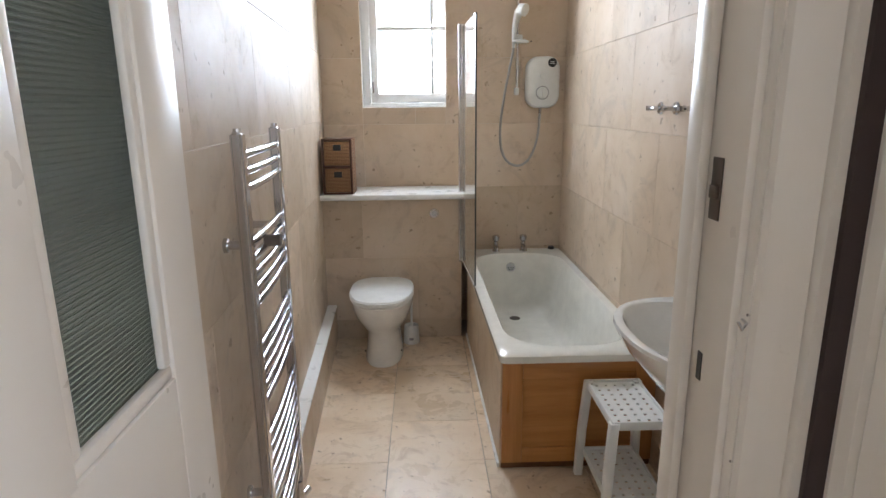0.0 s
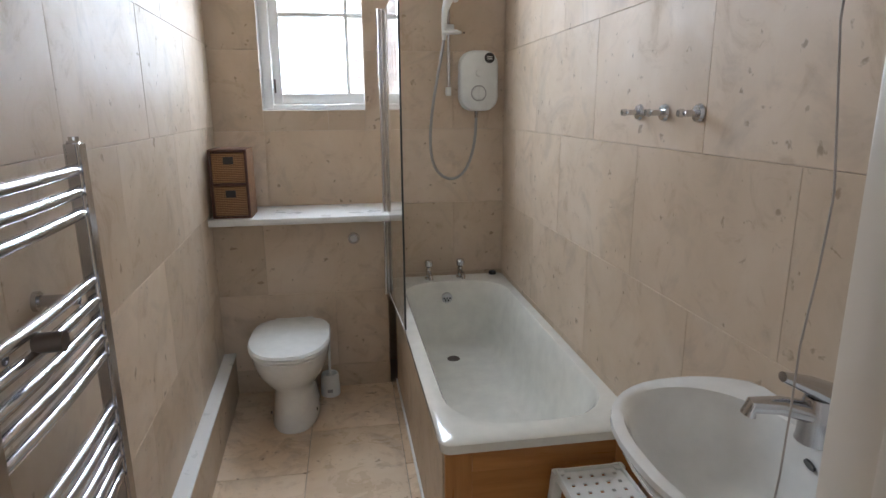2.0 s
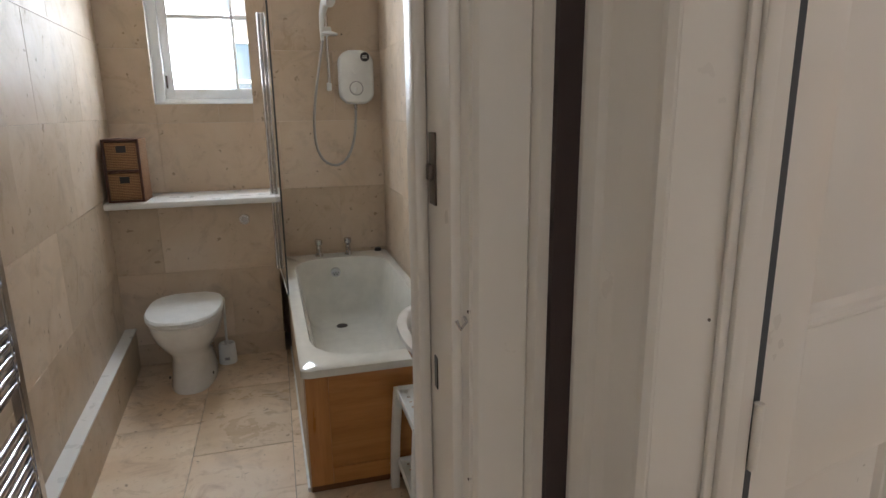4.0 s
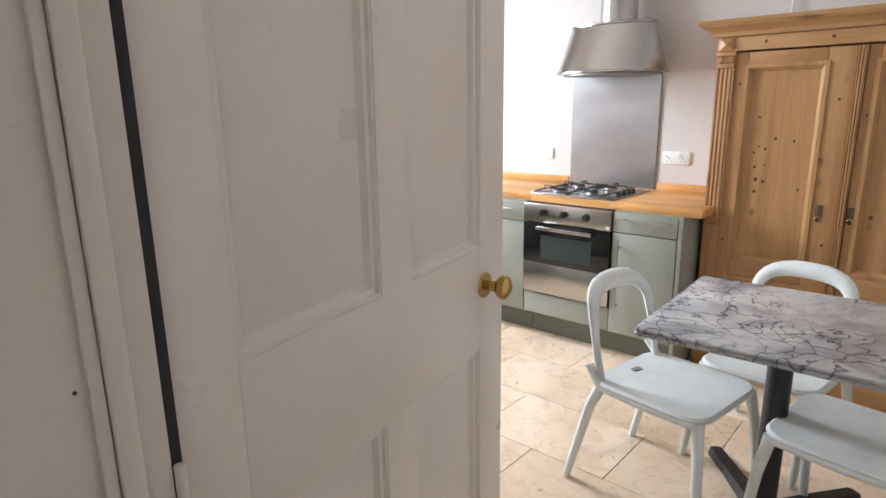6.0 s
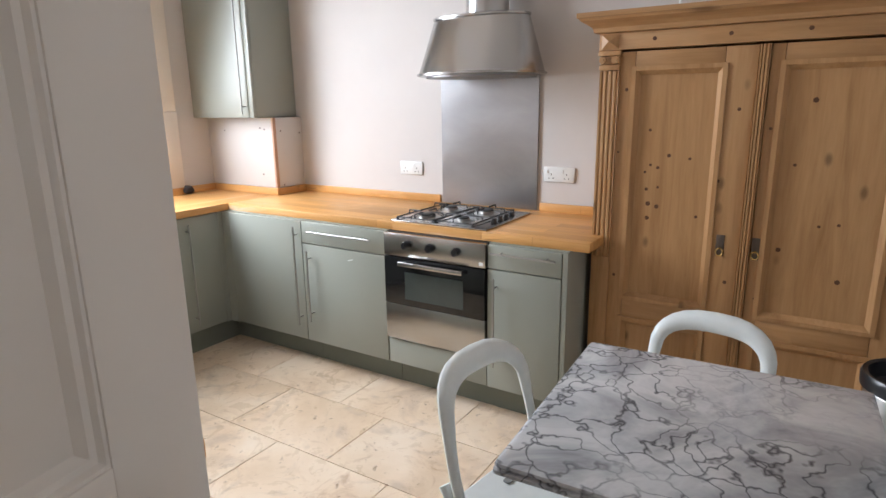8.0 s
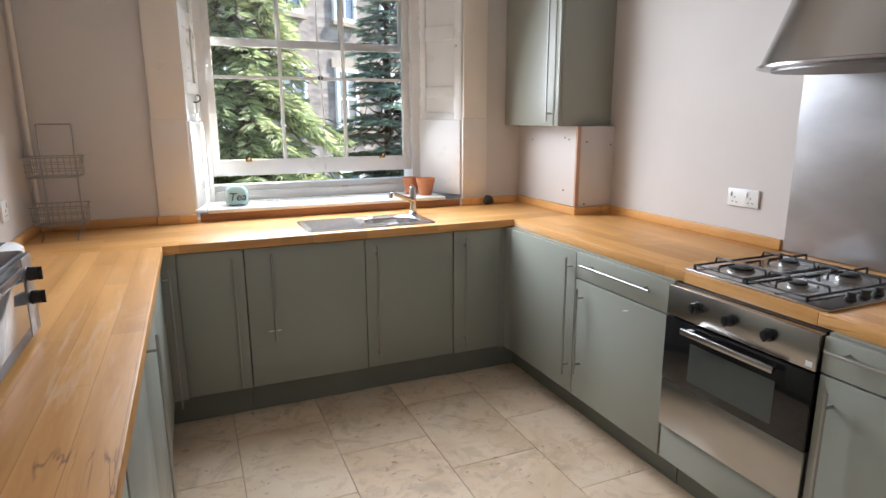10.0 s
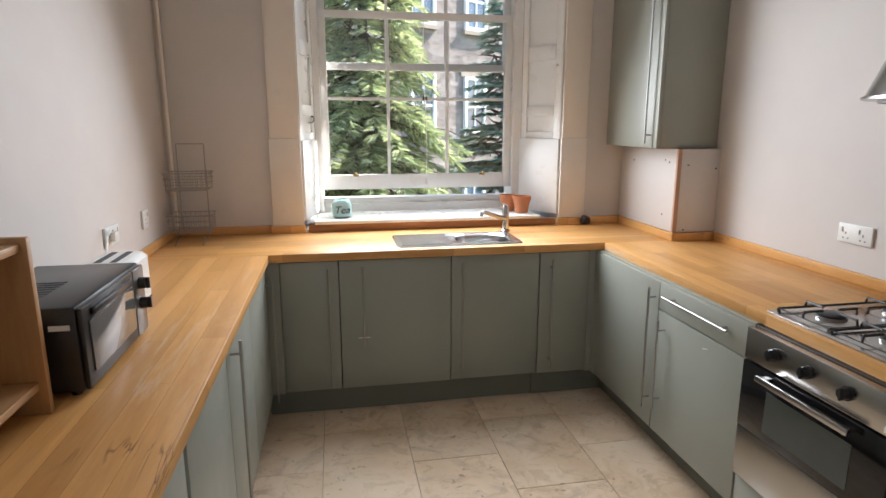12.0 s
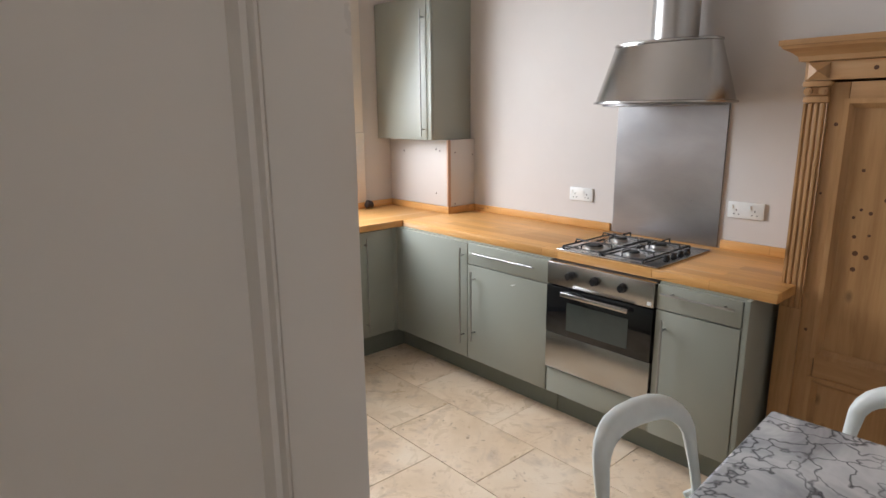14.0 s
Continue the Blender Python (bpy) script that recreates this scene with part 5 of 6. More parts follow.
near = [(x, 1.522 - (1.522 - y) * 0.79) for x, y in prof]
part("casing", prism(bmesh.new(), near, "z", 0, 2.13), GLOSS, t, "moulded casing", soft=False)
mirror = [(x, 0.995 - (y - 0.995) - 0.0) for x, y in prof]
part("casing", prism(bmesh.new(), mirror, "z", 0, 2.13), GLOSS, t, "moulded casing", soft=False)
part("casing", cube(1.262, 1.2995, 0.45, 1.54, 2.131, 2.24, bev=0.006), GLOSS, t)
for p in ((1.292, 1.3875, 1.50), (1.352, 1.3875, 1.16)):
    part("nail", rod(bmesh.new(), p, (p[0], p[1] - 0.001, p[2]), 0.002, 8), DARKMETAL, t)
# near-black strip added to stand for the dark gap between the casings
solid("corner_strip", cube(1.2225, 1.2995, 1.5225, 1.5995, 0, 2.25), DARKGAP, kind="structure")

# the bathroom doorway
t = thing("door_frame_2", (1.08, 1.62, 0), "chipped cream painted bathroom door frame", "door frame", kind="structure")
part("jamb", cube(1.104, 1.1195, 1.578, 1.742, 0, 2.05, bev=0.003), GLOSS, t)
part("stop", cube(1.084, 1.1035, 1.688, 1.741, 0, 2.03, bev=0.004), GLOSS, t)
part("jamb", cube(0.2155, 0.236, 1.6005, 1.742, 0, 2.05, bev=0.003), GLOSS, t)
part("head", cube(0.237, 1.1035, 1.6005, 1.741, 2.03, 2.0595), GLOSS, t)
prof = [(1.1185, 1.5995), (1.1185, 1.574), (1.124, 1.562), (1.130, 1.566), (1.136, 1.558), (1.165, 1.550), (1.195, 1.540), (1.200, 1.547), (1.207, 1.535), (1.222, 1.533), (1.222, 1.5995)]
part("casing", prism(bmesh.new(), prof, "z", 0, 2.13), GLOSS, t, "moulded casing", soft=False)
part("casing", cube(0.13, 0.2150, 1.575, 1.5995, 0, 2.13, bev=0.005), GLOSS, t)
part("casing", cube(0.13, 1.2215, 1.570, 1.5995, 2.131, 2.24, bev=0.005), GLOSS, t)
part("inner_casing", cube(1.1205, 1.19, 1.7425, 1.758, 0, 2.1, bev=0.004), GLOSS, t)
bm = bmesh.new()
box(bm, 1.1012, 1.1037, 1.642, 1.674, 1.265, 1.365, bev=0.0005)
box(bm, 1.094, 1.1011, 1.646, 1.666, 1.300, 1.322, bev=0.002)
part("strike_plate", bm, DARKMETAL, t, "rusty iron strike plate")
part("latch_hole", cube(1.1022, 1.1038, 1.650, 1.665, 0.985, 1.035), BLACK, t)
part("hook", sweep(bmesh.new(), [(1.121, 1.575, 1.125), (1.118, 1.555, 1.125), (1.108, 1.549, 1.117), (1.103, 1.552, 1.129)], 0.0025, 6), CHROME, t)
for z in (0.885, 1.135):
    part("nail", rod(bmesh.new(), (1.124, 1.565, z), (1.124, 1.563, z), 0.0025, 8), DARKMETAL, t)

t = thing("door_2", (0.29, 1.585, 0), "cream painted bathroom door with reeded glass panes, open", "door", kind="structure")
LX0, LX1, LY0, LY1 = 0.252, 0.290, 0.835, 1.593
ys = [(LY1 - 0.10, LY1), (LY0, LY0 + 0.10)]
for a, b in ys:
    part("stile", cube(LX0, LX1, a, b, 0.01, 2.02, bev=0.003), GLOSS, t)
part("muntin", cube(LX0 + 0.0004, LX1 - 0.0004, 1.155, 1.255, 0.2, 1.92, bev=0.003), GLOSS, t)
for z0, z1 in ((0.01, 0.22), (0.87, 1.088), (1.915, 2.02)):
    part("rail", cube(LX0 + 0.0002, LX1 - 0.0002, LY0 + 0.099, LY1 - 0.099, z0, z1, bev=0.003), GLOSS, t)
REED, n, l, b = mat("reeded_glass", 0.08, 0.0, (0.50, 0.60, 0.56))
b.inputs["Transmission Weight"].default_value = 0.85
wv = n.new("ShaderNodeTexWave")
wv.wave_type, wv.bands_direction = "BANDS", "Z"
wv.inputs["Scale"].default_value, wv.inputs["Distortion"].default_value = 48.0, 0.15
l.new(coords(n, l), wv.inputs["Vector"])
bump(n, l, b, wv.outputs["Fac"], 0.9, 0.006)
for a, b2 in ((1.255, LY1 - 0.10), (LY0 + 0.10, 1.155)):
    part("glass_pane", cube(LX0 + 0.016, LX0 + 0.021, a - 0.004, b2 + 0.004, 1.084, 1.919), REED, t, "reeded obscure glass")
    part("panel", cube(LX0 + 0.012, LX1 - 0.012, a - 0.004, b2 + 0.004, 0.216, 0.874), GLOSS, t)
    for y0, y1, z0, z1 in ((a, b2, 1.088, 1.108), (a, b2, 1.895, 1.915), (a, a + 0.02, 1.108, 1.895), (b2 - 0.02, b2, 1.108, 1.895)):
        bm = bmesh.new()
        box(bm, LX0 + 0.0215, LX1 - 0.004, y0, y1, z0, z1, bev=0.004)
        part("bead", bm, GLOSS, t)

# ======== bathroom ========
# west wall runs a little askew
WL0, WL1 = Vector((0.148, 1.70, 0)), Vector((-0.002, BY1, 0))
wdir = (WL1 - WL0).normalized()
wnrm = Vector((wdir.y, -wdir.x, 0))


def west(u, off, z=0.0):
    """A point on the west wall: u = its y, off = its distance into the room."""
    p = WL0 + wdir * ((u - WL0.y) / wdir.y) + wnrm * off
    return Vector((p.x, p.y, z))


bm = loft(bmesh.new(), [[west(1.72, 0.009, z), west(1.72, 0.062, z), west(4.30, 0.062, z), west(4.30, 0.009, z)] for z in (0.0, 0.222)])
solid("pipe_duct", bm, TILEW, kind="structure", soft=False)
bm = loft(bmesh.new(), [[west(1.72, 0.009, z), west(1.72, 0.066, z), west(4.30, 0.066, z), west(4.30, 0.009, z)] for z in (0.2225, 0.232)])
solid("pipe_duct_top", bm, WINP, kind="structure", soft=False)
# boxing behind the toilet, with a shelf
solid("wc_boxing", cube(0.012, 0.868, 4.322, BY1 - 0.001, 0, 0.905), GROUT, kind="structure", soft=False)
solid("wc_shelf", cube(0.018, 0.885, 4.215, BY1 - 0.010, 0.9065, 0.940, bev=0.008), WINP, kind="structure")

t = thing("bath", (1.23, 3.74, 0), "white enamelled bath with chrome taps fitted", "bath")
X0, X1, Y0, Y1, ZR = 0.895, BX1 - 0.010, 2.852, BY1 - 0.010, 0.505
rings = [rr(X0, X1, Y0, Y1, 0.03, ZR - 0.035), rr(X0 - 0.002, X1, Y0 - 0.002, Y1, 0.032, ZR - 0.006), rr(X0 + 0.006, X1 - 0.004, Y0 + 0.006, Y1 - 0.004, 0.03, ZR),
         rr(X0 + 0.052, X1 - 0.045, Y0 + 0.085, Y1 - 0.13, 0.20, ZR), rr(X0 + 0.060, X1 - 0.053, Y0 + 0.097, Y1 - 0.138, 0.20, ZR - 0.012),
         rr(X0 + 0.085, X1 - 0.075, Y0 + 0.16, Y1 - 0.16, 0.18, ZR - 0.15), rr(X0 + 0.105, X1 - 0.09, Y0 + 0.225, Y1 - 0.175, 0.16, ZR - 0.26), rr(X0 + 0.118, X1 - 0.103, Y0 + 0.275, Y1 - 0.188, 0.14, ZR - 0.325), rr(X0 + 0.138, X1 - 0.122, Y0 + 0.32, Y1 - 0.208, 0.12, ZR - 0.358), rr(X0 + 0.17, X1 - 0.15, Y0 + 0.37, Y1 - 0.24, 0.10, ZR - 0.375)]
bm = loft(bmesh.new(), rings, cap=False)
bm.verts.ensure_lookup_table()
bm.faces.new(bm.verts[-28:])
bmesh.ops.recalc_face_normals(bm, faces=bm.faces)
for v in bm.verts:
    v.co.x += 0.028 * (X1 - v.co.x) / (X1 - X0) * (Y1 - v.co.y) / (Y1 - Y0)
part("tub", bm, ENAMEL, t)
part("waste", lathe(bmesh.new(), [(0.034, ZR - 0.3745), (0.032, ZR - 0.371), (0.012, ZR - 0.372)], (1.205, 4.27, 0), 24), DARKMETAL, t, "dark bath waste")
bm = bmesh.new()
rod(bm, (1.20, Y1 - 0.150, 0.42), (1.20, Y1 - 0.165, 0.417), 0.030, 24)
ov = part("overflow", bm, CHROME, t, "round chrome overflow")
for k in range(7):
    q = 2 * math.pi * k / 6
    r = 0.016 if k < 6 else 0
    part("hole", rod(bmesh.new(), (1.20 + r * math.cos(q), Y1 - 0.1652, 0.417 + r * math.sin(q)), (1.20 + r * math.cos(q), Y1 - 0.1662, 0.4168 + r * math.sin(q)), 0.0045, 8), BLACK, t)
for x in (1.112, 1.293):
    tp = thing("bath_tap", (x, 4.545, ZR), "chrome bath pillar tap with round head", "tap", "bath taps")
    part("tap_body", lathe(bmesh.new(), [(0.024, ZR), (0.024, ZR + 0.008), (0.016, ZR + 0.014), (0.016, ZR + 0.06), (0.012, ZR + 0.066)], (x, 4.545, 0), 20), CHROME, tp)
    part("spout", sweep(bmesh.new(), [(x, 4.545, ZR + 0.038), (x, 4.49, ZR + 0.042), (x, 4.455, ZR + 0.034), (x, 4.45, ZR + 0.018)], [0.013, 0.012, 0.011, 0.0105], 12), CHROME, tp)
    part("head", lathe(bmesh.new(), [(0.010, ZR + 0.067), (0.022, ZR + 0.074), (0.024, ZR + 0.10), (0.018, ZR + 0.108), (0.006, ZR + 0.110)], (x, 4.545, 0), 20), CHROME, tp)
bm = bmesh.new()
lathe(bm, [(0.022, 0.0), (0.022, 0.012), (0.016, 0.02)], (1.49, 4.585, ZR), 16)
solid("bath_plug", bm, BLACK, "black rubber bath plug on the rim", "plug")
# side panel of stone, end panel of wood
t = thing("bath_side_panel", (0.905, 3.6, 0), "pale stone bath side panel", "bath panel")
for nm, o0, o1, zt, mt in (("panel", 0.006, 0.022, ZR - 0.036, TILEW), ("skirting", -0.003, 0.0055, 0.018, WINP)):
    front, back = X0 + 0.028, X0 + 0.004
    part(nm, loft(bmesh.new(), [[(front + o0, 2.882, z), (front + o1, 2.882, z), (back + o1, 4.317, z), (back + o0, 4.317, z)] for z in (0.0, zt)]), mt, t, soft=False)
t = thing("bath_end_panel", (1.23, 2.868, 0), "orange stained wooden bath end panel", "bath panel")
part("panel", cube(1.010, 1.47, 2.871, 2.881, 0.06, ZR - 0.10), OAKX, t)
part("stile", cube(0.934, 1.015, 2.862, 2.8815, 0.03, ZR - 0.037, bev=0.002), OAKZ, t)
part("stile", cube(1.465, 1.548, 2.862, 2.8815, 0.03, ZR - 0.037, bev=0.002), OAKZ, t)
part("rail", cube(1.0155, 1.4645, 2.8625, 2.8815, 0.03, 0.095, bev=0.002), OAKX, t)
part("rail", cube(1.0155, 1.4645, 2.8625, 2.8815, ZR - 0.105, ZR - 0.037, bev=0.002), OAKX, t)
# kick strip below the panel, in a darker brown than its boards
part("kick", cube(0.934, 1.548, 2.874, 2.8815, 0.0, 0.029), plain("dark_kick_wood", (0.16, 0.07, 0.025), 0.6), t)

# glass screen
t = thing("shower_screen", (0.90, 4.0, ZR), "hinged clear glass bath screen with chrome post", "shower screen")
bm = bmesh.new()
p0, p1 = Vector((0.875, 4.302, 0)), Vector((0.905, 3.765, 0))
d = (p1 - p0).normalized()
nn = Vector((d.y, -d.x, 0)) * 0.003
loft(bm, [[p0 + nn + Vector((0, 0, z)), p1 + nn + Vector((0, 0, z)), p1 - nn + Vector((0, 0, z)), p0 - nn + Vector((0, 0, z))] for z in (ZR + 0.012, 1.885)])
gp = part("pane", bm, GLASSS, t, soft=False)
gp.visible_shadow = False
bm = bmesh.new()
for q in (Vector((0.858, 4.306, 0)), Vector((0.874, 4.306, 0))):
    rod(bm, q + Vector((0, 0, ZR + 0.001)), q + Vector((0, 0, 1.90)), 0.0075, 12)
part("post", bm, CHROME, t, "chrome hinge post")
part("edge_seal", cube(0.901, 0.909, 3.757, 3.764, ZR + 0.006, 1.885), plain("dark_seal", (0.04, 0.045, 0.045), 0.3), t, "dark edge of the glass")
part("bottom_seal", sweep(bmesh.new(), [p0 + Vector((0, 0, ZR + 0.006)), p1 + Vector((0, 0, ZR + 0.006))], 0.006, 8), WPLASTIC, t)
part("top_clamp", cube(0.862, 0.884, 4.308, BY1 - 0.012, 1.86, 1.885, bev=0.003), CHROME, t)

# electric shower
YB = BY1 - 0.010
t = thing("electric_shower", (1.395, YB, 1.43), "white electric shower unit with round dial", "shower unit")
bm = loft(bmesh.new(), [[(x, yy, z) for x, z in [(p[0], p[1]) for p in rr(1.292 + e, 1.500 - e, 1.430 + e, 1.742 - e, 0.075, 0)]] for yy, e in ((YB, 0), (YB - 0.055, 0.0), (YB - 0.072, 0.006), (YB - 0.08, 0.018))])
part("cover", bm, WPLASTIC, t)
bm = rod(bmesh.new(), (1.39, YB - 0.080, 1.522), (1.39, YB - 0.094, 1.522), 0.036, 32, 0.033)
box(bm, 1.386, 1.394, YB - 0.104, YB - 0.092, 1.49, 1.554, bev=0.002)
part("dial", bm, WPLASTIC, t, "white temperature dial")
part("dial_mark", rod(bmesh.new(), (1.39, YB - 0.0801, 1.522), (1.39, YB - 0.0812, 1.522), 0.042, 32), plain("grey_print", (0.4, 0.4, 0.4), 0.5), t)
part("upper_dial", rod(bmesh.new(), (1.39, YB - 0.080, 1.625), (1.39, YB - 0.092, 1.625), 0.019, 24, 0.017), WPLASTIC, t)
part("badge", rod(bmesh.new(), (1.447, YB - 0.078, 1.702), (1.447, YB - 0.0825, 1.702), 0.027, 28), BLACK, t, "round black badge")
for k in range(2):
    part("print_bar", cube(1.433, 1.461, YB - 0.0832, YB - 0.0826, 1.705 - k * 0.010, 1.709 - k * 0.010), WPLASTIC, t)
part("outlet", rod(bmesh.new(), (1.385, YB - 0.04, 1.395), (1.385, YB - 0.04, 1.432), 0.010, 12), CHROME, t)
t = thing("shower_rail", (1.235, YB, 1.52), "chrome riser rail with white handset and hose", "shower rail")
part("riser", rod(bmesh.new(), (1.235, YB - 0.035, 1.53), (1.235, YB - 0.035, 2.12), 0.009, 14), CHROME, t)
for z in (1.535, 2.11):
    part("end_bracket", cube(1.222, 1.248, YB - 0.05, YB - 0.001, z - 0.025, z + 0.02, bev=0.005), WPLASTIC, t)
part("slider", cube(1.205, 1.262, YB - 0.062, YB - 0.018, 1.835, 1.87, bev=0.008), WPLASTIC, t)
bm = lathe(bmesh.new(), [(0.002, -0.006), (0.048, -0.004), (0.052, 0.004), (0.03, 0.014)], (1.243, YB - 0.10, 1.822), 28)
part("soap_dish", bm, WPLASTIC, t)
part("handset", sweep(bmesh.new(), [(1.205, YB - 0.075, 1.79), (1.205, YB - 0.08, 1.86), (1.210, YB - 0.085, 1.93), (1.225, YB - 0.10, 1.985), (1.245, YB - 0.125, 2.005), (1.26, YB - 0.14, 1.998)], [0.010, 0.014, 0.018, 0.026, 0.036, 0.038], 16), WPLASTIC, t, "white shower handset")
def bez(p, u):
    while len(p) > 1:
        p = [a.lerp(b, u) for a, b in zip(p, p[1:])]
    return p[0]
c1 = [Vector((1.205, YB - 0.075, 1.79)), Vector((1.165, YB - 0.06, 1.55)), Vector((1.05, YB - 0.05, 1.12)), Vector((1.225, YB - 0.05, 1.070))]
c2 = [Vector((1.225, YB - 0.05, 1.070)), Vector((1.335, YB - 0.05, 1.045)), Vector((1.385, YB - 0.045, 1.22)), Vector((1.385, YB - 0.04, 1.40))]
loop = [bez(c1, k / 16) for k in range(17)] + [bez(c2, k / 16) for k in range(1, 17)]
part("hose", sweep(bmesh.new(), loop, 0.0075, 10), metal("hose_metal", (0.45, 0.45, 0.45), 0.35), t, "ribbed grey metal hose")
solid("wall_plug", rod(bmesh.new(), (1.325, YB, 1.835), (1.325, YB - 0.004, 1.835), 0.005, 10), BLACK, "small black wall plug hole", "wall plug")

# hooks on the east wall
XE = BX1 - 0.010
for y in (3.029, 2.886, 2.721):
    t = thing("robe_hook", (XE, y, 1.432), "chrome robe hook with crossed pegs", "hook", "chrome robe hooks")
    part("rose", rod(bmesh.new(), (XE, y, 1.432), (XE - 0.008, y, 1.432), 0.024, 24, 0.02), CHROME, t)
    part("stem", rod(bmesh.new(), (XE - 0.008, y, 1.432), (XE - 0.045, y, 1.432), 0.008, 12), CHROME, t)
    bm = rod(bmesh.new(), (XE - 0.042, y - 0.022, 1.432), (XE - 0.042, y + 0.022, 1.432), 0.007, 12)
    rod(bm, (XE - 0.044, y, 1.432), (XE - 0.056, y, 1.432), 0.011, 14, 0.009)
    part("peg", bm, CHROME, t)

# basin on a pedestal
t = thing("washbasin", (1.36, 2.16, 0), "white ceramic washbasin on a pedestal", "washbasin")
cx, cy, ZB = 1.392, 2.18, 0.865


def basin_ring(ax, ay, z, dx=0.0, n=40, back=XE - 0.001):
    out = []
    for k in range(n):
        q = 2 * math.pi * k / n
        c, s = math.cos(q), math.sin(q)
        x = cx + dx + ax * (abs(c) ** 0.9) * (1 if c > 0 else -1)
        out.append((min(x, back), cy + ay * (abs(s) ** 0.85) * (1 if s > 0 else -1), z))
    return out


rings = [basin_ring(0.10, 0.10, ZB - 0.21, 0.04), basin_ring(0.16, 0.20, ZB - 0.15, 0.02), basin_ring(0.215, 0.26, ZB - 0.06), basin_ring(0.24, 0.285, ZB - 0.012), basin_ring(0.238, 0.284, ZB - 0.002), basin_ring(0.228, 0.275, ZB),
         basin_ring(0.165, 0.245, ZB - 0.004, -0.048, back=1.52), basin_ring(0.155, 0.232, ZB - 0.02, -0.048), basin_ring(0.135, 0.19, ZB - 0.085, -0.045), basin_ring(0.09, 0.12, ZB - 0.135, -0.035), basin_ring(0.03, 0.035, ZB - 0.15, -0.03)]
part("bowl", loft(bmesh.new(), rings), CERAMIC, t)
part("pedestal", lathe(bmesh.new(), [(0.105, 0.0), (0.10, 0.03), (0.078, 0.10), (0.07, 0.40), (0.085, 0.61), (0.10, 0.67)], (1.44, 2.17, 0), 32), CERAMIC, t)
part("waste", lathe(bmesh.new(), [(0.034, ZB - 0.1495), (0.032, ZB - 0.143), (0.006, ZB - 0.140)], (1.355, 2.17, 0), 24), STEELZ, t, "round steel waste")
part("overflow_hole", rod(bmesh.new(), (1.487, 2.17, ZB - 0.040), (1.483, 2.17, ZB - 0.042), 0.012, 16), BLACK, t)
t = thing("basin_tap", (1.495, 2.215, ZB), "chrome monobloc basin mixer tap", "tap")
part("tap_body", lathe(bmesh.new(), [(0.036, ZB + 0.001), (0.034, ZB + 0.01), (0.031, ZB + 0.075), (0.028, ZB + 0.086)], (1.50, 2.18, 0), 24), CHROME, t)
part("spout", sweep(bmesh.new(), [(1.49, 2.18, ZB + 0.055), (1.43, 2.195, ZB + 0.068), (1.385, 2.207, ZB + 0.066), (1.38, 2.208, ZB + 0.048)], [0.024, 0.019, 0.017, 0.016], 14, flat=0.85), CHROME, t)
part("lever", sweep(bmesh.new(), [(1.515, 2.178, ZB + 0.088), (1.48, 2.185, ZB + 0.105), (1.43, 2.197, ZB + 0.122)], [0.036, 0.028, 0.014], 14, flat=0.6), CHROME, t)

# perforated two tier stool
t = thing("plastic_stool", (1.345, 2.64, 0), "white perforated plastic two tier step stool", "stool")
SQ = (1.252, 1.456, 2.490, 2.815)


def perforated(z, label):
    x0, x1, y0, y1 = SQ
    bm = bmesh.new()
    nx, ny = 11, 17
    xs = [x0 + 0.006 + (x1 - x0 - 0.012) * k / nx for k in range(nx + 1)]
    yy = [y0 + 0.006 + (y1 - y0 - 0.012) * k / ny for k in range(ny + 1)]
    vs = [[bm.verts.new((x, y, z)) for y in yy] for x in xs]
    for i in range(nx):
        for j in range(ny):
            if i % 2 == 1 and j % 2 == 1 and 0 < i < nx - 1 and 0 < j < ny - 1:
                a, b, c, d = vs[i][j].co, vs[i + 1][j].co, vs[i + 1][j + 1].co, vs[i][j + 1].co
                mid = (a + b + c + d) / 4
                q = [bm.verts.new(mid + (p - mid) * 0.62) for p in (a, b, c, d)]
                o = [vs[i][j], vs[i + 1][j], vs[i + 1][j + 1], vs[i][j + 1]]
                for k in range(4):
                    bm.faces.new((o[k], o[(k + 1) % 4], q[(k + 1) % 4], q[k]))
            else:
                bm.faces.new((vs[i][j], vs[i + 1][j], vs[i + 1][j + 1], vs[i][j + 1]))
    r = bmesh.ops.extrude_face_region(bm, geom=bm.faces[:])
    bmesh.ops.translate(bm, vec=(0, 0, -0.004), verts=[v for v in r["geom"] if isinstance(v, bmesh.types.BMVert)])
    bmesh.ops.recalc_face_normals(bm, faces=bm.faces)
    part("tray", bm, WPLASTIC, t, label, soft=False)
    for a in ((x0, x0 + 0.007, y0, y1), (x1 - 0.007, x1, y0, y1), (x0 + 0.0075, x1 - 0.0075, y0, y0 + 0.007), (x0 + 0.0075, x1 - 0.0075, y1 - 0.007, y1)):
        part("rim", cube(*a, z - 0.020, z + 0.012, bev=0.003), WPLASTIC, t)


perforated(0.405, "perforated top tray")
perforated(0.115, "perforated lower tray")
for x, sx in ((SQ[0], -1), (SQ[1], 1)):
    for y, sy in ((SQ[2], -1), (SQ[3], 1)):
        bm = bmesh.new()
        loft(bm, [rr(x - 0.016 + sx * o, x + 0.016 + sx * o, y - 0.016 + sy * o, y + 0.016 + sy * o, 0.006, z, 3) for o, z in ((0.012, 0.0), (0.006, 0.2), (-0.006, 0.39), (-0.008, 0.412))])
        part("leg", bm, WPLASTIC, t)

# pull cord by the door
random.seed(9)
pts = [(1.30 + 0.006 * math.sin(k * 1.7) - 0.004 * k * 0, 2.02 + 0.012 * math.sin(k * 0.8 + 1) , 2.6 - k * 0.105) for k in range(19)]
t = thing("pull_cord", (1.30, 2.03, 0.7), "thin pale pull cord hanging from the ceiling", "pull cord")
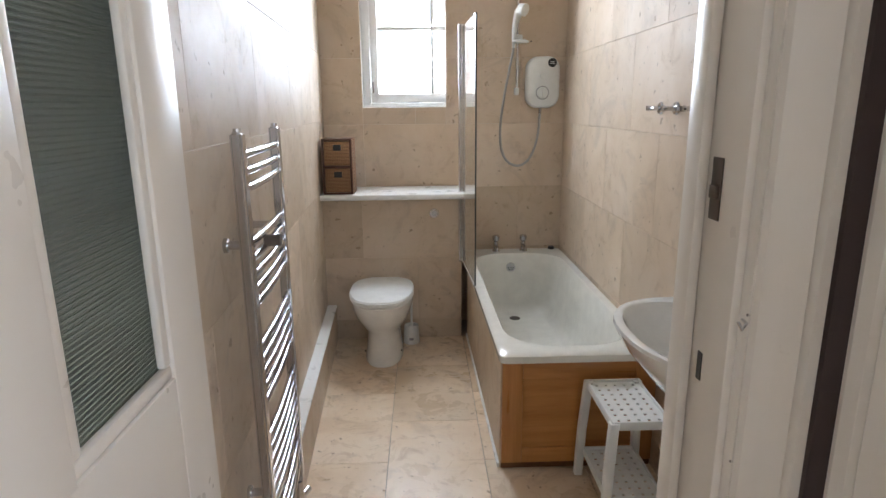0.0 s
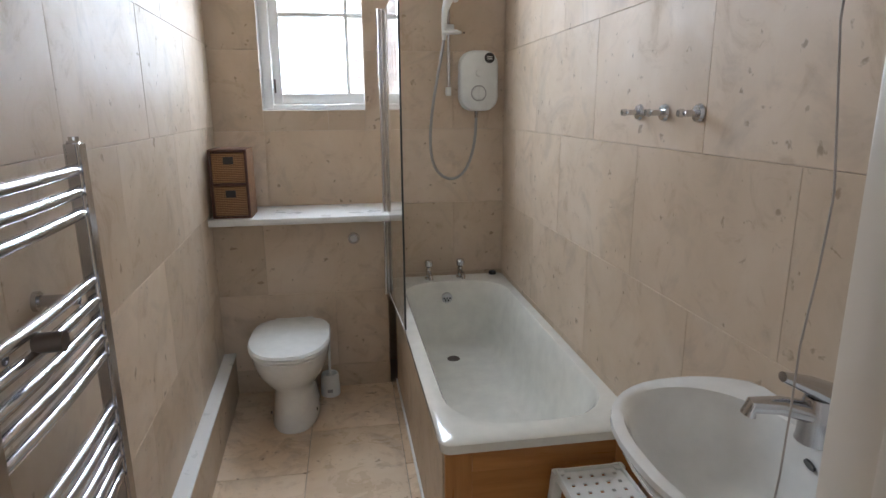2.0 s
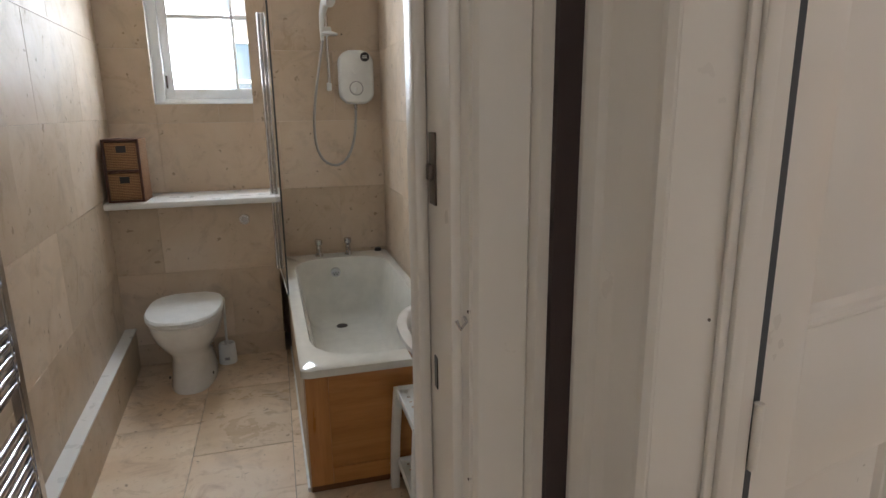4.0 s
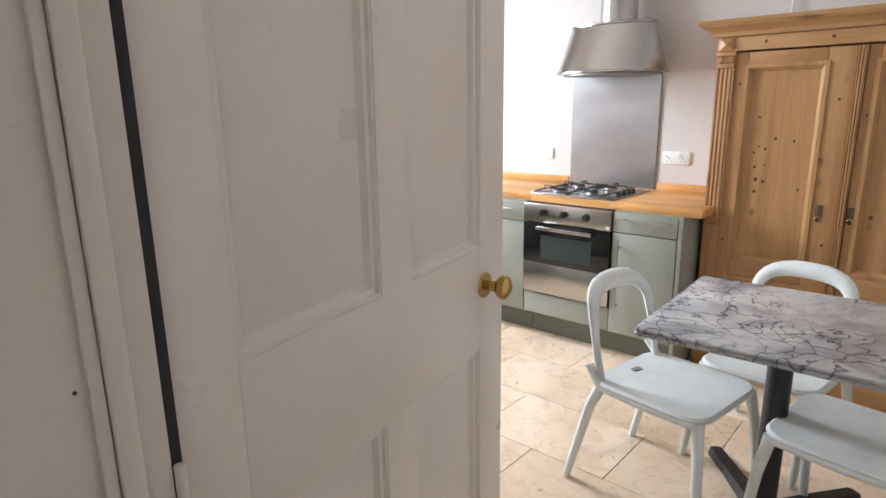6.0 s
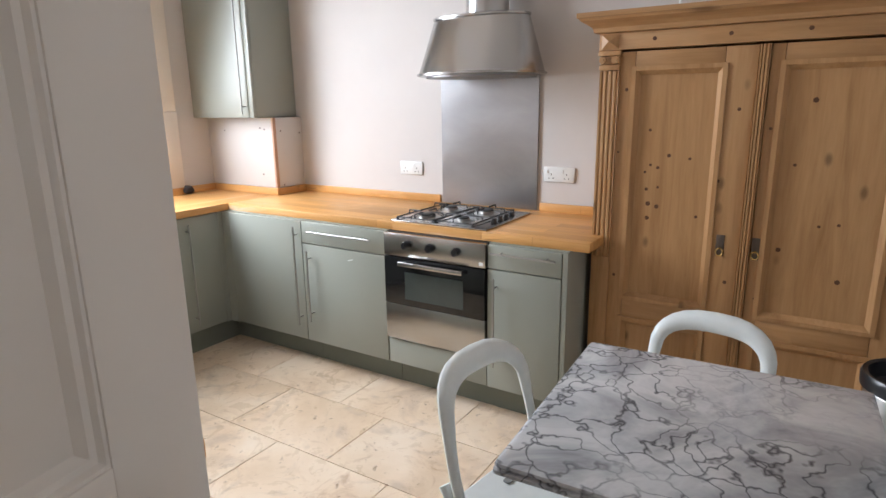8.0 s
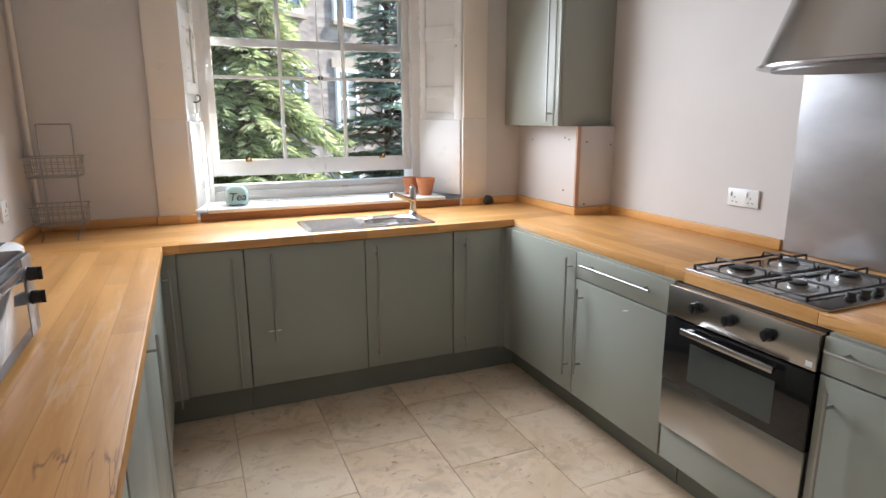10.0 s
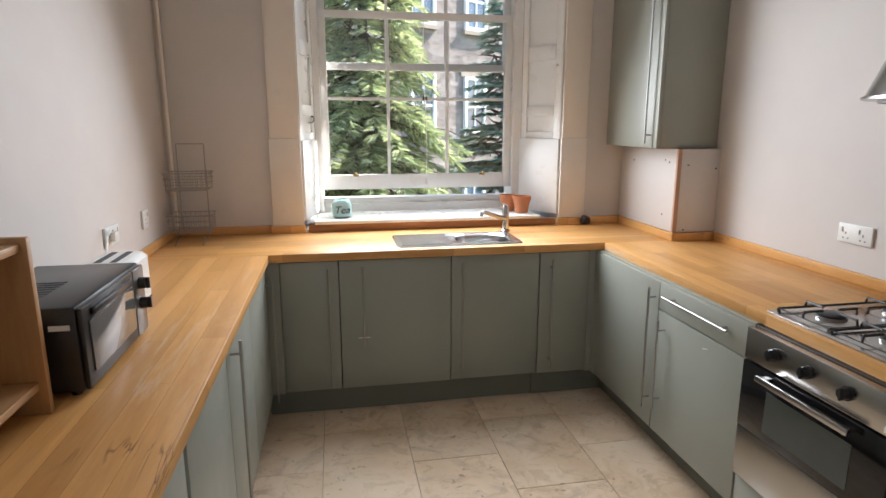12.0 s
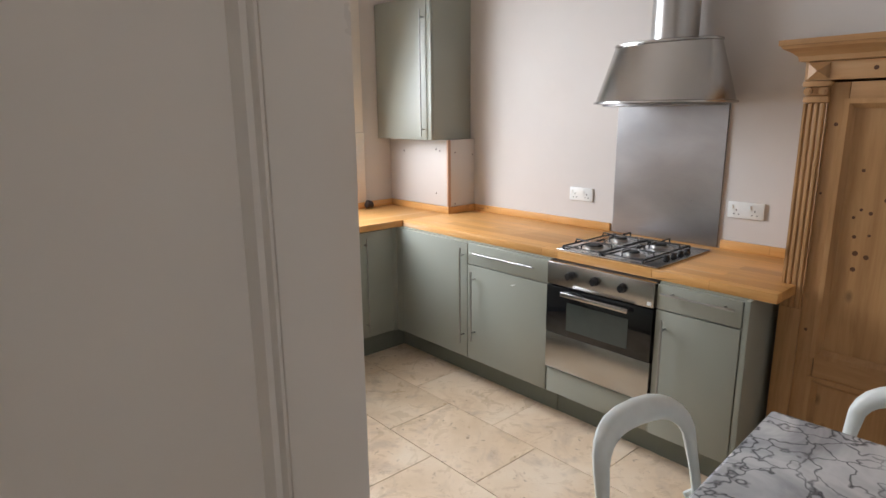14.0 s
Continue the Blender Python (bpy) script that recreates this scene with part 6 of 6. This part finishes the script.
part("cord", sweep(bmesh.new(), [(1.30, 2.03, H - 0.001)] + pts, 0.0016, 6), plain("cord_fibre", (0.45, 0.40, 0.36), 0.8), t)

# toilet
t = thing("toilet", (0.385, 4.0, 0), "white ceramic back to wall toilet, lid closed", "toilet")
tx = 0.388


def pan_ring(w, yb, yf, z, n=40, pw=0.8):
    out = []
    for k in range(n):
        q = 2 * math.pi * k / n
        c, s = math.cos(q), math.sin(q)
        ym = yf + (yb - yf) * 0.52
        y = ym + ((yb - ym) * (abs(s) ** 0.55) if s > 0 else -(ym - yf) * abs(s) ** 0.95)
        out.append((tx + w * (abs(c) ** pw) * (1 if c > 0 else -1), y, z))
    return out


rings = [pan_ring(0.112, 4.318, 3.862, 0.0), pan_ring(0.113, 4.318, 3.860, 0.012), pan_ring(0.106, 4.318, 3.875, 0.05), pan_ring(0.100, 4.318, 3.888, 0.16), pan_ring(0.108, 4.318, 3.872, 0.20), pan_ring(0.138, 4.318, 3.820, 0.245), pan_ring(0.162, 4.318, 3.777, 0.295),
         pan_ring(0.175, 4.318, 3.752, 0.345), pan_ring(0.180, 4.318, 3.742, 0.385), pan_ring(0.175, 4.318, 3.75, 0.395)]
part("pan", loft(bmesh.new(), rings), CERAMIC, t)
part("seat", loft(bmesh.new(), [pan_ring(0.176, 4.24, 3.745, 0.3955), pan_ring(0.183, 4.245, 3.735, 0.402), pan_ring(0.180, 4.24, 3.74, 0.411)]), WPLASTIC, t, "white plastic seat")
part("lid", loft(bmesh.new(), [pan_ring(0.180, 4.242, 3.738, 0.4125), pan_ring(0.184, 4.246, 3.732, 0.418), pan_ring(0.178, 4.24, 3.742, 0.429), pan_ring(0.13, 4.18, 3.81, 0.434), pan_ring(0.05, 4.08, 3.92, 0.436)]), WPLASTIC, t, "white closed lid")
for s in (-1, 1):
    part("hinge", rod(bmesh.new(), (tx + s * 0.07 - 0.018, 4.255, 0.412), (tx + s * 0.07 + 0.018, 4.255, 0.412), 0.012, 12), WPLASTIC, t)
    part("bolt_cap", rod(bmesh.new(), (tx + s * 0.103, 3.98, 0.055), (tx + s * 0.109, 3.98, 0.055), 0.007, 10), BLACK, t)
t = thing("flush_button", (0.70, 4.312, 0.805), "round chrome flush button on the boxing", "flush button")
bm = rod(bmesh.new(), (0.70, 4.3135, 0.807), (0.70, 4.306, 0.807), 0.030, 28, 0.027)
part("ring", bm, CHROME, t)
part("button", rod(bmesh.new(), (0.70, 4.3062, 0.807), (0.70, 4.303, 0.807), 0.017, 24), STEELZ, t)
t = thing("toilet_brush", (0.545, 4.225, 0), "white toilet brush in a round holder", "toilet brush")
part("holder", lathe(bmesh.new(), [(0.048, 0.0), (0.05, 0.006), (0.045, 0.11), (0.040, 0.118), (0.034, 0.116), (0.03, 0.08)], (0.548, 4.235, 0), 28), WPLASTIC, t)
part("handle", rod(bmesh.new(), (0.548, 4.235, 0.07), (0.553, 4.235, 0.385), 0.006, 10, 0.008), WPLASTIC, t)
part("print", cube(0.535, 0.561, 4.1835, 4.1875, 0.03, 0.045), plain("grey_print2", (0.35, 0.35, 0.36), 0.5), t)

# wicker drawers on the shelf
WICK, n, l, b = mat("wicker", 0.6)
v = coords(n, l, (1, 1, 1))
wa = n.new("ShaderNodeTexWave")
wa.bands_direction = "Z"
wa.inputs["Scale"].default_value, wa.inputs["Distortion"].default_value = 38.0, 1.5
l.new(v, wa.inputs["Vector"])
wb = n.new("ShaderNodeTexWave")
wb.bands_direction = "X"
wb.inputs["Scale"].default_value, wb.inputs["Distortion"].default_value = 30.0, 1.5
l.new(v, wb.inputs["Vector"])
wm = mixc(n, l, 0.5, wa.outputs["Color"], wb.outputs["Color"], "MULTIPLY")
l.new(ramp(n, l, wm, [(0.1, (0.16, 0.07, 0.03)), (0.4, (0.36, 0.19, 0.085)), (0.9, (0.52, 0.31, 0.15))]), b.inputs["Base Color"])
bump(n, l, b, wm, 0.8, 0.004)
DWOOD = timber("drawer_box_wood", (0.05, 0.018, 0.010), (0.085, 0.030, 0.016), (0.13, 0.05, 0.025), "z", 0.4)
t = thing("wicker_drawers", (0.14, 4.33, 0.94), "small wooden chest with two wicker drawers", "drawer box")
bx0, bx1, by0, by1, bz = 0.045, 0.222, 4.245, 4.43, 0.941
part("side", cube(bx0, bx0 + 0.010, by0 + 0.004, by1, bz, bz + 0.325, bev=0.001), WICK, t, "woven wicker side")
part("side", cube(bx1 - 0.010, bx1, by0 + 0.004, by1, bz, bz + 0.325, bev=0.001), WICK, t, "woven wicker side")
for z in (0.0, 0.157, 0.315):
    part("board", cube(bx0 + 0.0105, bx1 - 0.0105, by0, by1 - 0.001, bz + z, bz + z + 0.010, bev=0.001), DWOOD, t)
for x in (bx0 + 0.002, bx1 - 0.014):
    part("frame_post", cube(x, x + 0.012, by0 - 0.004, by0 + 0.0035, bz + 0.001, bz + 0.324, bev=0.001), DWOOD, t, "dark stained frame")
for z in (0.012, 0.169):
    d = part("drawer", cube(bx0 + 0.014, bx1 - 0.014, by0 + 0.004, by1 - 0.01, bz + z, bz + z + 0.140, bev=0.005), WICK, t, "woven wicker drawer")
    part("grip", cube(0.112, 0.158, by0 + 0.0015, by0 + 0.0038, bz + z + 0.088, bz + z + 0.122, bev=0.002), BLACK, t, "dark grip hole")

# towel rail
t = thing("towel_radiator", (0.21, 2.33, 0.2), "chrome ladder towel radiator on the wall", "towel radiator")
off = 0.088
def wr(u, o, z):
    return west(u, o, z)
for u in (2.105, 2.545):
    bm = bmesh.new()
    a = wr(u, off, 0)
    loft(bm, [[a + wdir * sx + wnrm * sy + Vector((0, 0, z)) for sx, sy in ((-0.021, -0.014), (0.021, -0.014), (0.021, 0.014), (-0.021, 0.014))] for z in (0.20, 1.395)])
    bmesh.ops.bevel(bm, geom=bm.edges[:], offset=0.006, segments=3, affect="EDGES")
    part("post", bm, CHROME, t)
    part("post_cap", rod(bmesh.new(), a + Vector((0, 0, 1.3952)), a + Vector((0, 0, 1.402)), 0.009, 14), CHROME, t)
bars = [1.342, 1.302, 1.262, 1.13, 1.09, 1.05, 1.012, 0.975, 0.86, 0.822, 0.784, 0.746, 0.708, 0.60, 0.562, 0.524, 0.486, 0.448, 0.41, 0.34, 0.302, 0.264]
for z in bars:
    pts = [wr(2.12 + 0.41 * k / 6, off + 0.006 * math.sin(math.pi * k / 6), z) for k in range(7)]
    part("bar", sweep(bmesh.new(), pts, 0.011, 12), CHROME, t)
for u in (2.20, 2.475):
    for z in (1.11, 0.40):
        bm = rod(bmesh.new(), wr(u, 0.009, z), wr(u, off - 0.005, z), 0.011, 14)
        rod(bm, wr(u, 0.009, z), wr(u, 0.018, z), 0.019, 18)
        part("wall_bracket", bm, CHROME, t)
bm = rod(bmesh.new(), wr(2.26, off + 0.008, 1.108), wr(2.26, off + 0.05, 1.108), 0.016, 18)
part("clamp_screw", bm, DARKMETAL, t)
bm = sweep(bmesh.new(), [wr(2.53, off, 0.20), wr(2.53, off, 0.13), wr(2.53, off + 0.01, 0.10)], [0.012, 0.014, 0.012], 12)
rod(bm, wr(2.53, off, 0.135), wr(2.58, off + 0.02, 0.135), 0.013, 14)
part("valve", bm, CHROME, t)
part("pipe", rod(bmesh.new(), wr(2.53, off, 0.0), wr(2.53, off, 0.10), 0.0075, 10), BRASS, t)

# bathroom window
t = thing("window_2", (0.53, 4.72, 1.44), "white painted bathroom window with obscure glass", "window", kind="structure")
fy = 4.70
part("frame", bmesh_frame(0.262, 0.90, 1.442, 2.748, fy, 0.07, 0.05, 0.028, 0.05), WINP, t)
part("sash", bmesh_frame(0.314, 0.86, 1.4715, 2.696, fy + 0.012, 0.04, 0.045, 0.055, 0.05), WINP, t)
part("glazing_bar", cube(0.36, 0.80, fy - 0.004, fy + 0.022, 1.915, 1.935, bev=0.003), WINP, t)
part("glazing_bar", cube(0.36, 0.80, fy - 0.004, fy + 0.022, 2.37, 2.39, bev=0.003), WINP, t)
part("glazing_bar", cube(0.698, 0.716, fy - 0.0042, fy + 0.0222, 1.527, 2.645, bev=0.003), WINP, t)
for z0, z1 in ((1.527, 1.914), (1.936, 2.369), (2.391, 2.645)):
    for x0, x1, mm in ((0.359, 0.6975, FROST), (0.7165, 0.815, GLASS)):
        p = part("pane", cube(x0, x1, fy + 0.008, fy + 0.012, z0, z1), mm, t, soft=False)
        p.visible_shadow = mm is FROST
part("stay", cube(0.322, 0.330, fy - 0.030, fy - 0.009, 1.53, 1.60, bev=0.002), DARKMETAL, t)
part("catch", sweep(bmesh.new(), [(0.50, fy - 0.008, 1.53), (0.50, fy - 0.02, 1.545), (0.505, fy - 0.02, 1.565)], 0.004, 8), WINP, t)
part("sill", cube(0.255, 0.795, BY1 - 0.004, fy - 0.036, 1.4415, 1.452, bev=0.002), WINP, t)


# ======== outside ========
GRASS = painted("garden_ground", (0.07, 0.10, 0.035), 0.95, 0.3, 40, 0.5)
solid("ground", cube(-300, 300, OW + 0.01, 600, -3.2, -3.0), GRASS, kind="structure", soft=False)
BRICK, n, l, b = mat("rubble_stone", 0.9)
v = coords(n, l)
br = n.new("ShaderNodeTexVoronoi")
br.feature, br.inputs["Scale"].default_value = "F1", 3.4
l.new(coords(n, l, (1.0, 1.0, 2.0)), br.inputs["Vector"])
big = noise_tex(n, l, v, 5.0, 5)
cst = ramp(n, l, br.outputs["Color"], [(0.1, (0.16, 0.13, 0.115)), (0.5, (0.26, 0.215, 0.19)), (0.9, (0.40, 0.35, 0.31))])
l.new(mixc(n, l, 0.35, cst, ramp(n, l, big, [(0.3, (0.17, 0.14, 0.12)), (0.7, (0.34, 0.29, 0.26))])), b.inputs["Base Color"])
bump(n, l, b, br.outputs["Distance"], 0.5, 0.03)
SLATE = painted("roof_slate", (0.10, 0.10, 0.115), 0.7, 0.2)
PANEB = plain("far_window_glass", (0.10, 0.14, 0.20), 0.06, 0.6)
t = thing("stone_house", (4.0, 19, -3.0), "brown rubble stone tenement with white sash windows", "building")
YH = 16.0
bm = cube(-8, 26, YH, YH + 9, -3.0, 9.2)
part("wall", bm, BRICK, t, soft=False)
bm = prism(bmesh.new(), [(YH - 0.4, 9.21), (YH + 9.4, 9.21), (YH + 4.5, 12.6)], "x", -8.4, 26.4)
part("roof", bm, SLATE, t, soft=False)
part("gutter", rod(bmesh.new(), (-8.2, YH - 0.42, 9.15), (26.2, YH - 0.42, 9.15), 0.07, 10), SLATE, t)
for xw in (-4.4, -2.5, -0.6, 1.3, 3.2, 5.1, 7.0, 8.9, 10.8, 12.7, 14.6, 16.5):
    for zw in (-1.45, 1.2, 3.85, 6.5):
        w = part("window", bmesh_frame(xw - 0.42, xw + 0.42, zw, zw + 1.5, YH - 0.03, 0.10, 0.09, 0.10, 0.09), WINP, t)
        part("pane", cube(xw - 0.34, xw + 0.34, YH - 0.03, YH - 0.015, zw + 0.09, zw + 1.42), PANEB, t)
        part("bar", cube(xw - 0.34, xw + 0.34, YH - 0.06, YH - 0.031, zw + 0.71, zw + 0.77), WINP, t)
        part("bar", cube(xw - 0.02, xw + 0.02, YH - 0.058, YH - 0.032, zw + 0.09, zw + 1.42), WINP, t)
        part("lintel", cube(xw - 0.55, xw + 0.55, YH - 0.05, YH - 0.001, zw + 1.51, zw + 1.72), plain("pale_lintel", (0.34, 0.28, 0.22), 0.9) if (xw, zw) == (-4.4, -1.45) else bpy.data.materials["pale_lintel"], t)
        part("sill", cube(xw - 0.5, xw + 0.5, YH - 0.12, YH - 0.001, zw - 0.10, zw - 0.005), bpy.data.materials["pale_lintel"], t)

t.matrix_basis = pose(4.0, 19, -3.0, 0, 0, 34)


def needle_mat(name, lo, mid, hi):
    m, n, l, b = mat(name, 0.6)
    geo = n.new("ShaderNodeNewGeometry")
    l.new(ramp(n, l, geo.outputs["Random Per Island"], [(0.0, lo), (0.5, mid), (1.0, hi)]), b.inputs["Base Color"])
    col = b.inputs["Base Color"].links[0].from_socket
    tr = n.new("ShaderNodeBsdfTranslucent")
    l.new(col, tr.inputs[0])
    mx = n.new("ShaderNodeMixShader")
    mx.inputs[0].default_value = 0.5
    l.new(b.outputs[0], mx.inputs[1])
    l.new(tr.outputs[0], mx.inputs[2])
    l.new(mx.outputs[0], n["Material Output"].inputs[0])
    return m


N1 = needle_mat("yellow_green_needles", (0.16, 0.22, 0.11), (0.36, 0.42, 0.20), (0.62, 0.64, 0.34))
N2 = needle_mat("blue_green_needles", (0.10, 0.16, 0.12), (0.22, 0.31, 0.24), (0.40, 0.48, 0.37))
BARK = painted("bark", (0.10, 0.07, 0.05), 0.9, 0.3, 30, 0.6)


def conifer(x, y, z0, top, radius, material, label, seed, droop, count):
    rnd = random.Random(seed)
    t = thing("conifer_tree", (x, y, z0), label, "tree", "trees outside the window")
    part("trunk", rod(bmesh.new(), (x, y, z0), (x, y, top - 0.2), 0.16, 12, 0.02), BARK, t)
    limbs = bmesh.new()
    verts, faces = [], []

    def sprig(p, d, L, w):
        """A flat leafy tuft: a few narrow blades fanned about d."""
        side = d.cross(Vector((rnd.uniform(-0.4, 0.4), rnd.uniform(-0.4, 0.4), 1))).normalized()
        up = side.cross(d)
        for k in range(7):
            f = (k - 3) / 3
            tip = p + d * L * (1 - 0.35 * abs(f)) + side * f * w + up * rnd.uniform(-0.03, 0.03)
            b0 = p + d * L * 0.12 * abs(f) + side * f * w * 0.25
            ww = side * (w * 0.12) * (1 - 0.3 * abs(f)) + up * rnd.uniform(-0.012, 0.012)
            i = len(verts)
            m_ = b0.lerp(tip, 0.5) + Vector((0, 0, 0.01))
            verts.extend((b0, m_ + ww, tip, m_ - ww))
            faces.append((i, i + 1, i + 2, i + 3))
    layers = int((top - z0) / 0.24)
    for k in range(layers):
        u = (k + 0.5) / layers
        z = z0 + 0.4 + (top - z0 - 0.5) * u
        R = radius * (1 - u) ** 0.75 * rnd.uniform(0.72, 1.12) + 0.15
        for j in range(count):
            q = 2 * math.pi * (j + rnd.random()) / count
            L = R * rnd.uniform(0.7, 1.12)
            d = Vector((math.cos(q), math.sin(q), 0))
            pts = [Vector((x, y, z + rnd.uniform(-0.12, 0.12))) + d * L * s + Vector((0, 0, -droop * L * s * s + 0.16 * L * s)) for s in (0, 0.3, 0.6, 0.85, 1.0)]
            if d.y < 0.45:
                sweep(limbs, pts, [0.022, 0.017, 0.012, 0.008, 0.003], 4)
                step = 0.055
                m = max(3, int(L / step))
                for i in range(2, m + 1):
                    s = i / m
                    seg = min(3, int(s * 4 * 0.999))
                    p = pts[0] + d * L * s + Vector((0, 0, -droop * L * s * s + 0.16 * L * s))
                    p.z += pts[0].z * 0
                    lat = Vector((-d.y, d.x, 0))
                    for sd in (-1, 1):
                        dd = (d * 0.7 + lat * sd * rnd.uniform(0.5, 1.1) + Vector((0, 0, rnd.uniform(-0.9, -0.1) * droop * 1.6))).normalized()
                        sprig(p, dd, rnd.uniform(0.15, 0.30), rnd.uniform(0.06, 0.11))
    part("branches", limbs, BARK, t)
    me = bpy.data.meshes.new("crown")
    me.from_pydata([tuple(v) for v in verts], [], faces)
    me.materials.append(material)
    ob = new("crown", me)
    ob.parent = t
    ob.matrix_parent_inverse = Matrix.Translation(-t.location)
    return t


conifer(3.25, 9.4, -3.0, 5.6, 1.75, N1, "tall yellow green spruce with drooping sprays", 3, 0.5, 17)
conifer(5.45, 10.0, -3.0, 3.5, 1.15, N2, "slender blue green fir before the stone house", 8, 0.2, 16)


# ======== stone tiles, piece by piece ========
TILE_MESH = {}


def tile_mesh(w, h, d, material):
    key = (round(w, 3), round(h, 3), d, material.name)
    if key not in TILE_MESH:
        e = 0.0010
        bm = loft(bmesh.new(), [[(0, 0, 0), (w, 0, 0), (w, h, 0), (0, h, 0)], [(0, 0, d - e), (w, 0, d - e), (w, h, d - e), (0, h, d - e)],
                                [(e, e, d), (w - e, e, d), (w - e, h - e, d), (e, h - e, d)]])
        TILE_MESH[key] = mesh("tile", bm, material, False)
    return TILE_MESH[key]


def lay(parent, frame_m, u0, u1, v0, v1, tw, th, ustart, vstart, material, stagger=0.5, by_column=False, d=0.008, gap=0.0011, holes=(), skip=None):
    """Tiles over u0..u1 by v0..v1 in the plane frame_m; courses run along u, or along v by_column. holes are left open."""
    rows = range(int(math.floor((v0 - vstart) / th)) - 1, int(math.ceil((v1 - vstart) / th)) + 1)
    made = 0
    for r in rows:
        a0, a1 = vstart + r * th, vstart + (r + 1) * th
        shift = (stagger * tw) if r % 2 else 0.0
        for c in range(int(math.floor((u0 - ustart) / tw)) - 2, int(math.ceil((u1 - ustart) / tw)) + 2):
            b0, b1 = ustart + shift + c * tw, ustart + shift + (c + 1) * tw
            rects = [(max(b0, u0), min(b1, u1), max(a0, v0), min(a1, v1))]
            for hx0, hx1, hy0, hy1 in holes:
                out = []
                for x0, x1, y0, y1 in rects:
                    if x1 <= hx0 or x0 >= hx1 or y1 <= hy0 or y0 >= hy1:
                        out.append((x0, x1, y0, y1))
                        continue
                    out += [(x0, hx0, y0, y1), (hx1, x1, y0, y1), (max(x0, hx0), min(x1, hx1), y0, hy0), (max(x0, hx0), min(x1, hx1), hy1, y1)]
                rects = out
            for x0, x1, y0, y1 in rects:
                if x1 - x0 < 0.015 or y1 - y0 < 0.015:
                    continue
                w, h = x1 - x0 - gap, y1 - y0 - gap
                o = new("tile", tile_mesh(w, h, d, material))
                o.parent = parent
                o.matrix_basis = frame_m @ Matrix.Translation((x0 + gap / 2, y0 + gap / 2, random.uniform(-0.0004, 0.0004)))
                made += 1
    return made


random.seed(21)
floor_ob = bpy.data.objects["floor"]
# floors: long sides along y; the frame swaps the axes


def mirrored_floor(x0, x1, y0, y1, xs, ys, alt):
    """Columns 0.405 wide with joints at xs; each column's joints start at ys, every other one half a tile on."""
    k0 = int(math.floor((x0 - xs) / 0.405)) - 1
    for k in range(k0, k0 + 14):
        a, b = xs + 0.405 * k, xs + 0.405 * (k + 1)
        a2, b2 = max(a, x0), min(b, x1)
        if b2 - a2 < 0.02:
            continue
        start = ys + (alt if k % 2 else 0.0)
        for c in range(-12, 12):
            p, q = start + 0.61 * c, start + 0.61 * (c + 1)
            p2, q2 = max(p, y0), min(q, y1)
            if q2 - p2 < 0.02:
                continue
            o = new("tile", tile_mesh(b2 - a2 - 0.003, q2 - p2 - 0.003, 0.010, TILEF))
            o.parent = floor_ob
            o.matrix_basis = Matrix.Translation((a2 + 0.0015, p2 + 0.0015, -0.0100 + random.uniform(-0.0003, 0.0003)))


mirrored_floor(1.45, KX1 - 0.01, KY0 + 0.01, 4.14, 2.715, 3.237, 0.285)
mirrored_floor(0.03, 1.55, 1.62, 4.32, 0.47, 3.263, 0.284)

def plane(origin, udir, nrm):
    u, n_ = Vector(udir), Vector(nrm)
    v = Vector((0, 0, 1))
    return Matrix(((u.x, v.x, n_.x, origin[0]), (u.y, v.y, n_.y, origin[1]), (u.z, v.z, n_.z, origin[2]), (0, 0, 0, 1)))


lay(bpy.data.objects["wall_party"], plane((BX1, 0, 0), (0, 1, 0), (-1, 0, 0)), 1.70, BY1, 0, H, 0.67, 0.405, 3.03, 0.93, TILEW)
lay(bpy.data.objects["wall_north"], plane((0, BY1, 0), (1, 0, 0), (0, -1, 0)), 0.0, BX1 - 0.009, 0, H, 0.67, 0.405, 0.26, 0.93, TILEW, holes=[(0.26, 0.79, 1.44, 2.75)])
lay(bpy.data.objects["wc_boxing"], plane((0, 4.322, 0), (1, 0, 0), (0, -1, 0)), 0.012, 0.868, 0, 0.905, 0.67, 0.405, 0.26, 0.53, TILEW)
lay(bpy.data.objects["wall_bathroom_west"], plane((WL0.x, WL0.y, 0), wdir, wnrm), 0.0, (WL1 - WL0).length - 0.01, 0, H, 0.67, 0.405, 0.68, 0.955, TILEW)
